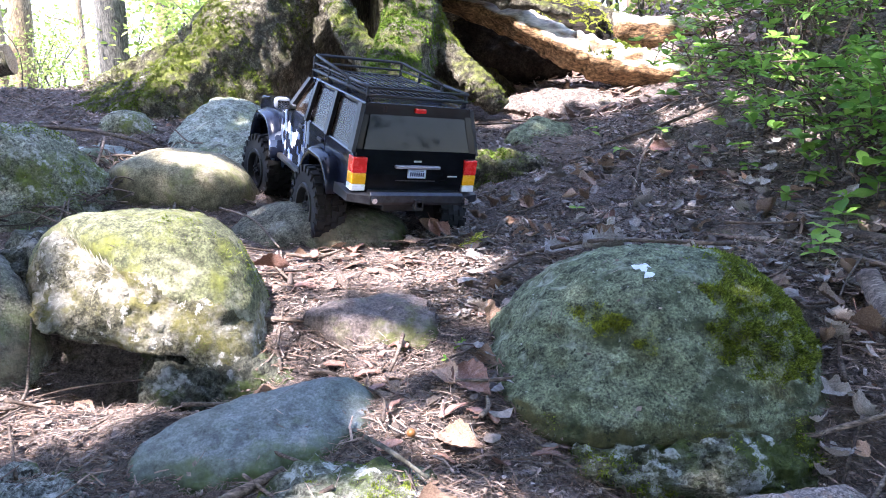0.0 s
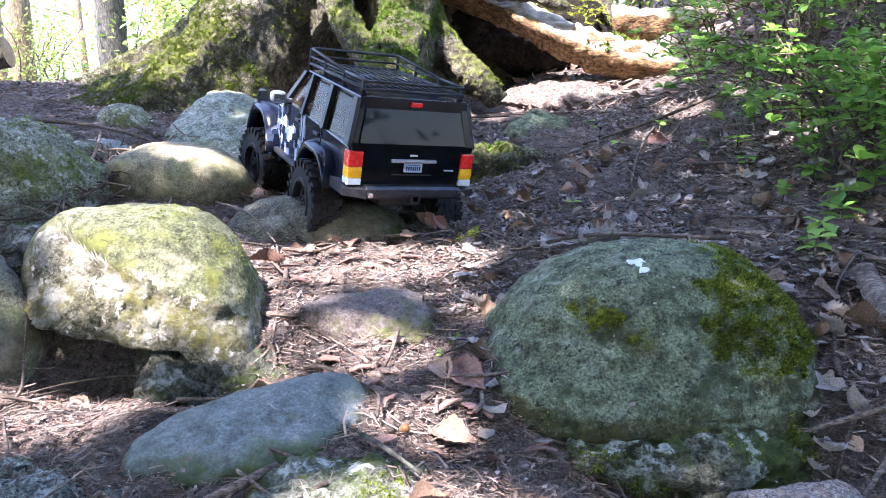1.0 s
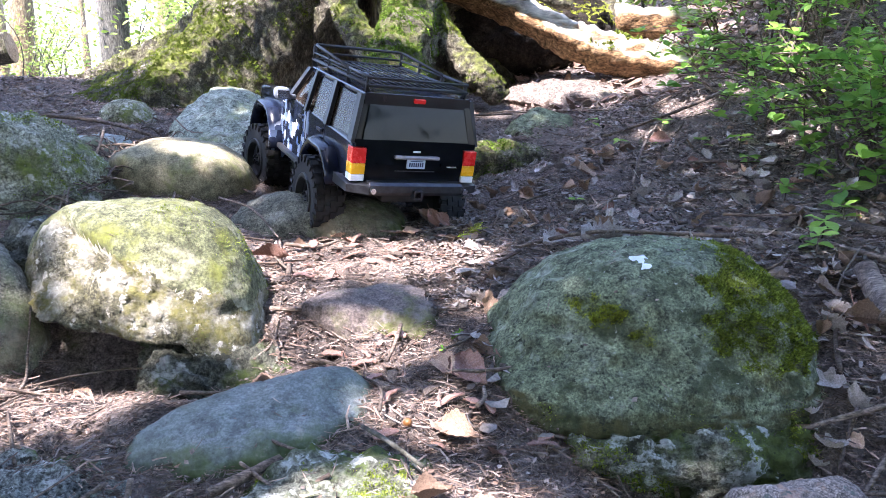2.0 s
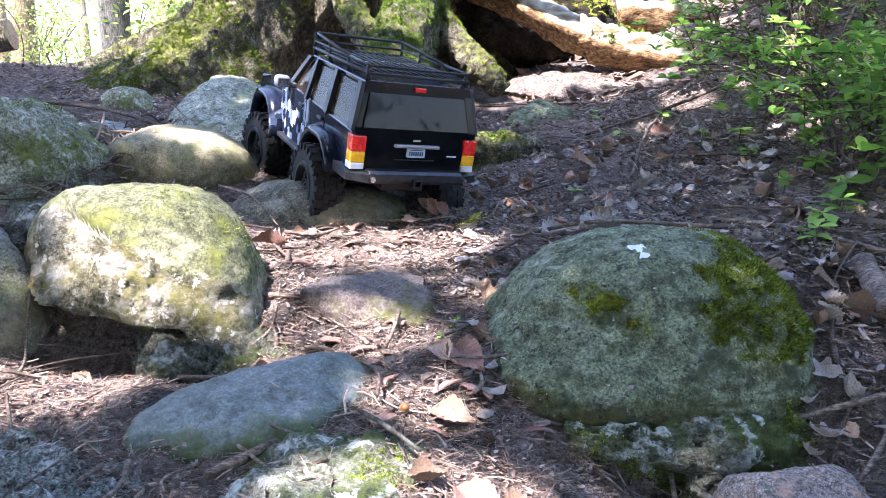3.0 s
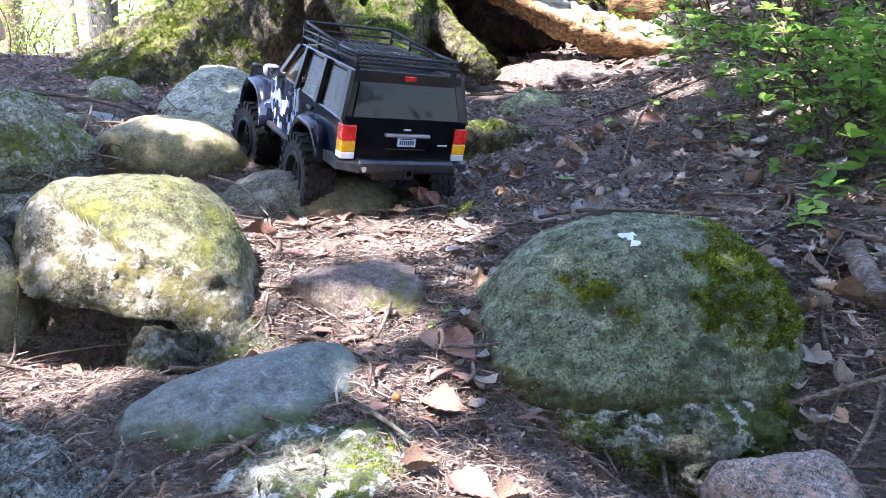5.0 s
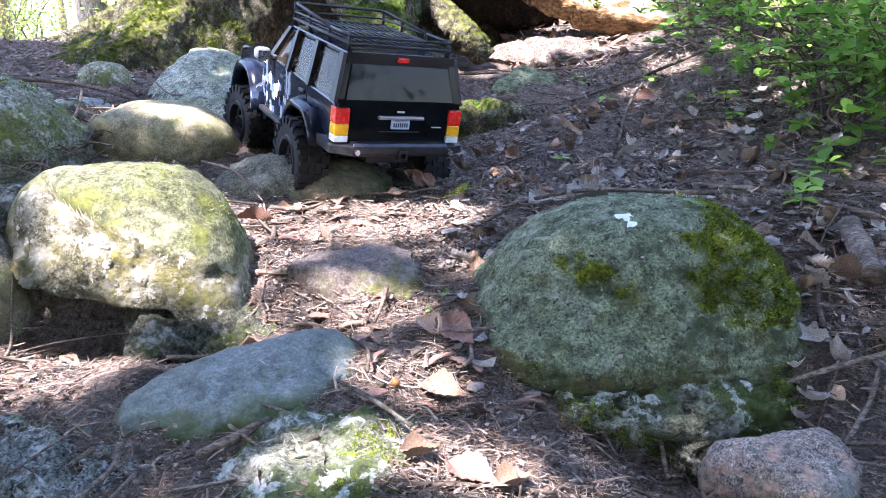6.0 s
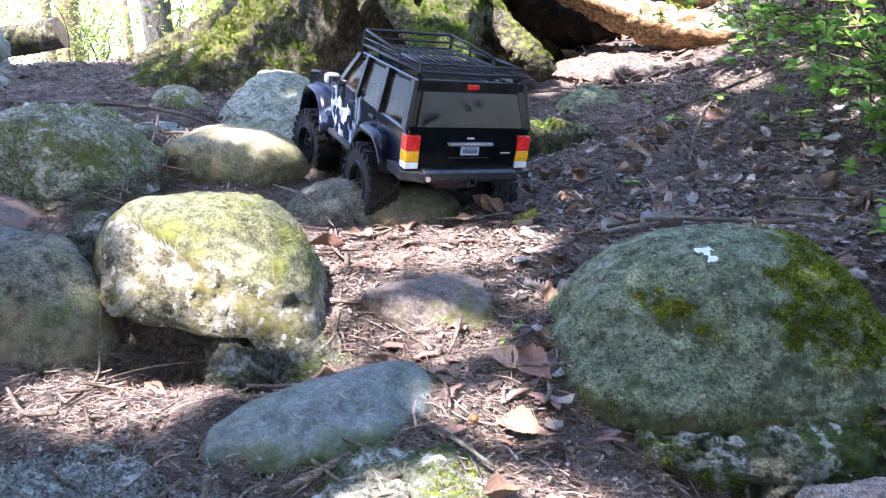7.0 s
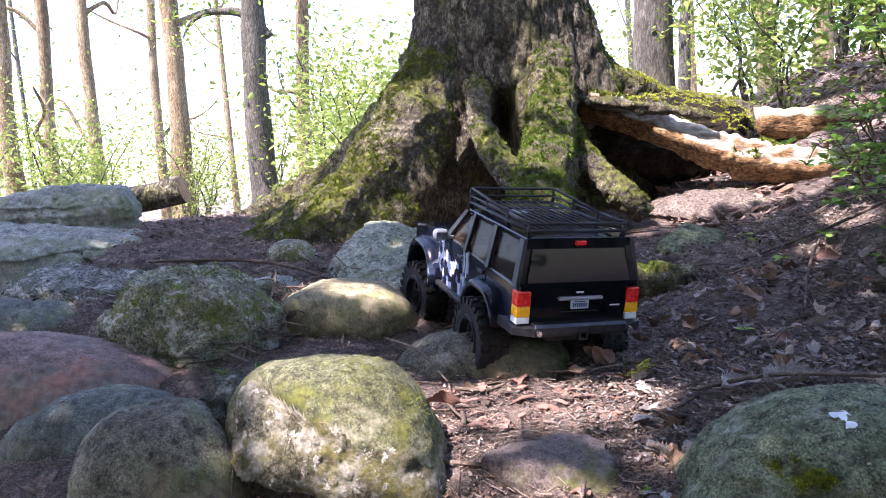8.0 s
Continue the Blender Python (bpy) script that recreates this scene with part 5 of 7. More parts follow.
for s in (-1, 1):
    lo = [(s * 0.075, -0.134, 0.035), (s * 0.075, -0.134, 0.047), (s * 0.105, -0.120, 0.047), (s * 0.105, -0.120, 0.036)]
    vs = [bm.verts.new(p) for p in lo] + [bm.verts.new(p) for p in ((s * 0.075, -0.104, 0.030), (s * 0.075, -0.104, 0.051), (s * 0.107, -0.070, 0.051), (s * 0.107, -0.070, 0.036))]
    for q in ((0, 1, 2, 3), (4, 7, 6, 5), (1, 5, 6, 2), (0, 3, 7, 4), (2, 6, 7, 3), (0, 4, 5, 1)):
        bm.faces.new([vs[i] for i in q])
bumper = part("rear_bumper", bm, steel, car, "dark scuffed steel rear bumper")
for x in (-0.070, 0.078):
    bm = bmesh.new()
    bmesh.ops.create_cone(bm, cap_ends=True, segments=16, radius1=0.0045, radius2=0.004, depth=0.006, matrix=Matrix.Translation((x, -0.136, 0.041)) @ Euler((radians(90), 0, 0)).to_matrix().to_4x4())
    part("bumper_lamp", bm, chrome, bumper, "small round reversing lamp")
bm = bmesh.new()
for a in (0, 90, 180, 270):
    c, d = 0.0055 * round(math.cos(radians(a))), 0.0055 * round(math.sin(radians(a)))
    box(bm, c - 0.0065 if not c else c - 0.0012, c + 0.0065 if not c else c + 0.0012, -0.140, -0.128, 0.036 + d - (0.0012 if d else 0.0065), 0.036 + d + (0.0012 if d else 0.0065))
part("tow_hitch", bm, steel, bumper)
bm = bmesh.new()
slab(bm, [(0.392, 0.034), (0.424, 0.036), (0.428, 0.052), (0.396, 0.056)], -0.095, 0.095, 0.002)
part("front_bumper", bm, trim_black, car)
for s in (-1, 1):
    bm = bmesh.new()
    box(bm, s * 0.070 - 0.019, s * 0.070 + 0.019, 0.394, 0.403, 0.068, 0.090, 0.002)
    part("headlight", bm, lamp_white, car)
bm = bmesh.new()
for k in range(9):
    box(bm, -0.044 + 0.0105 * k, -0.038 + 0.0105 * k, 0.396, 0.403, 0.066, 0.092, 0.001)
part("grille", bm, trim_black, car)


# fender flares, sills, mirrors, door lines
def flare(y, z, r, a0, a1, s):
    bm = bmesh.new()
    rows = []
    for k in range(13):
        a = radians(a0 + (a1 - a0) * k / 12)
        c, d = math.cos(a), math.sin(a)
        d2 = max(-1, min(1, d * 1.08))
        pts = [(s * 0.094, r - 0.002), (s * 0.1155, r - 0.004), (s * 0.1175, r + 0.001), (s * 0.1165, r + 0.006), (s * 0.0975, r + 0.012), (s * 0.094, r + 0.010)]
        rows.append([bm.verts.new((x, y + q * c, z + q * d2)) for x, q in pts])
    for i in range(12):
        for j in range(6):
            bm.faces.new((rows[i][j], rows[i][(j + 1) % 6], rows[i + 1][(j + 1) % 6], rows[i + 1][j]))
    bm.faces.new(rows[0])
    bm.faces.new(rows[-1][::-1])
    part("fender_flare", bm, car_paint, car, "wide dark fender flare", True)


for s in (-1, 1):
    flare(0.0, 0.004, 0.068, 160, 2, s)
    flare(0.313, 0.0, 0.072, 176, 6, s)
    bm = bmesh.new()
    box(bm, s * 0.098 - 0.007, s * 0.098 + 0.007, 0.066, 0.245, 0.012, 0.021, 0.003)
    part("rock_slider", bm, trim_black, car)
    bm = bmesh.new()
    made = bmesh.ops.create_icosphere(bm, subdivisions=3, radius=1)["verts"]
    for q in made:
        c = q.co
        k = 1 / (abs(c.x) ** 3.4 + abs(c.y) ** 3.4 + abs(c.z) ** 3.4) ** (1 / 3.4)
        q.co = Vector((s * 0.118 + 0.0135 * k * c.x, 0.181 + 0.0085 * k * c.y, 0.118 + 0.0105 * k * c.z))
    box(bm, min(s * 0.094, s * 0.108), max(s * 0.094, s * 0.108), 0.176, 0.183, 0.110, 0.117, 0.001)
    mirror = part("side_mirror", bm, mirror_grey, car, "rounded grey side mirror", True)
    bm = bmesh.new()
    box(bm, s * 0.118 - 0.010, s * 0.118 + 0.009, 0.1705, 0.1718, 0.110, 0.124, 0.0004)
    part("mirror_glass", bm, chrome, mirror)
    for y in (0.208, 0.104, 0.012):
        bm = bmesh.new()
        box(bm, s * 0.0972 - 0.0006, s * 0.0972 + 0.0006, y - 0.0005, y + 0.0005, 0.026 if y > 0.05 else 0.078, 0.104)
        part("door_seam", bm, trim_black, car)
    for y in (0.118, 0.022):
        bm = bmesh.new()
        box(bm, s * 0.0985 - 0.0018, s * 0.0985 + 0.0018, y, y + 0.020, 0.088, 0.093, 0.001)
        part("door_handle", bm, trim_black, car)

# roof rack
rack = thing("roof_rack", "", "")
rack.parent = car
tagged(rack, "black tubular roof rack")


def bar(pts, r=0.0023, nm="bar", sides=8):
    path = np.array([(*p, r) for p in pts])
    part(nm, tube(nm, path, trim_black, sides), trim_black, rack)


X, F0, B0, TOP, LOW = 0.078, 0.150, -0.098, 0.206, 0.182
for z, nm, r in ((LOW, "floor_rail", 0.0024), (0.193, "mid_rail", 0.0018)):
    bar([(-X, F0, z), (-X, B0, z)], r, nm)
    bar([(X, F0, z), (X, B0, z)], r, nm)
    bar([(-X, B0, z), (X, B0, z)], r, nm)
    bar([(-X, F0, z), (X, F0, z)], r, nm)
bar([(-X, -0.020, 0.194), (-X, 0.138, TOP), (-X + 0.004, 0.149, TOP), (-X + 0.012, F0, TOP), (X - 0.012, F0, TOP), (X - 0.004, 0.149, TOP), (X, 0.138, TOP), (X, -0.020, 0.194)], 0.0024, "top_rail")
for s in (-1, 1):
    bar([(s * X, -0.020, 0.194), (s * X, B0, 0.193)], 0.0024, "top_rail")
    for y in (0.146, 0.070, -0.015, -0.092):
        bar([(s * X, y, 0.172), (s * X, y, 0.193 + 0.012 * max(0, (y + 0.02) / 0.16))], 0.0028, "stay")
        bar([(s * X, y, LOW - 0.002), (s * (X - 0.006), y, 0.171)], 0.0026, "foot")
for k in range(13):
    x = -X + 0.012 * (k + 0.5)
    bar([(x, F0, LOW), (x, B0, LOW)], 0.0011, "slat", 6)
for y in (0.10, 0.03, -0.04):
    bar([(-X, y, LOW - 0.002), (X, y, LOW - 0.002)], 0.0018, "cross_bar", 6)


# wheels
def tyre_mesh():
    R, half, turns = 0.057, 0.0205, 72
    outline = [(0.030, -half * 0.80), (0.034, -half), (0.046, -half * 1.03), (0.052, -half * 0.97), (0.0545, -half * 0.80), (0.0550, -half * 0.30), (0.0550, half * 0.30), (0.0545, half * 0.80), (0.052, half * 0.97), (0.046, half * 1.03), (0.034, half), (0.030, half * 0.80)]
    bm = bmesh.new()
    rows = []
    for k in range(turns):
        a = 2 * math.pi * k / turns
        rows.append([bm.verts.new((x, r * math.cos(a), r * math.sin(a))) for r, x in outline])
    n = len(outline)
    for k in range(turns):
        for j in range(n - 1):
            bm.faces.new((rows[k][j], rows[k][j + 1], rows[(k + 1) % turns][j + 1], rows[(k + 1) % turns][j]))
    # tread blocks
    for k in range(24):
        for x0, x1, shift in ((-half * 0.98, -half * 0.50, 0.0), (-half * 0.40, -half * 0.02, 0.5), (half * 0.02, half * 0.40, 0.15), (half * 0.50, half * 0.98, 0.6)):
            a = 360 * (k + shift) / 24
            made = box(bm, x0, x1, -0.0044, 0.0044, 0.0535, 0.0568)
            bmesh.ops.rotate(bm, verts=made, cent=(0, 0, 0), matrix=Matrix.Rotation(radians(a), 3, "X"))
    for k in range(24):
        for s in (-1, 1):
            made = box(bm, min(s * half * 0.95, s * half * 1.10), max(s * half * 0.95, s * half * 1.10), -0.003, 0.003, 0.047, 0.0555)
            bmesh.ops.rotate(bm, verts=made, cent=(0, 0, 0), matrix=Matrix.Rotation(radians(15 * k + 5), 3, "X"))
    return bm_mesh("tyre", bm, rubber)


def rim_mesh():
    bm = bmesh.new()
    turns, outline = 40, [(0.031, -0.018), (0.0325, -0.019), (0.0330, 0.0205), (0.0320, 0.0222), (0.0275, 0.0222), (0.0262, 0.0195), (0.024, 0.0125), (0.013, 0.0125), (0.0100, 0.0175), (0.0, 0.0175)]
    rows = [[bm.verts.new((x, r * math.cos(6.28319 * k / turns), r * math.sin(6.28319 * k / turns))) for r, x in outline[:-1]] for k in range(turns)]
    for k in range(turns):
        for j in range(len(outline) - 2):
            bm.faces.new((rows[k][j], rows[k][j + 1], rows[(k + 1) % turns][j + 1], rows[(k + 1) % turns][j]))
    bm.faces.new([rows[k][-1] for k in range(turns)])
    bm.faces.new([rows[k][0] for k in range(turns)][::-1])
    for k in range(8):
        made = box(bm, 0.0125, 0.0180, -0.0028, 0.0028, 0.009, 0.0275, 0.0008)
        bmesh.ops.rotate(bm, verts=list({v for v in made if v.is_valid}), cent=(0, 0, 0), matrix=Matrix.Rotation(radians(45 * k), 3, "X"))
    return bm_mesh("rim", bm, rim_black)


TYRE, RIM = tyre_mesh(), rim_mesh()
bm = bmesh.new()
for k in range(6):
    bmesh.ops.create_cone(bm, cap_ends=True, segments=6, radius1=0.0017, radius2=0.0015, depth=0.004, matrix=Matrix.Rotation(radians(60 * k), 4, "X") @ Matrix.Translation((0.0185, 0, 0.0065)) @ Euler((0, radians(90), 0)).to_matrix().to_4x4())
HUB = bm_mesh("wheel_nuts", bm, steel)
for x, y, z, steer in ((-0.104, 0.0, -0.010, 0), (0.104, 0.0, -0.024, 0), (-0.102, 0.309, -0.029, 7), (0.104, 0.309, -0.016, 7)):
    wheel = thing("wheel", "", "", m=pose(x, y, z, 0, 0, steer + (180 if x < 0 else 0)) @ Matrix.Diagonal((1.08, 1.16, 1.16, 1)))
    wheel.parent = car
    for nm, me, mt in (("tyre", TYRE, rubber), ("rim", RIM, rim_black), ("wheel_nuts", HUB, steel)):
        part(nm, me, mt, wheel)
for y, z in ((0.0, -0.004), (0.313, -0.012)):
    v, f = tube_data(np.array([(-0.098, y, z, 0.008), (-0.02, y, z, 0.008), (-0.012, y, z, 0.016), (0.012, y, z, 0.016), (0.02, y, z, 0.008), (0.098, y, z, 0.008)]), 14)
    part("axle", mesh_of("axle", v, f, trim_black), trim_black, car)
bm = bmesh.new()
box(bm, -0.035, 0.035, -0.09, 0.36, 0.010, 0.030, 0.004)
box(bm, -0.028, 0.028, 0.10, 0.20, 0.000, 0.012, 0.004)
part("chassis", bm, trim_black, car)

# ---- the wood behind: trunks, saplings and young leaves ----
def leaf_quads(c, rng, lo, hi, droop=0.6, slim=0.5):
    k = len(c)
    n = rng.normal(size=(k, 3)) * droop + np.array([0, 0, 1.0])
    n /= np.linalg.norm(n, axis=1)[:, None]
    u = np.cross(n, rng.normal(size=(k, 3)))
    u /= np.linalg.norm(u, axis=1)[:, None] + 1e-9
    w = np.cross(n, u)
    s = rng.uniform(lo, hi, k)[:, None]
    bend = -n * s * 0.25
    v = np.stack([c - u * s, c - u * s * 0.45 + w * s * slim * 0.85, c + u * s * 0.3 + w * s * slim * 0.8, c + u * s + bend, c + u * s * 0.3 - w * s * slim * 0.8, c - u * s * 0.45 - w * s * slim * 0.85], 1).reshape(-1, 3)
    return v, np.arange(6 * k).reshape(-1, 6)


def wood_tree(at, r, high, lean, mat, seed, limbs=4, leaves=260, spread_out=0.9, first=0.5, leaf=(0.018, 0.034), label="slim pale-barked tree in the sunny wood", group="forest trees"):
    rng = np.random.default_rng(seed)
    x, y = at
    z = float(ground_z(x, y)[0]) - 0.05
    t = thing("forest_tree", label, "tree", group, m=pose(x, y, z))
    rows, wob = [], rng.normal(size=(7, 2)) * r * 0.25
    for k in range(7):
        f = k / 6
        rows.append((lean[0] * f * high + wob[k, 0] * (k > 0), lean[1] * f * high + wob[k, 1] * (k > 0), f * high, r * (1.25 if k == 0 else 1) * (1 - 0.45 * f)))
    path = spline(rows, 6)
    part("trunk", tube("trunk", path, mat, 20, rough=0.10, freq=9, seed=seed, fine=0.05), mat, t)
    ends = []
    for k in range(limbs):
        i = int(len(path) * (first + (0.95 - first) * k / max(1, limbs)))
        b = path[min(i, len(path) - 1)]
        a = rng.uniform(0, 6.28)
        ln = rng.uniform(0.5, 1.0) * spread_out
        pts = [(b[0], b[1], b[2], b[3] * 0.45)]
        for q in range(1, 5):
            f = q / 4
            pts.append((b[0] + math.cos(a) * ln * f + rng.normal() * 0.06, b[1] + math.sin(a) * ln * f + rng.normal() * 0.06, b[2] + ln * (0.55 * f + 0.1 * rng.normal()), b[3] * (0.42 - 0.36 * f)))
            ends.append(pts[-1][:3])
        part("limb", tube("limb", spline(pts, 4), mat, 7, rough=0.15, freq=12, seed=seed + k), mat, t)
    if leaves:
        ends = np.array(ends)
        leaves *= 3
        c = ends[rng.integers(0, len(ends), leaves)] + rng.normal(size=(leaves, 3)) * spread_out * 0.24
        v, f = leaf_quads(c, rng, *leaf)
        part("crown", mesh_of("crown", v, f, far_leaf, False), far_leaf, t, "sparse young spring leaves", kind="stuff")
    return t


dark_tree = wood_tree((-2.90, 7.0), 0.125, 8.0, (0.020, 0.0), bark_far, 301, 2, 160, 1.2, 0.42, label="dark-barked forest tree with a crooked side limb")
tx, ty, tz = dark_tree.matrix_world.translation
crook = np.array([(-2.77, 7.0, 1.90, 0.055), (-2.84, 6.98, 2.02, 0.05), (-3.00, 6.95, 2.14, 0.042), (-3.20, 6.95, 2.175, 0.036), (-3.38, 6.95, 2.16, 0.028), (-3.52, 6.95, 2.09, 0.018), (-3.58, 6.9, 1.95, 0.008)]) - np.array([tx, ty, tz, 0])
part("limb", tube("limb", spline(crook, 6), bark_far, 9, rough=0.2, freq=12, seed=12), bark_far, dark_tree, "crooked side limb")
c = crook[np.random.default_rng(13).integers(3, 7, 160), :3] + np.random.default_rng(14).normal(size=(160, 3)) * 0.16
v, f = leaf_quads(c, np.random.default_rng(15), 0.02, 0.04)
part("crown", mesh_of("crown", v, f, far_leaf, False), far_leaf, dark_tree, "sparse young spring leaves", kind="stuff")
wood_tree((-6.33, 8.0), 0.11, 9.0, (-0.02, 0), bark_sunny, 302, 5, 300, 1.6, 0.12)
wood_tree((-6.65, 9.0), 0.09, 9.0, (0.03, 0), bark_sunny, 303, 5, 300, 1.6, 0.15)
wood_tree((-7.30, 11.0), 0.11, 9.0, (0.0, 0), bark_sunny, 304, 4, 300, 1.6, 0.2)
wood_tree((-4.60, 8.5), 0.12, 10.0, (0.02, 0), bark_sunny, 305, 3, 220, 1.5, 0.25, label="sunlit pale-barked forest tree")
wood_tree((-3.55, 10.0), 0.10, 9.0, (0.03, 0), bark_sunny, 306, 5, 400, 1.4, 0.2)
wood_tree((0.47, 4.6), 0.115, 6.0, (0.0, 0), bark_far, 307, 4, 260, 1.1, 0.25, label="dark-barked forest tree on the slope")
wood_tree((1.0, 7.0), 0.05, 6.0, (0.05, 0), bark_far, 308, 5, 420, 1.0, 0.2)
wood_tree((-7.1, 12.6), 0.09, 9.0, (0.02, 0), bark_sunny, 309, 4, 300, 1.5, 0.2)
wood_tree((-6.4, 14.0), 0.06, 9.0, (-0.02, 0), bark_sunny, 310, 4, 320, 1.5, 0.2)
for k, (x, y) in enumerate(((-13, 17), (2.2, 9), (3.4, 11), (4.2, 8), (2.0, 13), (5.5, 12), (1.4, 16), (-0.9, 15))):
    wood_tree((x, y), 0.06 + 0.03 * ((k * 7) % 3), 10.0, (0.02 * ((k % 3) - 1), 0), bark_sunny if k % 3 else bark_far, 320 + k, 5, 420, 1.8, 0.12, (0.025, 0.05))

# the wood goes on all round: unseen trees added to dim sky and reflections
for k, (x, y) in enumerate(((-7.5, 3.0), (-7.0, -1.5), (-4.5, -5.5), (-1.8, -5.0), (0.6, -6.0), (2.6, -4.8), (5.2, -3.6), (6.5, -0.5), (6.8, 3.0), (-3.0, -8.5), (3.8, -8.0), (-3.1, -4.4), (-0.6, -4.0), (1.4, -4.4), (0.2, -8.0))):
    wood_tree((x, y), 0.10 + 0.04 * (k % 3), 9.5 if k in (3, 4, 5) else 7.5 if k > 10 else 5.6, (0.02 * ((k % 3) - 1), 0), bark_far, 340 + k, 6, 1500, 2.0, 0.22, (0.06, 0.11), "added unseen leafy dark-barked forest tree")


def sapling(at, high, seed, leaves, label="leafy young sapling in the wood", leaf_mat=far_leaf):
    rng = np.random.default_rng(seed)
    x, y = at
    t = thing("sapling", label, "sapling", "undergrowth", m=pose(x, y, float(ground_z(x, y)[0]) - 0.02))
    c = []
    for k in range(4):
        a, ln = rng.uniform(0, 6.28), high * rng.uniform(0.6, 1.0)
        pts = [(0, 0, 0, 0.012 * high)]
        for q in range(1, 6):
            f = q / 5
            pts.append((math.cos(a) * ln * 0.4 * f * f + rng.normal() * 0.03 * high, math.sin(a) * ln * 0.4 * f * f + rng.normal() * 0.03 * high, ln * f, 0.012 * high * (1 - 0.85 * f)))
        p = spline(pts, 3)
        c.extend(p[5:, :3])
        part("stem", tube("stem", p, bark_far, 6), bark_far, t)
    c = np.array(c)
    leaves *= 3
    c = c[rng.integers(0, len(c), leaves)] + rng.normal(size=(leaves, 3)) * high * 0.14
    v, f = leaf_quads(c, rng, 0.008 * high + 0.006, 0.016 * high + 0.012)
    part("foliage", mesh_of("foliage", v, f, leaf_mat, False), leaf_mat, t, kind="stuff")
    return t


for k, (x, y, h, n) in enumerate(((-5.6, 7.6, 1.7, 420), (-4.9, 7.2, 1.4, 360), (-4.2, 7.9, 1.2, 260), (-6.4, 7.4, 1.5, 380), (-2.3, 6.8, 1.9, 420), (-1.7, 5.6, 1.5, 520), (-1.35, 4.6, 1.0, 420), (-3.6, 8.8, 1.6, 360),
                                 (0.95, 4.4, 1.0, 360), (1.3, 5.2, 1.4, 420), (1.9, 4.8, 1.5, 420), (2.6, 5.6, 1.8, 420), (1.7, 3.6, 1.0, 360), (2.3, 4.0, 1.3, 420), (-8.2, 9.5, 1.8, 420), (-0.7, 6.4, 1.3, 300), (3.2, 6.8, 2.2, 480), (0.5, 8, 2.0, 420), (1.1, 2.95, 0.7, 360), (1.45, 3.15, 0.8, 360), (1.75, 3.4, 0.9, 360), (1.35, 2.65, 0.6, 300), (1.95, 3.0, 0.8, 300), (0.85, 3.3, 0.6, 260), (2.3, 3.3, 1.0, 320), (1.6, 2.4, 0.7, 300))):
    sapling((x, y), h, 400 + k, n)
for k, (x, y, h, n) in enumerate(((-9.5, 10.5, 2.0, 700), (-8.3, 11.5, 2.4, 800), (-7.0, 10.5, 2.0, 700), (-6.0, 12.0, 2.0, 400), (-3.2, 12.0, 2.2, 800), (-2.4, 9.5, 2.4, 900), (-1.9, 8.0, 2.2, 900), (-10.8, 12.5, 2.4, 700), (-7.6, 14.5, 2.6, 700), (-1.1, 7.2, 2.0, 700))):
    sapling((x, y), h, 450 + k, n, "sunlit leafy undergrowth in the wood")
for k, (x, y, h, n) in enumerate(((1.7, 3.9, 1.5, 420), (2.2, 4.4, 1.8, 460), (1.5, 4.6, 1.6, 420), (2.9, 5.2, 2.2, 480), (3.4, 4.6, 2.0, 460), (2.6, 3.6, 1.6, 420), (2.0, 5.8, 2.3, 480))):
    sapling((x, y), h, 470 + k, n, "dense leafy sapling in the shaded wood", shrub_leaf)
# unseen thicket added to block bright horizon sky mirrored in the car windows
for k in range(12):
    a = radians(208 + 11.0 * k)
    sapling((3.6 * math.cos(a), 0.2 + 3.6 * math.sin(a)), 1.7 + 0.3 * (k % 3), 480 + k, 600 if k < 8 else 300, "unseen leafy thicket added behind the viewpoint", shade_leaf)


# ---- the leafy shrub beside the path ----
def shrub_leaf_mesh(seed):
    rng = np.random.default_rng(seed)
    rows, verts = 6, []
    for i in range(rows + 1):
        f = i / rows
        w = 0.30 * math.sin(math.pi * min(0.985, 0.03 + f ** 1.45 * 0.96)) ** 0.85
        lift = 0.10 * f - 0.22 * f * f + 0.018 * rng.normal()
        for s in (-1, 0, 1):
            verts.append((f, s * w, lift + 0.13 * abs(s) * w * 2))
    faces = [[3 * i + j, 3 * i + j + 1, 3 * i + j + 4, 3 * i + j + 3] for i in range(rows) for j in (0, 1)]
    return mesh_of("leaf", verts, faces, shrub_leaf)


SHRUB_LEAVES = [shrub_leaf_mesh(k) for k in range(4)]


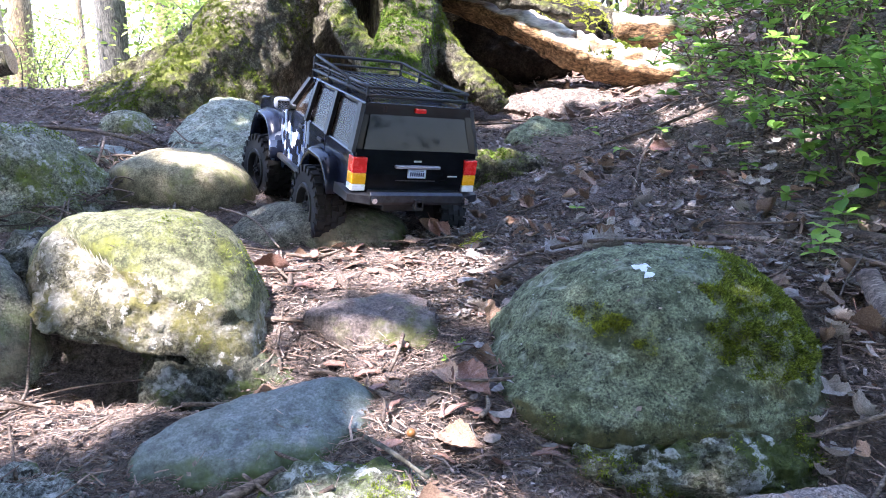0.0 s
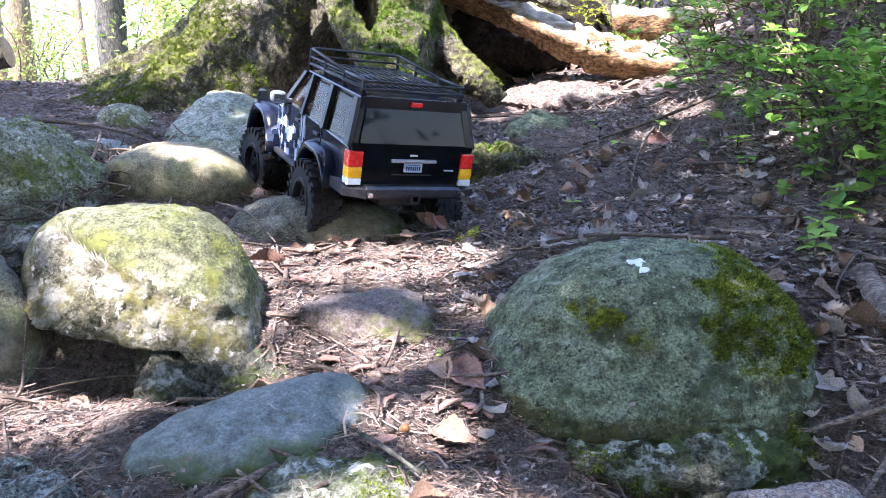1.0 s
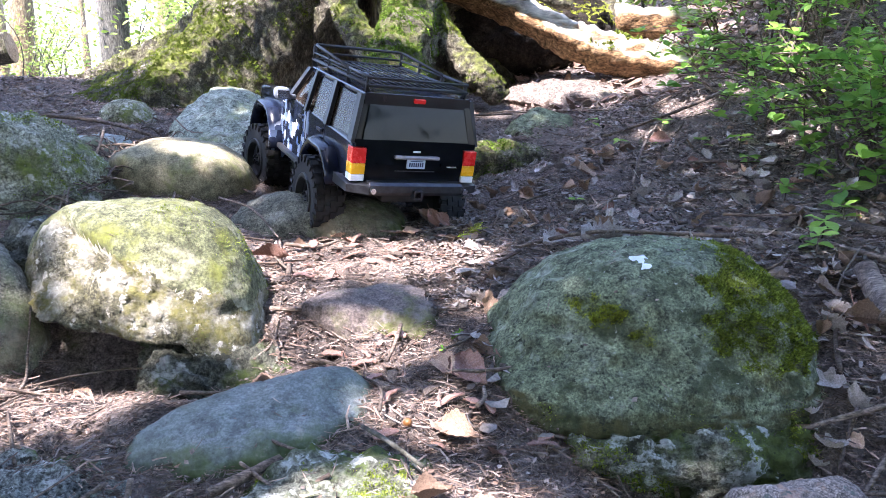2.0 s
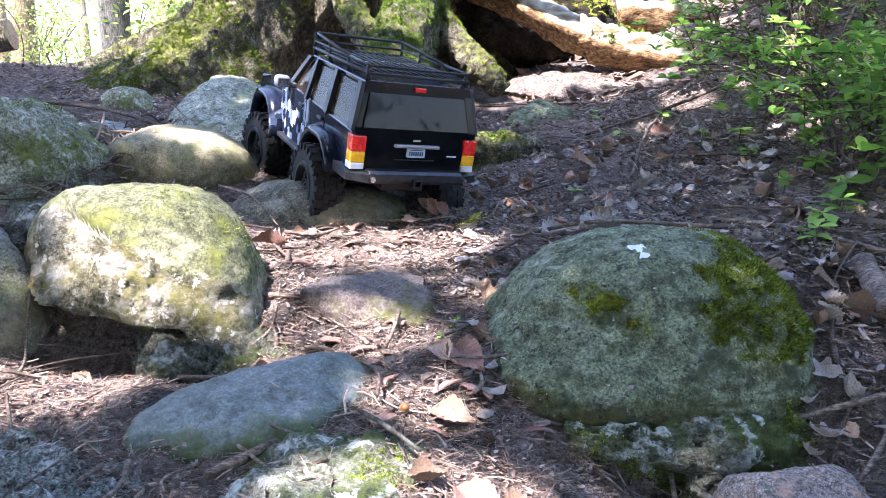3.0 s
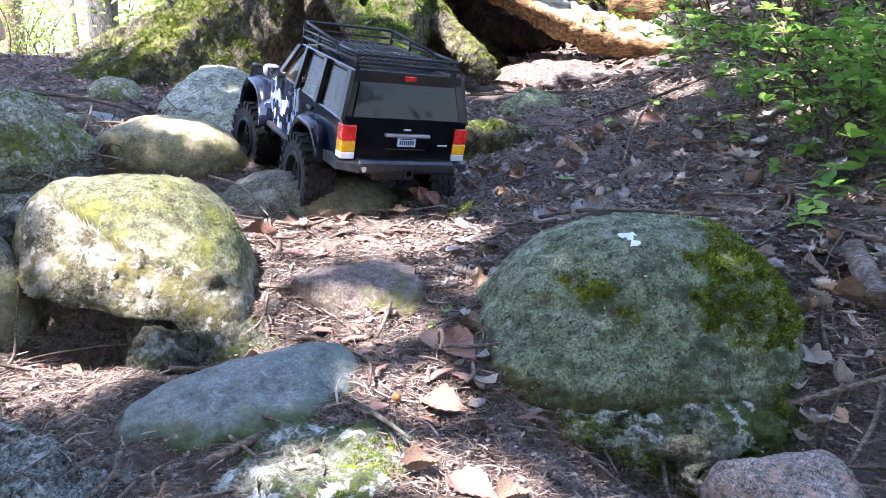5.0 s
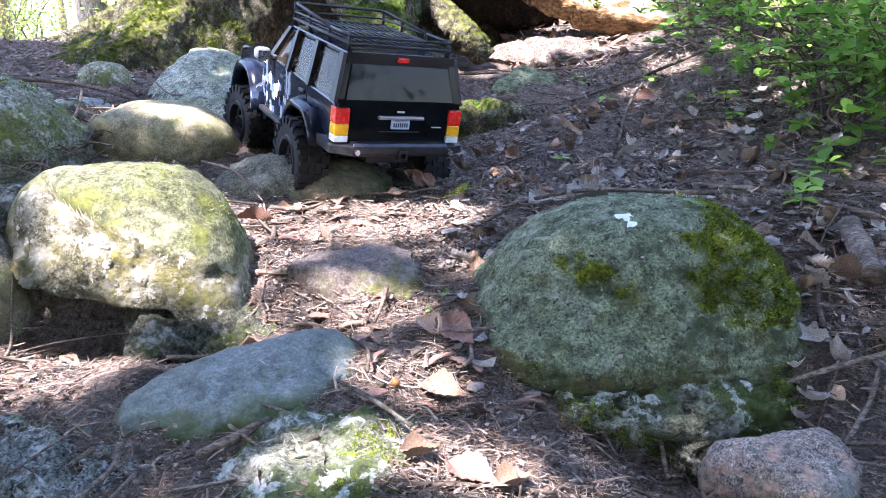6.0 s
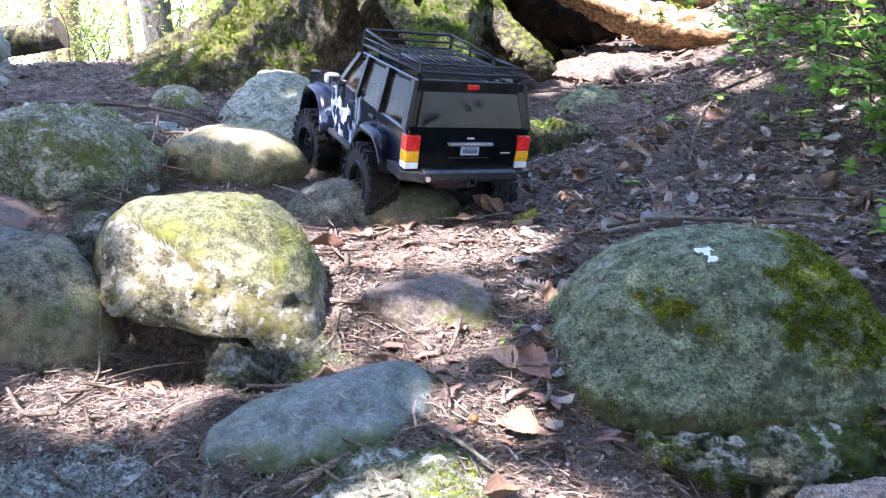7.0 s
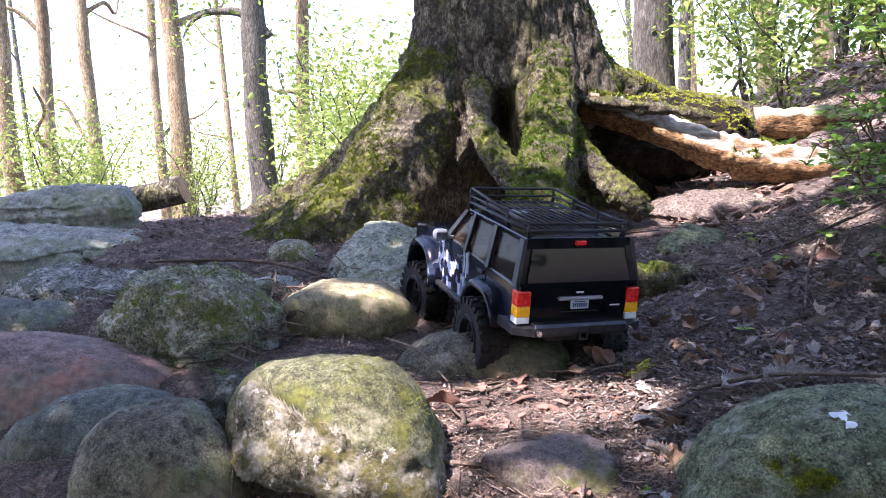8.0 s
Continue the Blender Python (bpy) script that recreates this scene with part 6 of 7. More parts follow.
def shrub(at, stems, seed, reach, high, toward, label):
    rng = np.random.default_rng(seed)
    x, y = at
    z = float(ground_z(x, y)[0]) - 0.01
    t = thing("shrub", label, "shrub", "shrubs beside the path", m=pose(x, y, z))
    for k in range(stems):
        a = math.atan2(toward[1], toward[0]) + rng.normal() * 0.9
        h, ln = high * rng.uniform(0.45, 1.0), reach * rng.uniform(0.5, 1.0)
        pts = [(rng.normal() * 0.03, rng.normal() * 0.03, 0, 0.0030)]
        for q in range(1, 7):
            f = q / 6
            pts.append((math.cos(a) * ln * f ** 1.4 + rng.normal() * 0.012, math.sin(a) * ln * f ** 1.4 + rng.normal() * 0.012, h * math.sin(f * 1.9) * 1.02 + rng.normal() * 0.008, 0.0030 * (1 - 0.8 * f)))
        p = spline(pts, 5)
        part("stem", tube("stem", p, twig_bark, 6), twig_bark, t)
        starts = [p]
        for q in range(rng.integers(2, 5)):
            i = int(rng.integers(9, len(p) - 3))
            d = rng.normal(size=3) * np.array([1, 1, 0.5])
            d /= np.linalg.norm(d)
            l2 = rng.uniform(0.05, 0.14)
            pp = spline([(*(p[i, :3] + d * l2 * g + np.array([0, 0, -0.2 * l2 * g * g])), 0.0016 * (1 - 0.7 * g)) for g in (0, 0.35, 0.7, 1)], 3)
            part("twig", tube("twig", pp, twig_bark, 5), twig_bark, t)
            starts.append(pp)
        for row in starts:
            step = 3 if y > 1.7 or x > 0.9 else 2
            for i in range(3 if len(row) < 15 else 10, len(row), step):
                tip = i > len(row) - 3
                for s in range(6 if tip else 2):
                    way = row[min(i + 1, len(row) - 1), :3] - row[i - 1, :3]
                    az = math.atan2(way[1], way[0]) + (s * 1.05 + rng.normal() * 0.3 if tip else (1 if s else -1) * rng.uniform(0.6, 1.3))
                    ob = new("leaf", SHRUB_LEAVES[int(rng.integers(4))])
                    size = rng.uniform(0.017, 0.028) if tip else rng.uniform(0.010, 0.017)
                    ob.matrix_world = Matrix.Translation(row[i, :3]) @ Euler((rng.normal() * 0.3, rng.normal() * 0.3 - 0.35, az)).to_matrix().to_4x4() @ Matrix.Diagonal((size, size, size, 1))
                    ob.parent = t


PLAIN_SHRUB, SLOPE_SHRUB = "leafy green shrub with thin arching stems", "leafy green shrub on the littered slope"
for k, (x, y, stems, reach, high, label) in enumerate((
        (0.66, 1.30, 7, 0.22, 0.24, PLAIN_SHRUB), (0.60, 1.52, 7, 0.20, 0.26, PLAIN_SHRUB), (0.72, 1.12, 6, 0.18, 0.22, "leafy green shrub hanging over the litter"),
        (0.82, 1.42, 8, 0.28, 0.44, SLOPE_SHRUB), (0.78, 1.72, 8, 0.26, 0.42, SLOPE_SHRUB), (0.72, 1.82, 6, 0.18, 0.34, "leafy green shrub near the fallen log"),
        (0.95, 1.25, 8, 0.30, 0.50, SLOPE_SHRUB), (0.90, 2.00, 7, 0.30, 0.50, SLOPE_SHRUB), (0.68, 1.02, 5, 0.16, 0.20, PLAIN_SHRUB), (0.66, 1.17, 6, 0.18, 0.17, PLAIN_SHRUB), (0.66, 1.44, 6, 0.24, 0.40, PLAIN_SHRUB), (0.56, 1.80, 3, 0.12, 0.16, "leafy green shrub near the fallen log"), (0.66, 2.02, 4, 0.14, 0.22, "leafy green shrub near the fallen log"), (0.70, 1.20, 6, 0.20, 0.30, PLAIN_SHRUB), (0.80, 1.05, 5, 0.22, 0.30, PLAIN_SHRUB), (0.70, 1.24, 5, 0.20, 0.15, PLAIN_SHRUB), (0.78, 1.40, 5, 0.22, 0.17, PLAIN_SHRUB))):
    shrub((x + (0.05 if x < 0.75 and y > 1.35 else 0), y), stems, 501 + k, reach, high, (-1, -0.3), label)

for k, (x, y, h, n) in enumerate(((1.02, 1.55, 0.55, 260), (1.08, 1.85, 0.70, 300), (0.98, 2.15, 0.60, 260), (1.28, 2.15, 0.90, 320), (1.12, 2.45, 0.80, 300), (1.48, 1.95, 0.95, 320), (1.30, 1.60, 0.75, 300), (1.42, 2.50, 1.05, 320))):
    sapling((x, y), h, 540 + k, n, "tall leafy green shrub on the slope", shrub_leaf)

# ---- litter on the ground ----
SKIP = [(0.237, 0.792, 0.165, 0.125), (-0.352, 0.895, 0.13, 0.115), (-0.182, 0.672, 0.105, 0.05), (-0.080, 0.885, 0.065, 0.045), (-0.2, 1.222, 0.12, 0.07), (-0.482, 1.405, 0.11, 0.085), (-0.742, 1.3, 0.135, 0.105)]


def litter_spots(count, rng, x0=-1.25, x1=1.0, y0=0.38, y1=2.3, clump=0.0, seed=0):
    x, y = rng.uniform(x0, x1, count * 2), y0 + (y1 - y0) * rng.random(count * 2) ** 1.25
    keep = np.ones(len(x), bool)
    for cx, cy, rx, ry in SKIP:
        keep &= ((x - cx) / rx) ** 2 + ((y - cy) / ry) ** 2 > 0.9
    if clump:
        keep &= vnoise(np.stack([x * 7, y * 7, 0 * x], 1), 600 + seed) + rng.normal(size=len(x)) * 0.45 > clump - 0.6
    x, y = x[keep][:count], y[keep][:count]
    return x, y, ground_z(x, y)


def needle_litter(count, rng, lo, hi, wide, lift, seed, area=(-1.25, 1.0, 0.38, 2.3)):
    x, y, z = litter_spots(count, rng, *area, clump=0.25, seed=seed)
    k = len(x)
    a, ln = rng.uniform(0, 6.28, k), rng.uniform(lo, hi, k)
    tilt = rng.normal(size=k) * 0.22
    c = np.stack([x, y, z + rng.random(k) * lift + 0.001], 1)
    u = np.stack([np.cos(a), np.sin(a), tilt], 1) * (ln / 2)[:, None]
    w = np.stack([-np.sin(a), np.cos(a), 0 * a], 1) * (wide * rng.uniform(0.6, 1.5, k))[:, None]
    up = np.array([0, 0, 1.0]) * (wide * 1.3)
    mid = c + rng.normal(size=(k, 3)) * (ln * 0.05)[:, None]
    v = np.stack([c - u - w, c - u + w, c - u + up, mid - w, mid + w, mid + up, c + u - w * 0.6, c + u + w * 0.6, c + u + up * 0.6], 1).reshape(-1, 3)
    b = 9 * np.arange(k)[:, None]
    f = np.concatenate([b + np.array(q) for q in ((0, 3, 5, 2), (1, 2, 5, 4), (3, 6, 8, 5), (4, 5, 8, 7))], 0)
    return v, f


rng = np.random.default_rng(700)
v, f = needle_litter(85000, rng, 0.004, 0.014, 0.00032, 0.005, 1)
tagged(new("needle_litter", mesh_of("needle_litter", v, f, litter_mat, False)), "brown pine needles strewn over the bank", "litter", kind="stuff")
v, f = needle_litter(3200, rng, 0.010, 0.032, 0.0007, 0.010, 2)
tagged(new("twig_litter", mesh_of("twig_litter", v, f, litter_mat, False)), "thin broken twigs strewn over the bank", "litter", kind="stuff")


v, f = needle_litter(38000, rng, 0.004, 0.016, 0.00034, 0.006, 12, (-0.65, 0.62, 0.42, 1.05))
tagged(new("needle_litter", mesh_of("needle_litter", v, f, litter_mat, False)), "fine needles and fibres thick on the path", "litter", kind="stuff")
v, f = needle_litter(1800, rng, 0.010, 0.034, 0.0008, 0.012, 13, (-0.62, 0.62, 0.42, 1.1))
tagged(new("twig_litter", mesh_of("twig_litter", v, f, litter_mat, False)), "short broken twigs thick on the path", "litter", kind="stuff")


def scraps(count, rng, lo, hi, seed, lift=0.006, area=(-1.25, 1.0, 0.38, 2.3)):
    x, y, z = litter_spots(count, rng, *area, clump=0.3, seed=seed)
    k = len(x)
    c = np.stack([x, y, z + 0.002 + rng.random(k) * lift], 1)
    n = rng.normal(size=(k, 3)) * 0.35 + np.array([0, 0, 1])
    n /= np.linalg.norm(n, axis=1)[:, None]
    u = np.cross(n, rng.normal(size=(k, 3)))
    u /= np.linalg.norm(u, axis=1)[:, None]
    w = np.cross(n, u) * rng.uniform(0.15, 0.7, k)[:, None]
    s = rng.uniform(lo, hi, k)[:, None]
    ring = [c + s * (math.cos(q) * u * rng.uniform(0.35, 1.35, (k, 1)) + math.sin(q) * w * rng.uniform(0.4, 1.4, (k, 1))) + n * s * 0.3 * math.cos(2 * q) * rng.uniform(-0.4, 1, (k, 1)) for q in np.arange(6) * 1.0472]
    under = c - n * s * 0.12
    v = np.stack([*ring, c + n * s * 0.08, under], 1).reshape(-1, 3)
    b = 8 * np.arange(k)[:, None]
    f = np.concatenate([b + np.array((i, (i + 1) % 6, 6)) for i in range(6)] + [b + np.array(((i + 1) % 6, i, 7)) for i in range(6)], 0)
    return v, f


v, f = scraps(60000, rng, 0.0010, 0.0044, 3, 0.006)
tagged(new("leaf_scraps", mesh_of("leaf_scraps", v, f, crumb_mat, False)), "bark crumbs and torn leaf scraps", "litter", kind="stuff")
v, f = scraps(9000, rng, 0.009, 0.026, 6, 0.014, (0.2, 3.0, 1.9, 4.6))
tagged(new("leaf_scraps", mesh_of("leaf_scraps", v, f, crumb_mat, False)), "dry leaf litter covering the upper slope", "litter", kind="stuff")
v, f = scraps(19000, rng, 0.0020, 0.0075, 8, 0.008, (-0.05, 0.95, 0.85, 1.9))
tagged(new("leaf_scraps", mesh_of("leaf_scraps", v, f, slope_mat, False)), "broken leaves and bark crumbs over the slope", "litter", kind="stuff")
v, f = scraps(5000, rng, 0.003, 0.012, 14, 0.008, (-1.35, -0.15, 1.40, 3.1))
tagged(new("leaf_scraps", mesh_of("leaf_scraps", v, f, slope_mat, False)), "dark leaf litter on the upper path", "litter", kind="stuff")
v, f = needle_litter(14000, rng, 0.006, 0.024, 0.0005, 0.006, 15, (-1.6, 0.1, 1.8, 3.3))
tagged(new("needle_litter", mesh_of("needle_litter", v, f, litter_mat, False)), "needles and twig bits on the upper path", "litter", kind="stuff")
v, f = scraps(1000, rng, 0.007, 0.016, 11, 0.012, (0.02, 0.9, 0.64, 1.6))
tagged(new("leaf_scraps", mesh_of("leaf_scraps", v, f, slope_mat, False)), "torn grey-brown leaves heaped on the slope", "litter", kind="stuff")
v, f = scraps(800, rng, 0.0015, 0.0045, 4, 0.001)
tagged(new("pebbles", mesh_of("pebbles", v, f, pebble_mat, True)), "small grey pebbles in the soil", "pebbles", kind="stuff")


# ---- single fallen leaves ----
def leaf_mesh(seed, lobed, mat):
    rng = np.random.default_rng(seed)
    rows, cols, verts = 26, 6, []
    curl, roll, wave = rng.uniform(-0.3, 0.8), rng.uniform(0.2, 1.1), rng.uniform(0, 6)
    for i in range(rows + 1):
        f = i / rows
        w = 0.33 * math.sin(math.pi * min(0.999, 0.02 + (f ** 0.85) * 0.975)) ** (0.75 + 0.5 * f) * (1 + 0.07 * rng.normal())
        if lobed:
            w *= 0.82 + 0.22 * math.sin(f * 17 + 1)
        for j in range(-cols, cols + 1):
            s = j / cols
            y = s * w
            z = curl * (f - 0.5) ** 2 + roll * y * y * 3 + 0.035 * math.sin(f * 9 + wave + s * 2) + 0.016 * math.cos(f * 46 - 9 * abs(s)) * min(1, 2 * abs(s)) + 0.06 * roll * math.sin(f * 5 + 3 * s + wave)
            z -= 0.03 * math.exp(-(s * 5) ** 2)
            verts.append((f - 0.5, y * (1 - 0.2 * roll * abs(s)), z))
    n = 2 * cols + 1
    faces = [[i * n + j, i * n + j + 1, (i + 1) * n + j + 1, (i + 1) * n + j] for i in range(rows) for j in range(n - 1)]
    v = np.array(verts)
    top = len(v)
    v = np.vstack([v, v - np.array([0, 0, 0.010])])
    faces = faces + [[q + top for q in f[::-1]] for f in faces]
    stalk, sf = tube_data(np.array([(-0.80, 0.02, 0.06, 0.012), (-0.62, 0.0, 0.02, 0.012), (-0.46, 0, -0.01, 0.014)]), 5)
    faces += [[q + len(v) for q in f] for f in sf]
    return mesh_of("fallen_leaf", np.vstack([v, stalk]), faces, mat)


LEAVES = [leaf_mesh(800 + k, k % 3 == 2, (leaf_dry, leaf_red, leaf_grey, leaf_dry, leaf_grey, leaf_dry, leaf_red, leaf_dry)[k]) for k in range(8)]
LEAF_WORDS = ["curled dry brown leaf on the litter", "rust-red dry leaf on the litter", "grey weathered lobed leaf on the litter", "crumpled brown leaf on the litter", "pale grey dry leaf on the litter", "lobed dry brown leaf on the litter", "reddish curled leaf on the litter", "dry brown leaf on the litter"]


def fallen_leaf(kind, x, y, size, turn, tilt=(0, 0), up=0.006, label=""):
    z = float(ground_z(x, y)[0])
    ob = new("fallen_leaf", LEAVES[kind])
    ob.matrix_world = pose(x, y, z + up, tilt[0], tilt[1], turn) @ Matrix.Diagonal((size, size, size, 1))
    return tagged(ob, label or LEAF_WORDS[kind], "leaf", "fallen leaves")


def fallen_branch(pts, label, sides=8, mat=None, rough=0.12):
    """A stick along rows of x, y, height over the ground, radius."""
    rows = [(x, y, float(ground_z(x, y, False)[0]) + h, r) for x, y, h, r in pts]
    ob = new("fallen_stick", tube("fallen_stick", spline(rows, 6), mat or twig_bark, sides, rough=rough, freq=70, seed=len(bpy.data.objects), fine=0.05))
    return tagged(ob, label, "stick", "sticks on the ground")


rng = np.random.default_rng(710)
lx, ly, _ = litter_spots(225, rng, 0.04, 0.80, 0.62, 1.6, 0.0, 5)
for x, y in zip(lx, ly):
    if y < 0.74 and x < 0.34:
        continue
    fallen_leaf(int(rng.choice([0, 2, 2, 3, 4, 4, 5, 7, 7, 6])), float(x), float(y), rng.uniform(0.018, 0.046), rng.uniform(0, 360), (rng.normal() * 30, rng.normal() * 30), rng.uniform(0.006, 0.014))
lx, ly, _ = litter_spots(46, rng, -0.95, 0.1, 0.42, 1.9, 0.0, 6)
for x, y in zip(lx, ly):
    fallen_leaf(int(rng.choice([0, 1, 3, 5, 6, 7])), float(x), float(y), rng.uniform(0.016, 0.034), rng.uniform(0, 360), (rng.normal() * 15, rng.normal() * 15))
# leaves that stand out
fallen_leaf(6, 0.030, 0.715, 0.054, -50, (26, 15), 0.014, "large reddish-grey leaf leaning on the litter")
fallen_leaf(3, 0.002, 0.728, 0.046, 120, (-20, 0), 0.014, "reddish-brown leaf leaning on the litter")
fallen_leaf(6, -0.235, 1.005, 0.058, 170, (35, 0), 0.018, "broad rust-red leaf lying in the sun")
fallen_leaf(3, 0.015, 0.636, 0.050, -32, (20, 0), 0.012, "long curled brown leaf")
fallen_leaf(7, -0.005, 0.530, 0.034, 20, (8, 0), 0.012, "pinkish brown leaf by the flat stone")
fallen_leaf(6, 0.035, 0.512, 0.048, -40, (8, 0), 0.012, "large pinkish brown leaf by the flat stone")
fallen_leaf(7, 0.065, 0.505, 0.036, 30, (8, 0), 0.010, "pale brown leaf by the flat stone")
fallen_leaf(1, 0.419, 1.463, 0.048, 10, (45, 0), 0.016, "brown leaf standing on edge")
fallen_leaf(0, 0.258, 1.346, 0.055, 50, (40, 10), 0.018, "curled brown leaf standing up")
fallen_leaf(4, 0.215, 0.965, 0.075, 14, (12, 0), 0.020, "long pale grey leaf behind the boulder")
fallen_leaf(4, 0.150, 0.985, 0.050, 40, (25, 0), 0.014, "pale grey leaf behind the boulder")
fallen_leaf(0, 0.425, 0.800, 0.046, 30, (35, 20), 0.022, "tan leaf curled beside the boulder")
fallen_leaf(7, 0.440, 0.745, 0.046, -20, (35, 0), 0.020, "tan leaf beside the boulder")
fallen_leaf(2, 0.380, 0.690, 0.042, -60, (40, 0), 0.016, "grey-brown leaf beside the boulder")
fallen_leaf(2, 0.508, 1.231, 0.060, 5, (14, 0), 0.014, "grey lobed leaf under the shrub")
for a, dx, t in ((70, 0.0, 60), (110, 0.018, 66), (95, -0.016, 50)):
    fallen_leaf((6, 1, 3)[int(dx * 100) % 3], -0.012 + dx * 0.8, 1.150, 0.032, a - 90, (t, 60 if dx == 0 else 40), 0.026, "upright tan oak leaf in the litter")
fallen_leaf(0, -0.045, 1.120, 0.030, 20, (20, 0), 0.012, "tan leaf at the foot of the stone")



def chip_mesh(seed):
    """A torn flake of bark, slightly bowed and thick."""
    rng = np.random.default_rng(seed)
    n, v = 9, []
    for i in range(n):
        f = i / (n - 1)
        w = 0.16 * (1 + 0.35 * rng.normal() * 0.6) * (0.5 if i in (0, n - 1) else 1)
        for q in (-1, -0.3, 0.4, 1):
            v.append((f - 0.5 + 0.02 * rng.normal(), q * w, 0.10 * math.sin(f * 3) - 0.25 * (q * w) ** 2 + 0.012 * rng.normal()))
    f = [[i * 4 + j, i * 4 + j + 1, (i + 1) * 4 + j + 1, (i + 1) * 4 + j] for i in range(n - 1) for j in range(3)]
    v = np.array(v)
    k = len(v)
    edge = [i * 4 for i in range(n)] + [(n - 1) * 4 + j for j in (1, 2, 3)] + [i * 4 + 3 for i in range(n - 2, -1, -1)] + [2, 1]
    f = f + [[p + k for p in q[::-1]] for q in f] + [[edge[i], edge[i] + k, edge[(i + 1) % len(edge)] + k, edge[(i + 1) % len(edge)]] for i in range(len(edge))]
    return mesh_of("bark_chip", np.vstack([v, v - np.array([0, 0, 0.05])]), f, leaf_red if seed % 3 else twig_bark, False)


CHIPS = [chip_mesh(860 + k) for k in range(6)]
crng = np.random.default_rng(715)
for k in range(150):
    x, y = (crng.uniform(-0.25, 0.03), crng.uniform(0.90, 1.12)) if k < 90 else (crng.uniform(-0.25, 0.1), crng.uniform(0.60, 0.90))
    if ((x + 0.08) / 0.09) ** 2 + ((y - 0.885) / 0.06) ** 2 < 1 or ((x + 0.18) / 0.12) ** 2 + ((y - 0.67) / 0.06) ** 2 < 1 or ((x - 0.237) / 0.19) ** 2 + ((y - 0.79) / 0.15) ** 2 < 1:
        continue
    size = crng.uniform(0.012, 0.034)
    chip = new("bark_chip", CHIPS[k % 6])
    chip.matrix_world = pose(x, y, float(ground_z(x, y)[0]) + 0.006, crng.normal() * 14, crng.normal() * 14, crng.uniform(0, 360)) @ Matrix.Diagonal((size, size, size, 1))
    tagged(chip, "reddish-brown flake of bark in the litter", "bark chip", "bark chips")
# sticks that stand out
fallen_branch([(-0.245, 0.880, 0.012, 0.0028), (-0.20, 0.868, 0.014, 0.0031), (-0.150, 0.860, 0.012, 0.0025)], "short broken brown stick between the stones")
fallen_branch([(-0.205, 0.990, 0.008, 0.0034), (-0.198, 0.955, 0.012, 0.0040), (-0.194, 0.925, 0.010, 0.0031)], "flat strip of reddish bark")
fallen_branch([(-0.205, 0.850, 0.004, 0.0025), (-0.190, 0.825, 0.008, 0.0028), (-0.180, 0.800, 0.006, 0.0019)], "short curved bark strip")
fallen_branch([(-0.148, 0.794, 0.006, 0.0034), (-0.130, 0.790, 0.009, 0.0037), (-0.115, 0.787, 0.006, 0.0025)], "pale broken stick end")
fallen_branch([(-0.186, 0.556, 0.010, 0.0044), (-0.160, 0.572, 0.012, 0.0050), (-0.136, 0.594, 0.012, 0.0030)], "dark reddish strip of bark beside the flat stone")
fallen_branch([(-0.066, 0.602, 0.028, 0.0019), (-0.040, 0.572, 0.032, 0.0021), (-0.012, 0.547, 0.026, 0.0016)], "thin black stick on the flat stone", 8, bark_far)
fallen_branch([(0.325, 0.655, 0.016, 0.0019), (0.37, 0.652, 0.022, 0.0026), (0.45, 0.650, 0.02, 0.0030)], "broken brown stick beside the boulder")
fallen_branch([(0.480, 1.190, 0.002, 0.006), (0.491, 1.065, 0.006, 0.008), (0.515, 0.965, 0.008, 0.0085), (0.60, 0.88, 0.006, 0.009)], "thick dead grey branch under the shrub", 12)
fallen_branch([(0.38, 1.01, 0.004, 0.003), (0.44, 0.94, 0.008, 0.004), (0.53, 0.86, 0.008, 0.004)], "dead grey branch under the shrub")
fallen_branch([(0.482, 0.835, 0.02, 0.012), (0.470, 0.785, 0.022, 0.0125), (0.458, 0.735, 0.02, 0.012)], "short green-grey piece of branch", 12)
fallen_branch([(-0.69, 1.52, 0.01, 0.0024), (-0.655, 1.48, 0.06, 0.0028), (-0.625, 1.39, 0.055, 0.0026), (-0.625, 1.30, 0.008, 0.002)], "thin bent root arching over the litter")
fallen_branch([(-1.02, 1.62, 0.02, 0.004), (-0.80, 1.63, 0.03, 0.0042), (-0.66, 1.60, 0.03, 0.004), (-0.56, 1.56, 0.02, 0.003)], "long thin dark stick across the path")
fallen_branch([(-0.375, 1.262, 0.02, 0.0017), (-0.30, 1.180, 0.03, 0.0019), (-0.24, 1.090, 0.015, 0.0014)], "thin arched twig between the stones")
fallen_branch([(-0.450, 0.700, 0.004, 0.0016), (-0.445, 0.755, 0.012, 0.0018), (-0.452, 0.785, 0.04, 0.0014), (-0.452, 0.80, 0.08, 0.0010)], "thin root in the gap between the boulders")
fallen_branch([(-0.445, 0.755, 0.010, 0.0012), (-0.40, 0.785, 0.026, 0.0012), (-0.34, 0.795, 0.032, 0.0011), (-0.27, 0.795, 0.016, 0.0009)], "thin pale root under the boulder's lip")
fallen_branch([(0.326, 1.294, 0.008, 0.0024), (0.38, 1.45, 0.02, 0.0026), (0.446, 1.607, 0.02, 0.002)], "thin dark twig on the bank")
fallen_branch([(0.10, 1.00, 0.012, 0.0024), (0.20, 0.955, 0.03, 0.0028), (0.36, 0.93, 0.02, 0.0028)], "thin pale twig behind the boulder")
fallen_branch([(0.30, 1.62, 0.01, 0.003), (0.50, 1.66, 0.03, 0.0036), (0.72, 1.70, 0.04, 0.004)], "thin pale dead stick on the slope")
srng = np.random.default_rng(720)
sx, sy, _ = litter_spots(170, srng, -0.95, 0.75, 0.5, 1.95, 0.0, 9)
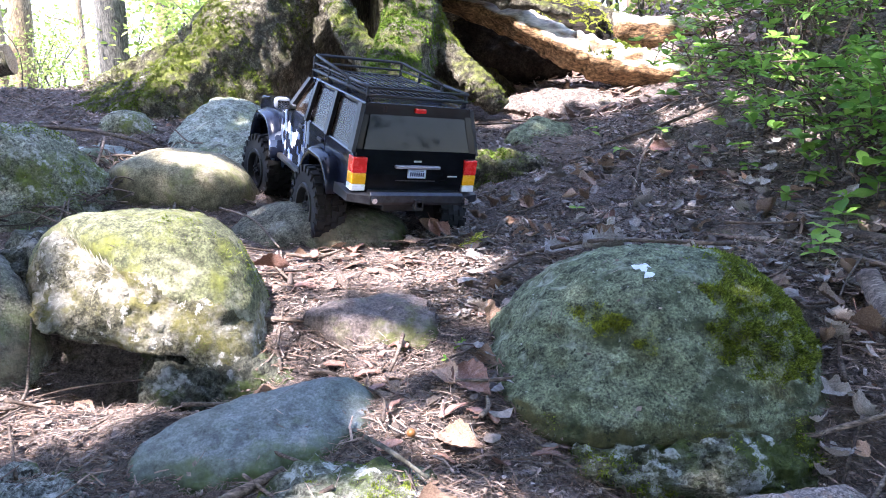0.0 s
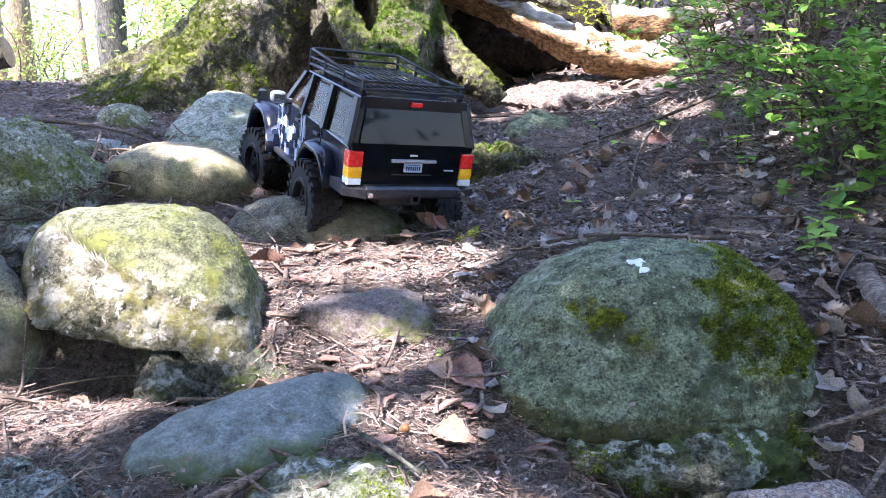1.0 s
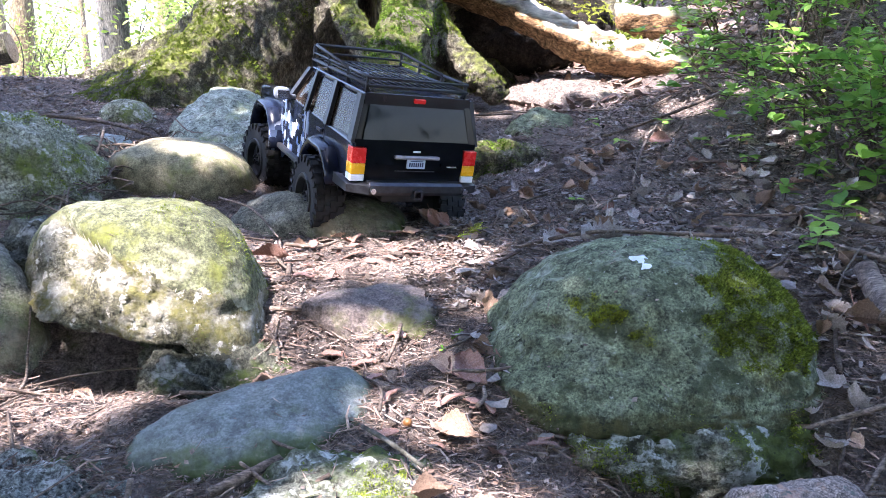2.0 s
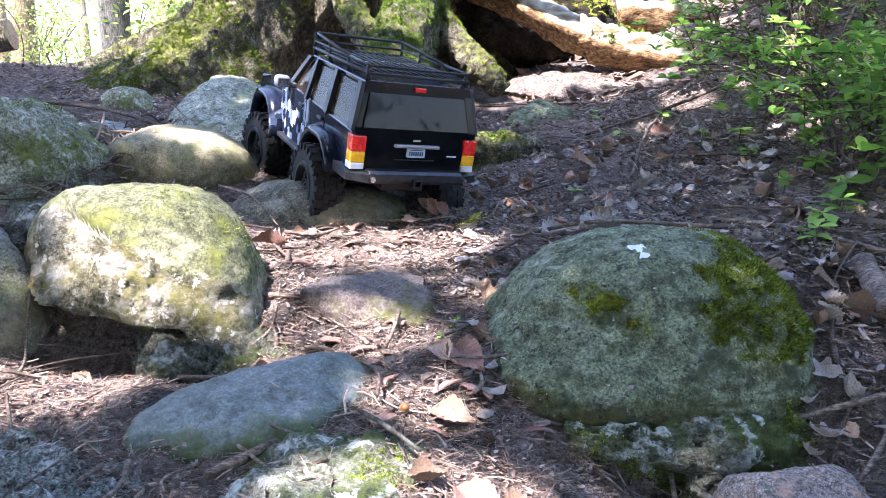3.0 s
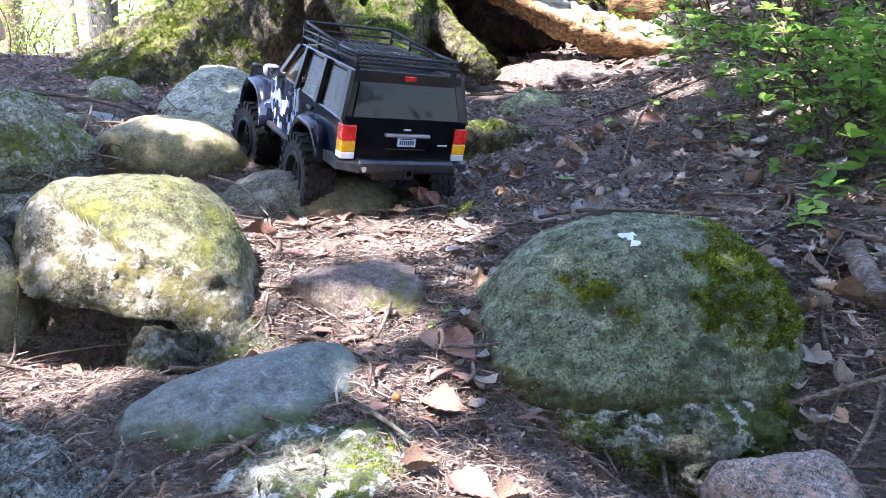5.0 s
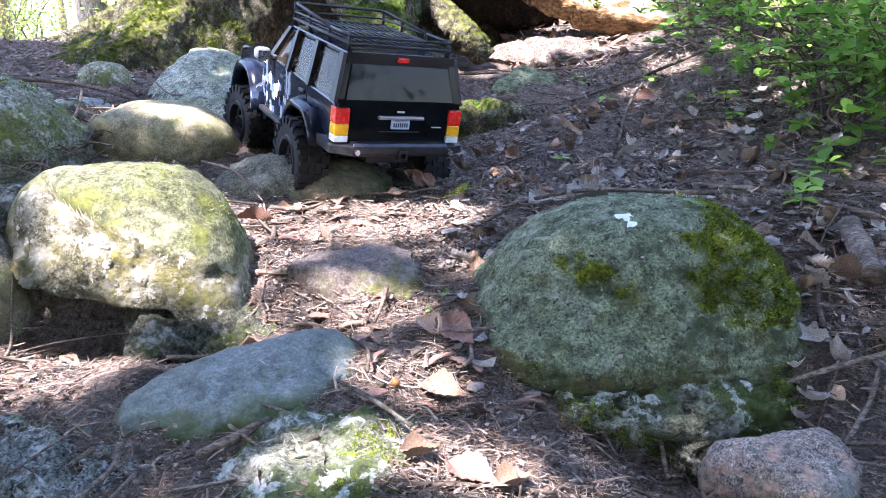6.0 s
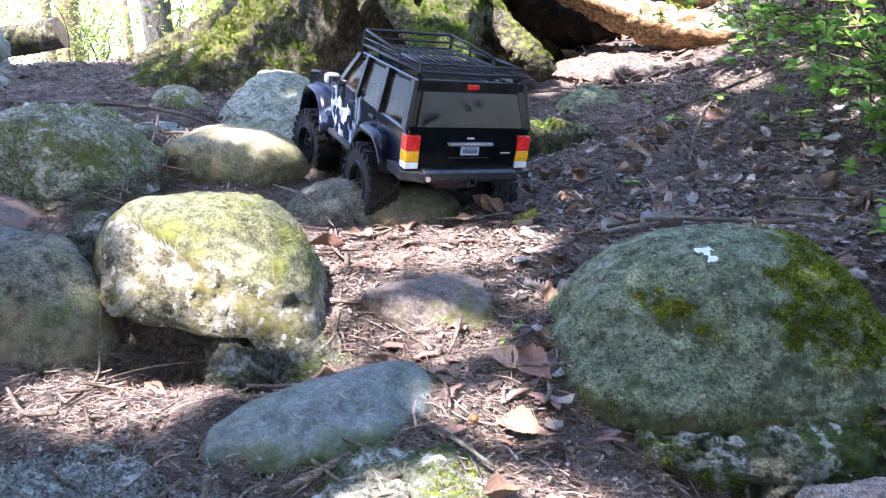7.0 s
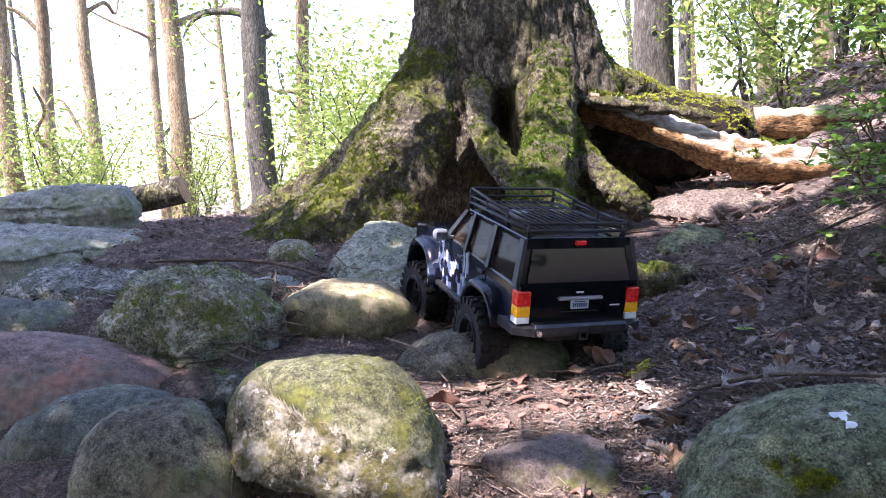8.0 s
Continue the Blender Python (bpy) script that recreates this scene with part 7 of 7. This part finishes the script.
for x, y in zip(sx, sy):
    a, ln, r = srng.uniform(0, 6.28), srng.uniform(0.03, 0.13), srng.uniform(0.001, 0.0026)
    pts = [(x + math.cos(a) * ln * g + srng.normal() * 0.006, y + math.sin(a) * ln * g + srng.normal() * 0.006, 0.006 + 0.012 * srng.random(), r * (1 - 0.4 * g)) for g in (-0.5, 0, 0.5)]
    fallen_branch(pts, "thin dry twig lying on the litter", 6)
# twigs piled between the stones
for k in range(110):
    x, y = -0.605 + srng.normal() * 0.042, 1.36 + srng.normal() * 0.10
    a, ln = srng.normal() * 0.7 - 0.6, srng.uniform(0.05, 0.14)
    fallen_branch([(x + math.cos(a) * ln * g, y + math.sin(a) * ln * g, 0.010 + 0.035 * srng.random(), 0.0009 + 0.0011 * srng.random()) for g in (-0.5, 0, 0.5)], "reddish twig in a pile between the stones", 6)

# acorn, seedlings, sprig
acorn = thing("acorn", "small orange-brown acorn on the litter", "acorn", m=pose(-0.029, 0.642, float(ground_z(-0.029, 0.642)[0]) + 0.006, 60, 20, 0))
nut = plain("acorn shell", (0.20, 0.09, 0.028), 0.35, 0, 0.5, 0.2)
d, f = SPHERES[3]
part("nut", mesh_of("nut", d * np.array([0.0043, 0.0043, 0.0058]) * (1 - 0.10 * np.clip(d[:, 2:], 0, 1)), f, nut), nut, acorn)
part("cup", mesh_of("cup", d * np.array([0.0047, 0.0047, 0.0030]) + np.array([0, 0, -0.0048]), f, twig_bark), twig_bark, acorn, "rough brown cup")


def seedling(x, y, size, leaves, seed, label="bright green seedling in the litter"):
    r = np.random.default_rng(seed)
    t = thing("seedling", label, "seedling", "seedlings", m=pose(x, y, float(ground_z(x, y)[0])))
    part("stem", tube("stem", np.array([(0, 0, -0.005, 0.0012), (0.002, 0, size * 0.6, 0.0011), (0.003, 0.002, size * 1.2, 0.0009)]), twig_bark, 6), twig_bark, t)
    for k in range(leaves):
        ob = new("leaf", SHRUB_LEAVES[k % 4])
        s = size * r.uniform(0.8, 1.4)
        ob.matrix_world = Matrix.Translation((0.003, 0.002, size * (1.2 if k < 5 else 0.7))) @ Euler((r.normal() * 0.2, r.normal() * 0.25 - 0.15, k * 6.28 / min(leaves, 5) + r.normal() * 0.3)).to_matrix().to_4x4() @ Matrix.Diagonal((s, s, s, 1))
        ob.parent = t


for k, (x, y, s, n) in enumerate(((0.447, 0.885, 0.022, 8), (0.475, 0.93, 0.024, 9), (0.53, 0.99, 0.026, 9), (0.56, 1.05, 0.026, 10), (0.50, 1.10, 0.02, 6), (0.213, 1.22, 0.012, 4), (0.36, 1.56, 0.014, 5), (0.42, 1.52, 0.014, 5), (0.33, 1.72, 0.016, 6), (0.46, 1.62, 0.018, 6), (0.58, 1.18, 0.024, 8), (0.52, 1.30, 0.02, 7), (0.62, 1.08, 0.03, 9), (0.66, 1.0, 0.03, 9), (0.60, 0.95, 0.028, 9), (0.48, 1.42, 0.018, 6), (0.55, 1.42, 0.022, 7), (0.000, 0.790, 0.006, 3))):
    seedling(x, y, s, n, 900 + k)


def needle_sprig(x, y, length, turn, seed, mat, label):
    """A short shoot with two rows of needles, lying on the litter."""
    r = np.random.default_rng(seed)
    t = thing("needle_sprig", label, "sprig", "sprigs", m=pose(x, y, float(ground_z(x, y)[0]) + 0.010, 0, -12, turn))
    stem = np.array([(0, 0, 0, 0.0008), (length * 0.5, 0.002, 0.003, 0.0007), (length, 0, 0.001, 0.0004)])
    part("stem", tube("stem", stem, twig_bark, 6), twig_bark, t)
    for k in range(26):
        f, side = (k // 2) / 12, 1 if k % 2 else -1
        a, ln = side * r.uniform(0.7, 1.1), length * r.uniform(0.22, 0.34) * (1 - 0.4 * f)
        b = np.array([length * (0.1 + 0.9 * f), 0, 0.002])
        e = b + ln * np.array([math.cos(a), math.sin(a), 0.25 * r.normal()])
        part("needle", tube("needle", np.array([(*b, 0.0006), (*(0.5 * (b + e) + np.array([0, 0, 0.001])), 0.0006), (*e, 0.0002)]), mat, 5), mat, t)


needle_sprig(0.018, 1.100, 0.050, 25, 961, moss_sun, "yellow-green conifer sprig beside a dry oak leaf")
needle_sprig(0.045, 1.112, 0.040, 70, 962, moss_sun, "yellow-green conifer sprig beside a dry oak leaf")
needle_sprig(0.012, 0.795, 0.022, 60, 963, shrub_leaf, "small fresh green conifer sprig")
needle_sprig(-0.560, 1.060, 0.050, 160, 964, shrub_leaf, "fresh green conifer sprig between the boulders")
needle_sprig(-0.535, 1.075, 0.040, 110, 965, shrub_leaf, "fresh green conifer sprig between the boulders")
tuft = thing("moss_tuft", "small bright moss cushion on the path", "moss", m=pose(-0.098, 0.752, float(ground_z(-0.098, 0.752)[0])))
tr = np.random.default_rng(966)
d, f = SPHERES[4]
tv2 = d * np.array([0.022, 0.012, 0.006]) * (1 + 0.25 * vnoise(d * 4, 967))[:, None]
cushion = part("cushion", mesh_of("cushion", tv2, f, moss_dark), moss_dark, tuft)
p, m = surface_points(tv2, f, 2600, lambda c, n: smooth(-0.1, 0.3, n[:, 2]), tr)
part("moss", moss_mesh("moss", p, m, moss_sun, 0.0022, tr), moss_sun, cushion, kind="stuff")


# ---- bits that lie on the stones ----
def stone_litter(count, rng):
    """Needles and crumbs dropped from above on the flat tops of the stones."""
    items = []
    for label, (ob, v, f) in ROCKS.items():
        lo, hi = v.min(0), v.max(0)
        shape_of = BVHTree.FromPolygons([tuple(p) for p in v], f)
        share = int(count * (hi[0] - lo[0]) * (hi[1] - lo[1]) / 0.06) + 4
        for _ in range(share):
            x, y = rng.uniform(lo[0], hi[0]), rng.uniform(lo[1], hi[1])
            hit = shape_of.ray_cast(Vector((x, y, 2)), Vector((0, 0, -1)))
            if not hit[0] or hit[1].z < 0.72 + 0.2 * rng.random():
                continue
            n = np.array(hit[1])
            u = np.cross(n, rng.normal(size=3))
            u /= np.linalg.norm(u)
            w = np.cross(n, u)
            c = np.array(hit[0]) + np.array(ob.location) + n * 0.0008
            if rng.random() < 0.6:
                ln, wd = rng.uniform(0.004, 0.014), rng.uniform(0.0003, 0.0006)
            else:
                ln = rng.uniform(0.0012, 0.004)
                wd = ln * rng.uniform(0.4, 0.9)
            items.append(np.stack([c - u * ln, c + w * wd + n * 0.0004, c + u * ln + n * rng.uniform(0, 0.002), c - w * wd + n * 0.0004]))
    k = len(items)
    return np.concatenate(items), np.arange(4 * k).reshape(-1, 4)


v, f = stone_litter(80, np.random.default_rng(730))
tagged(new("stone_litter", mesh_of("stone_litter", v, f, litter_mat, False)), "needles and crumbs dropped on the stones", "litter", kind="stuff")
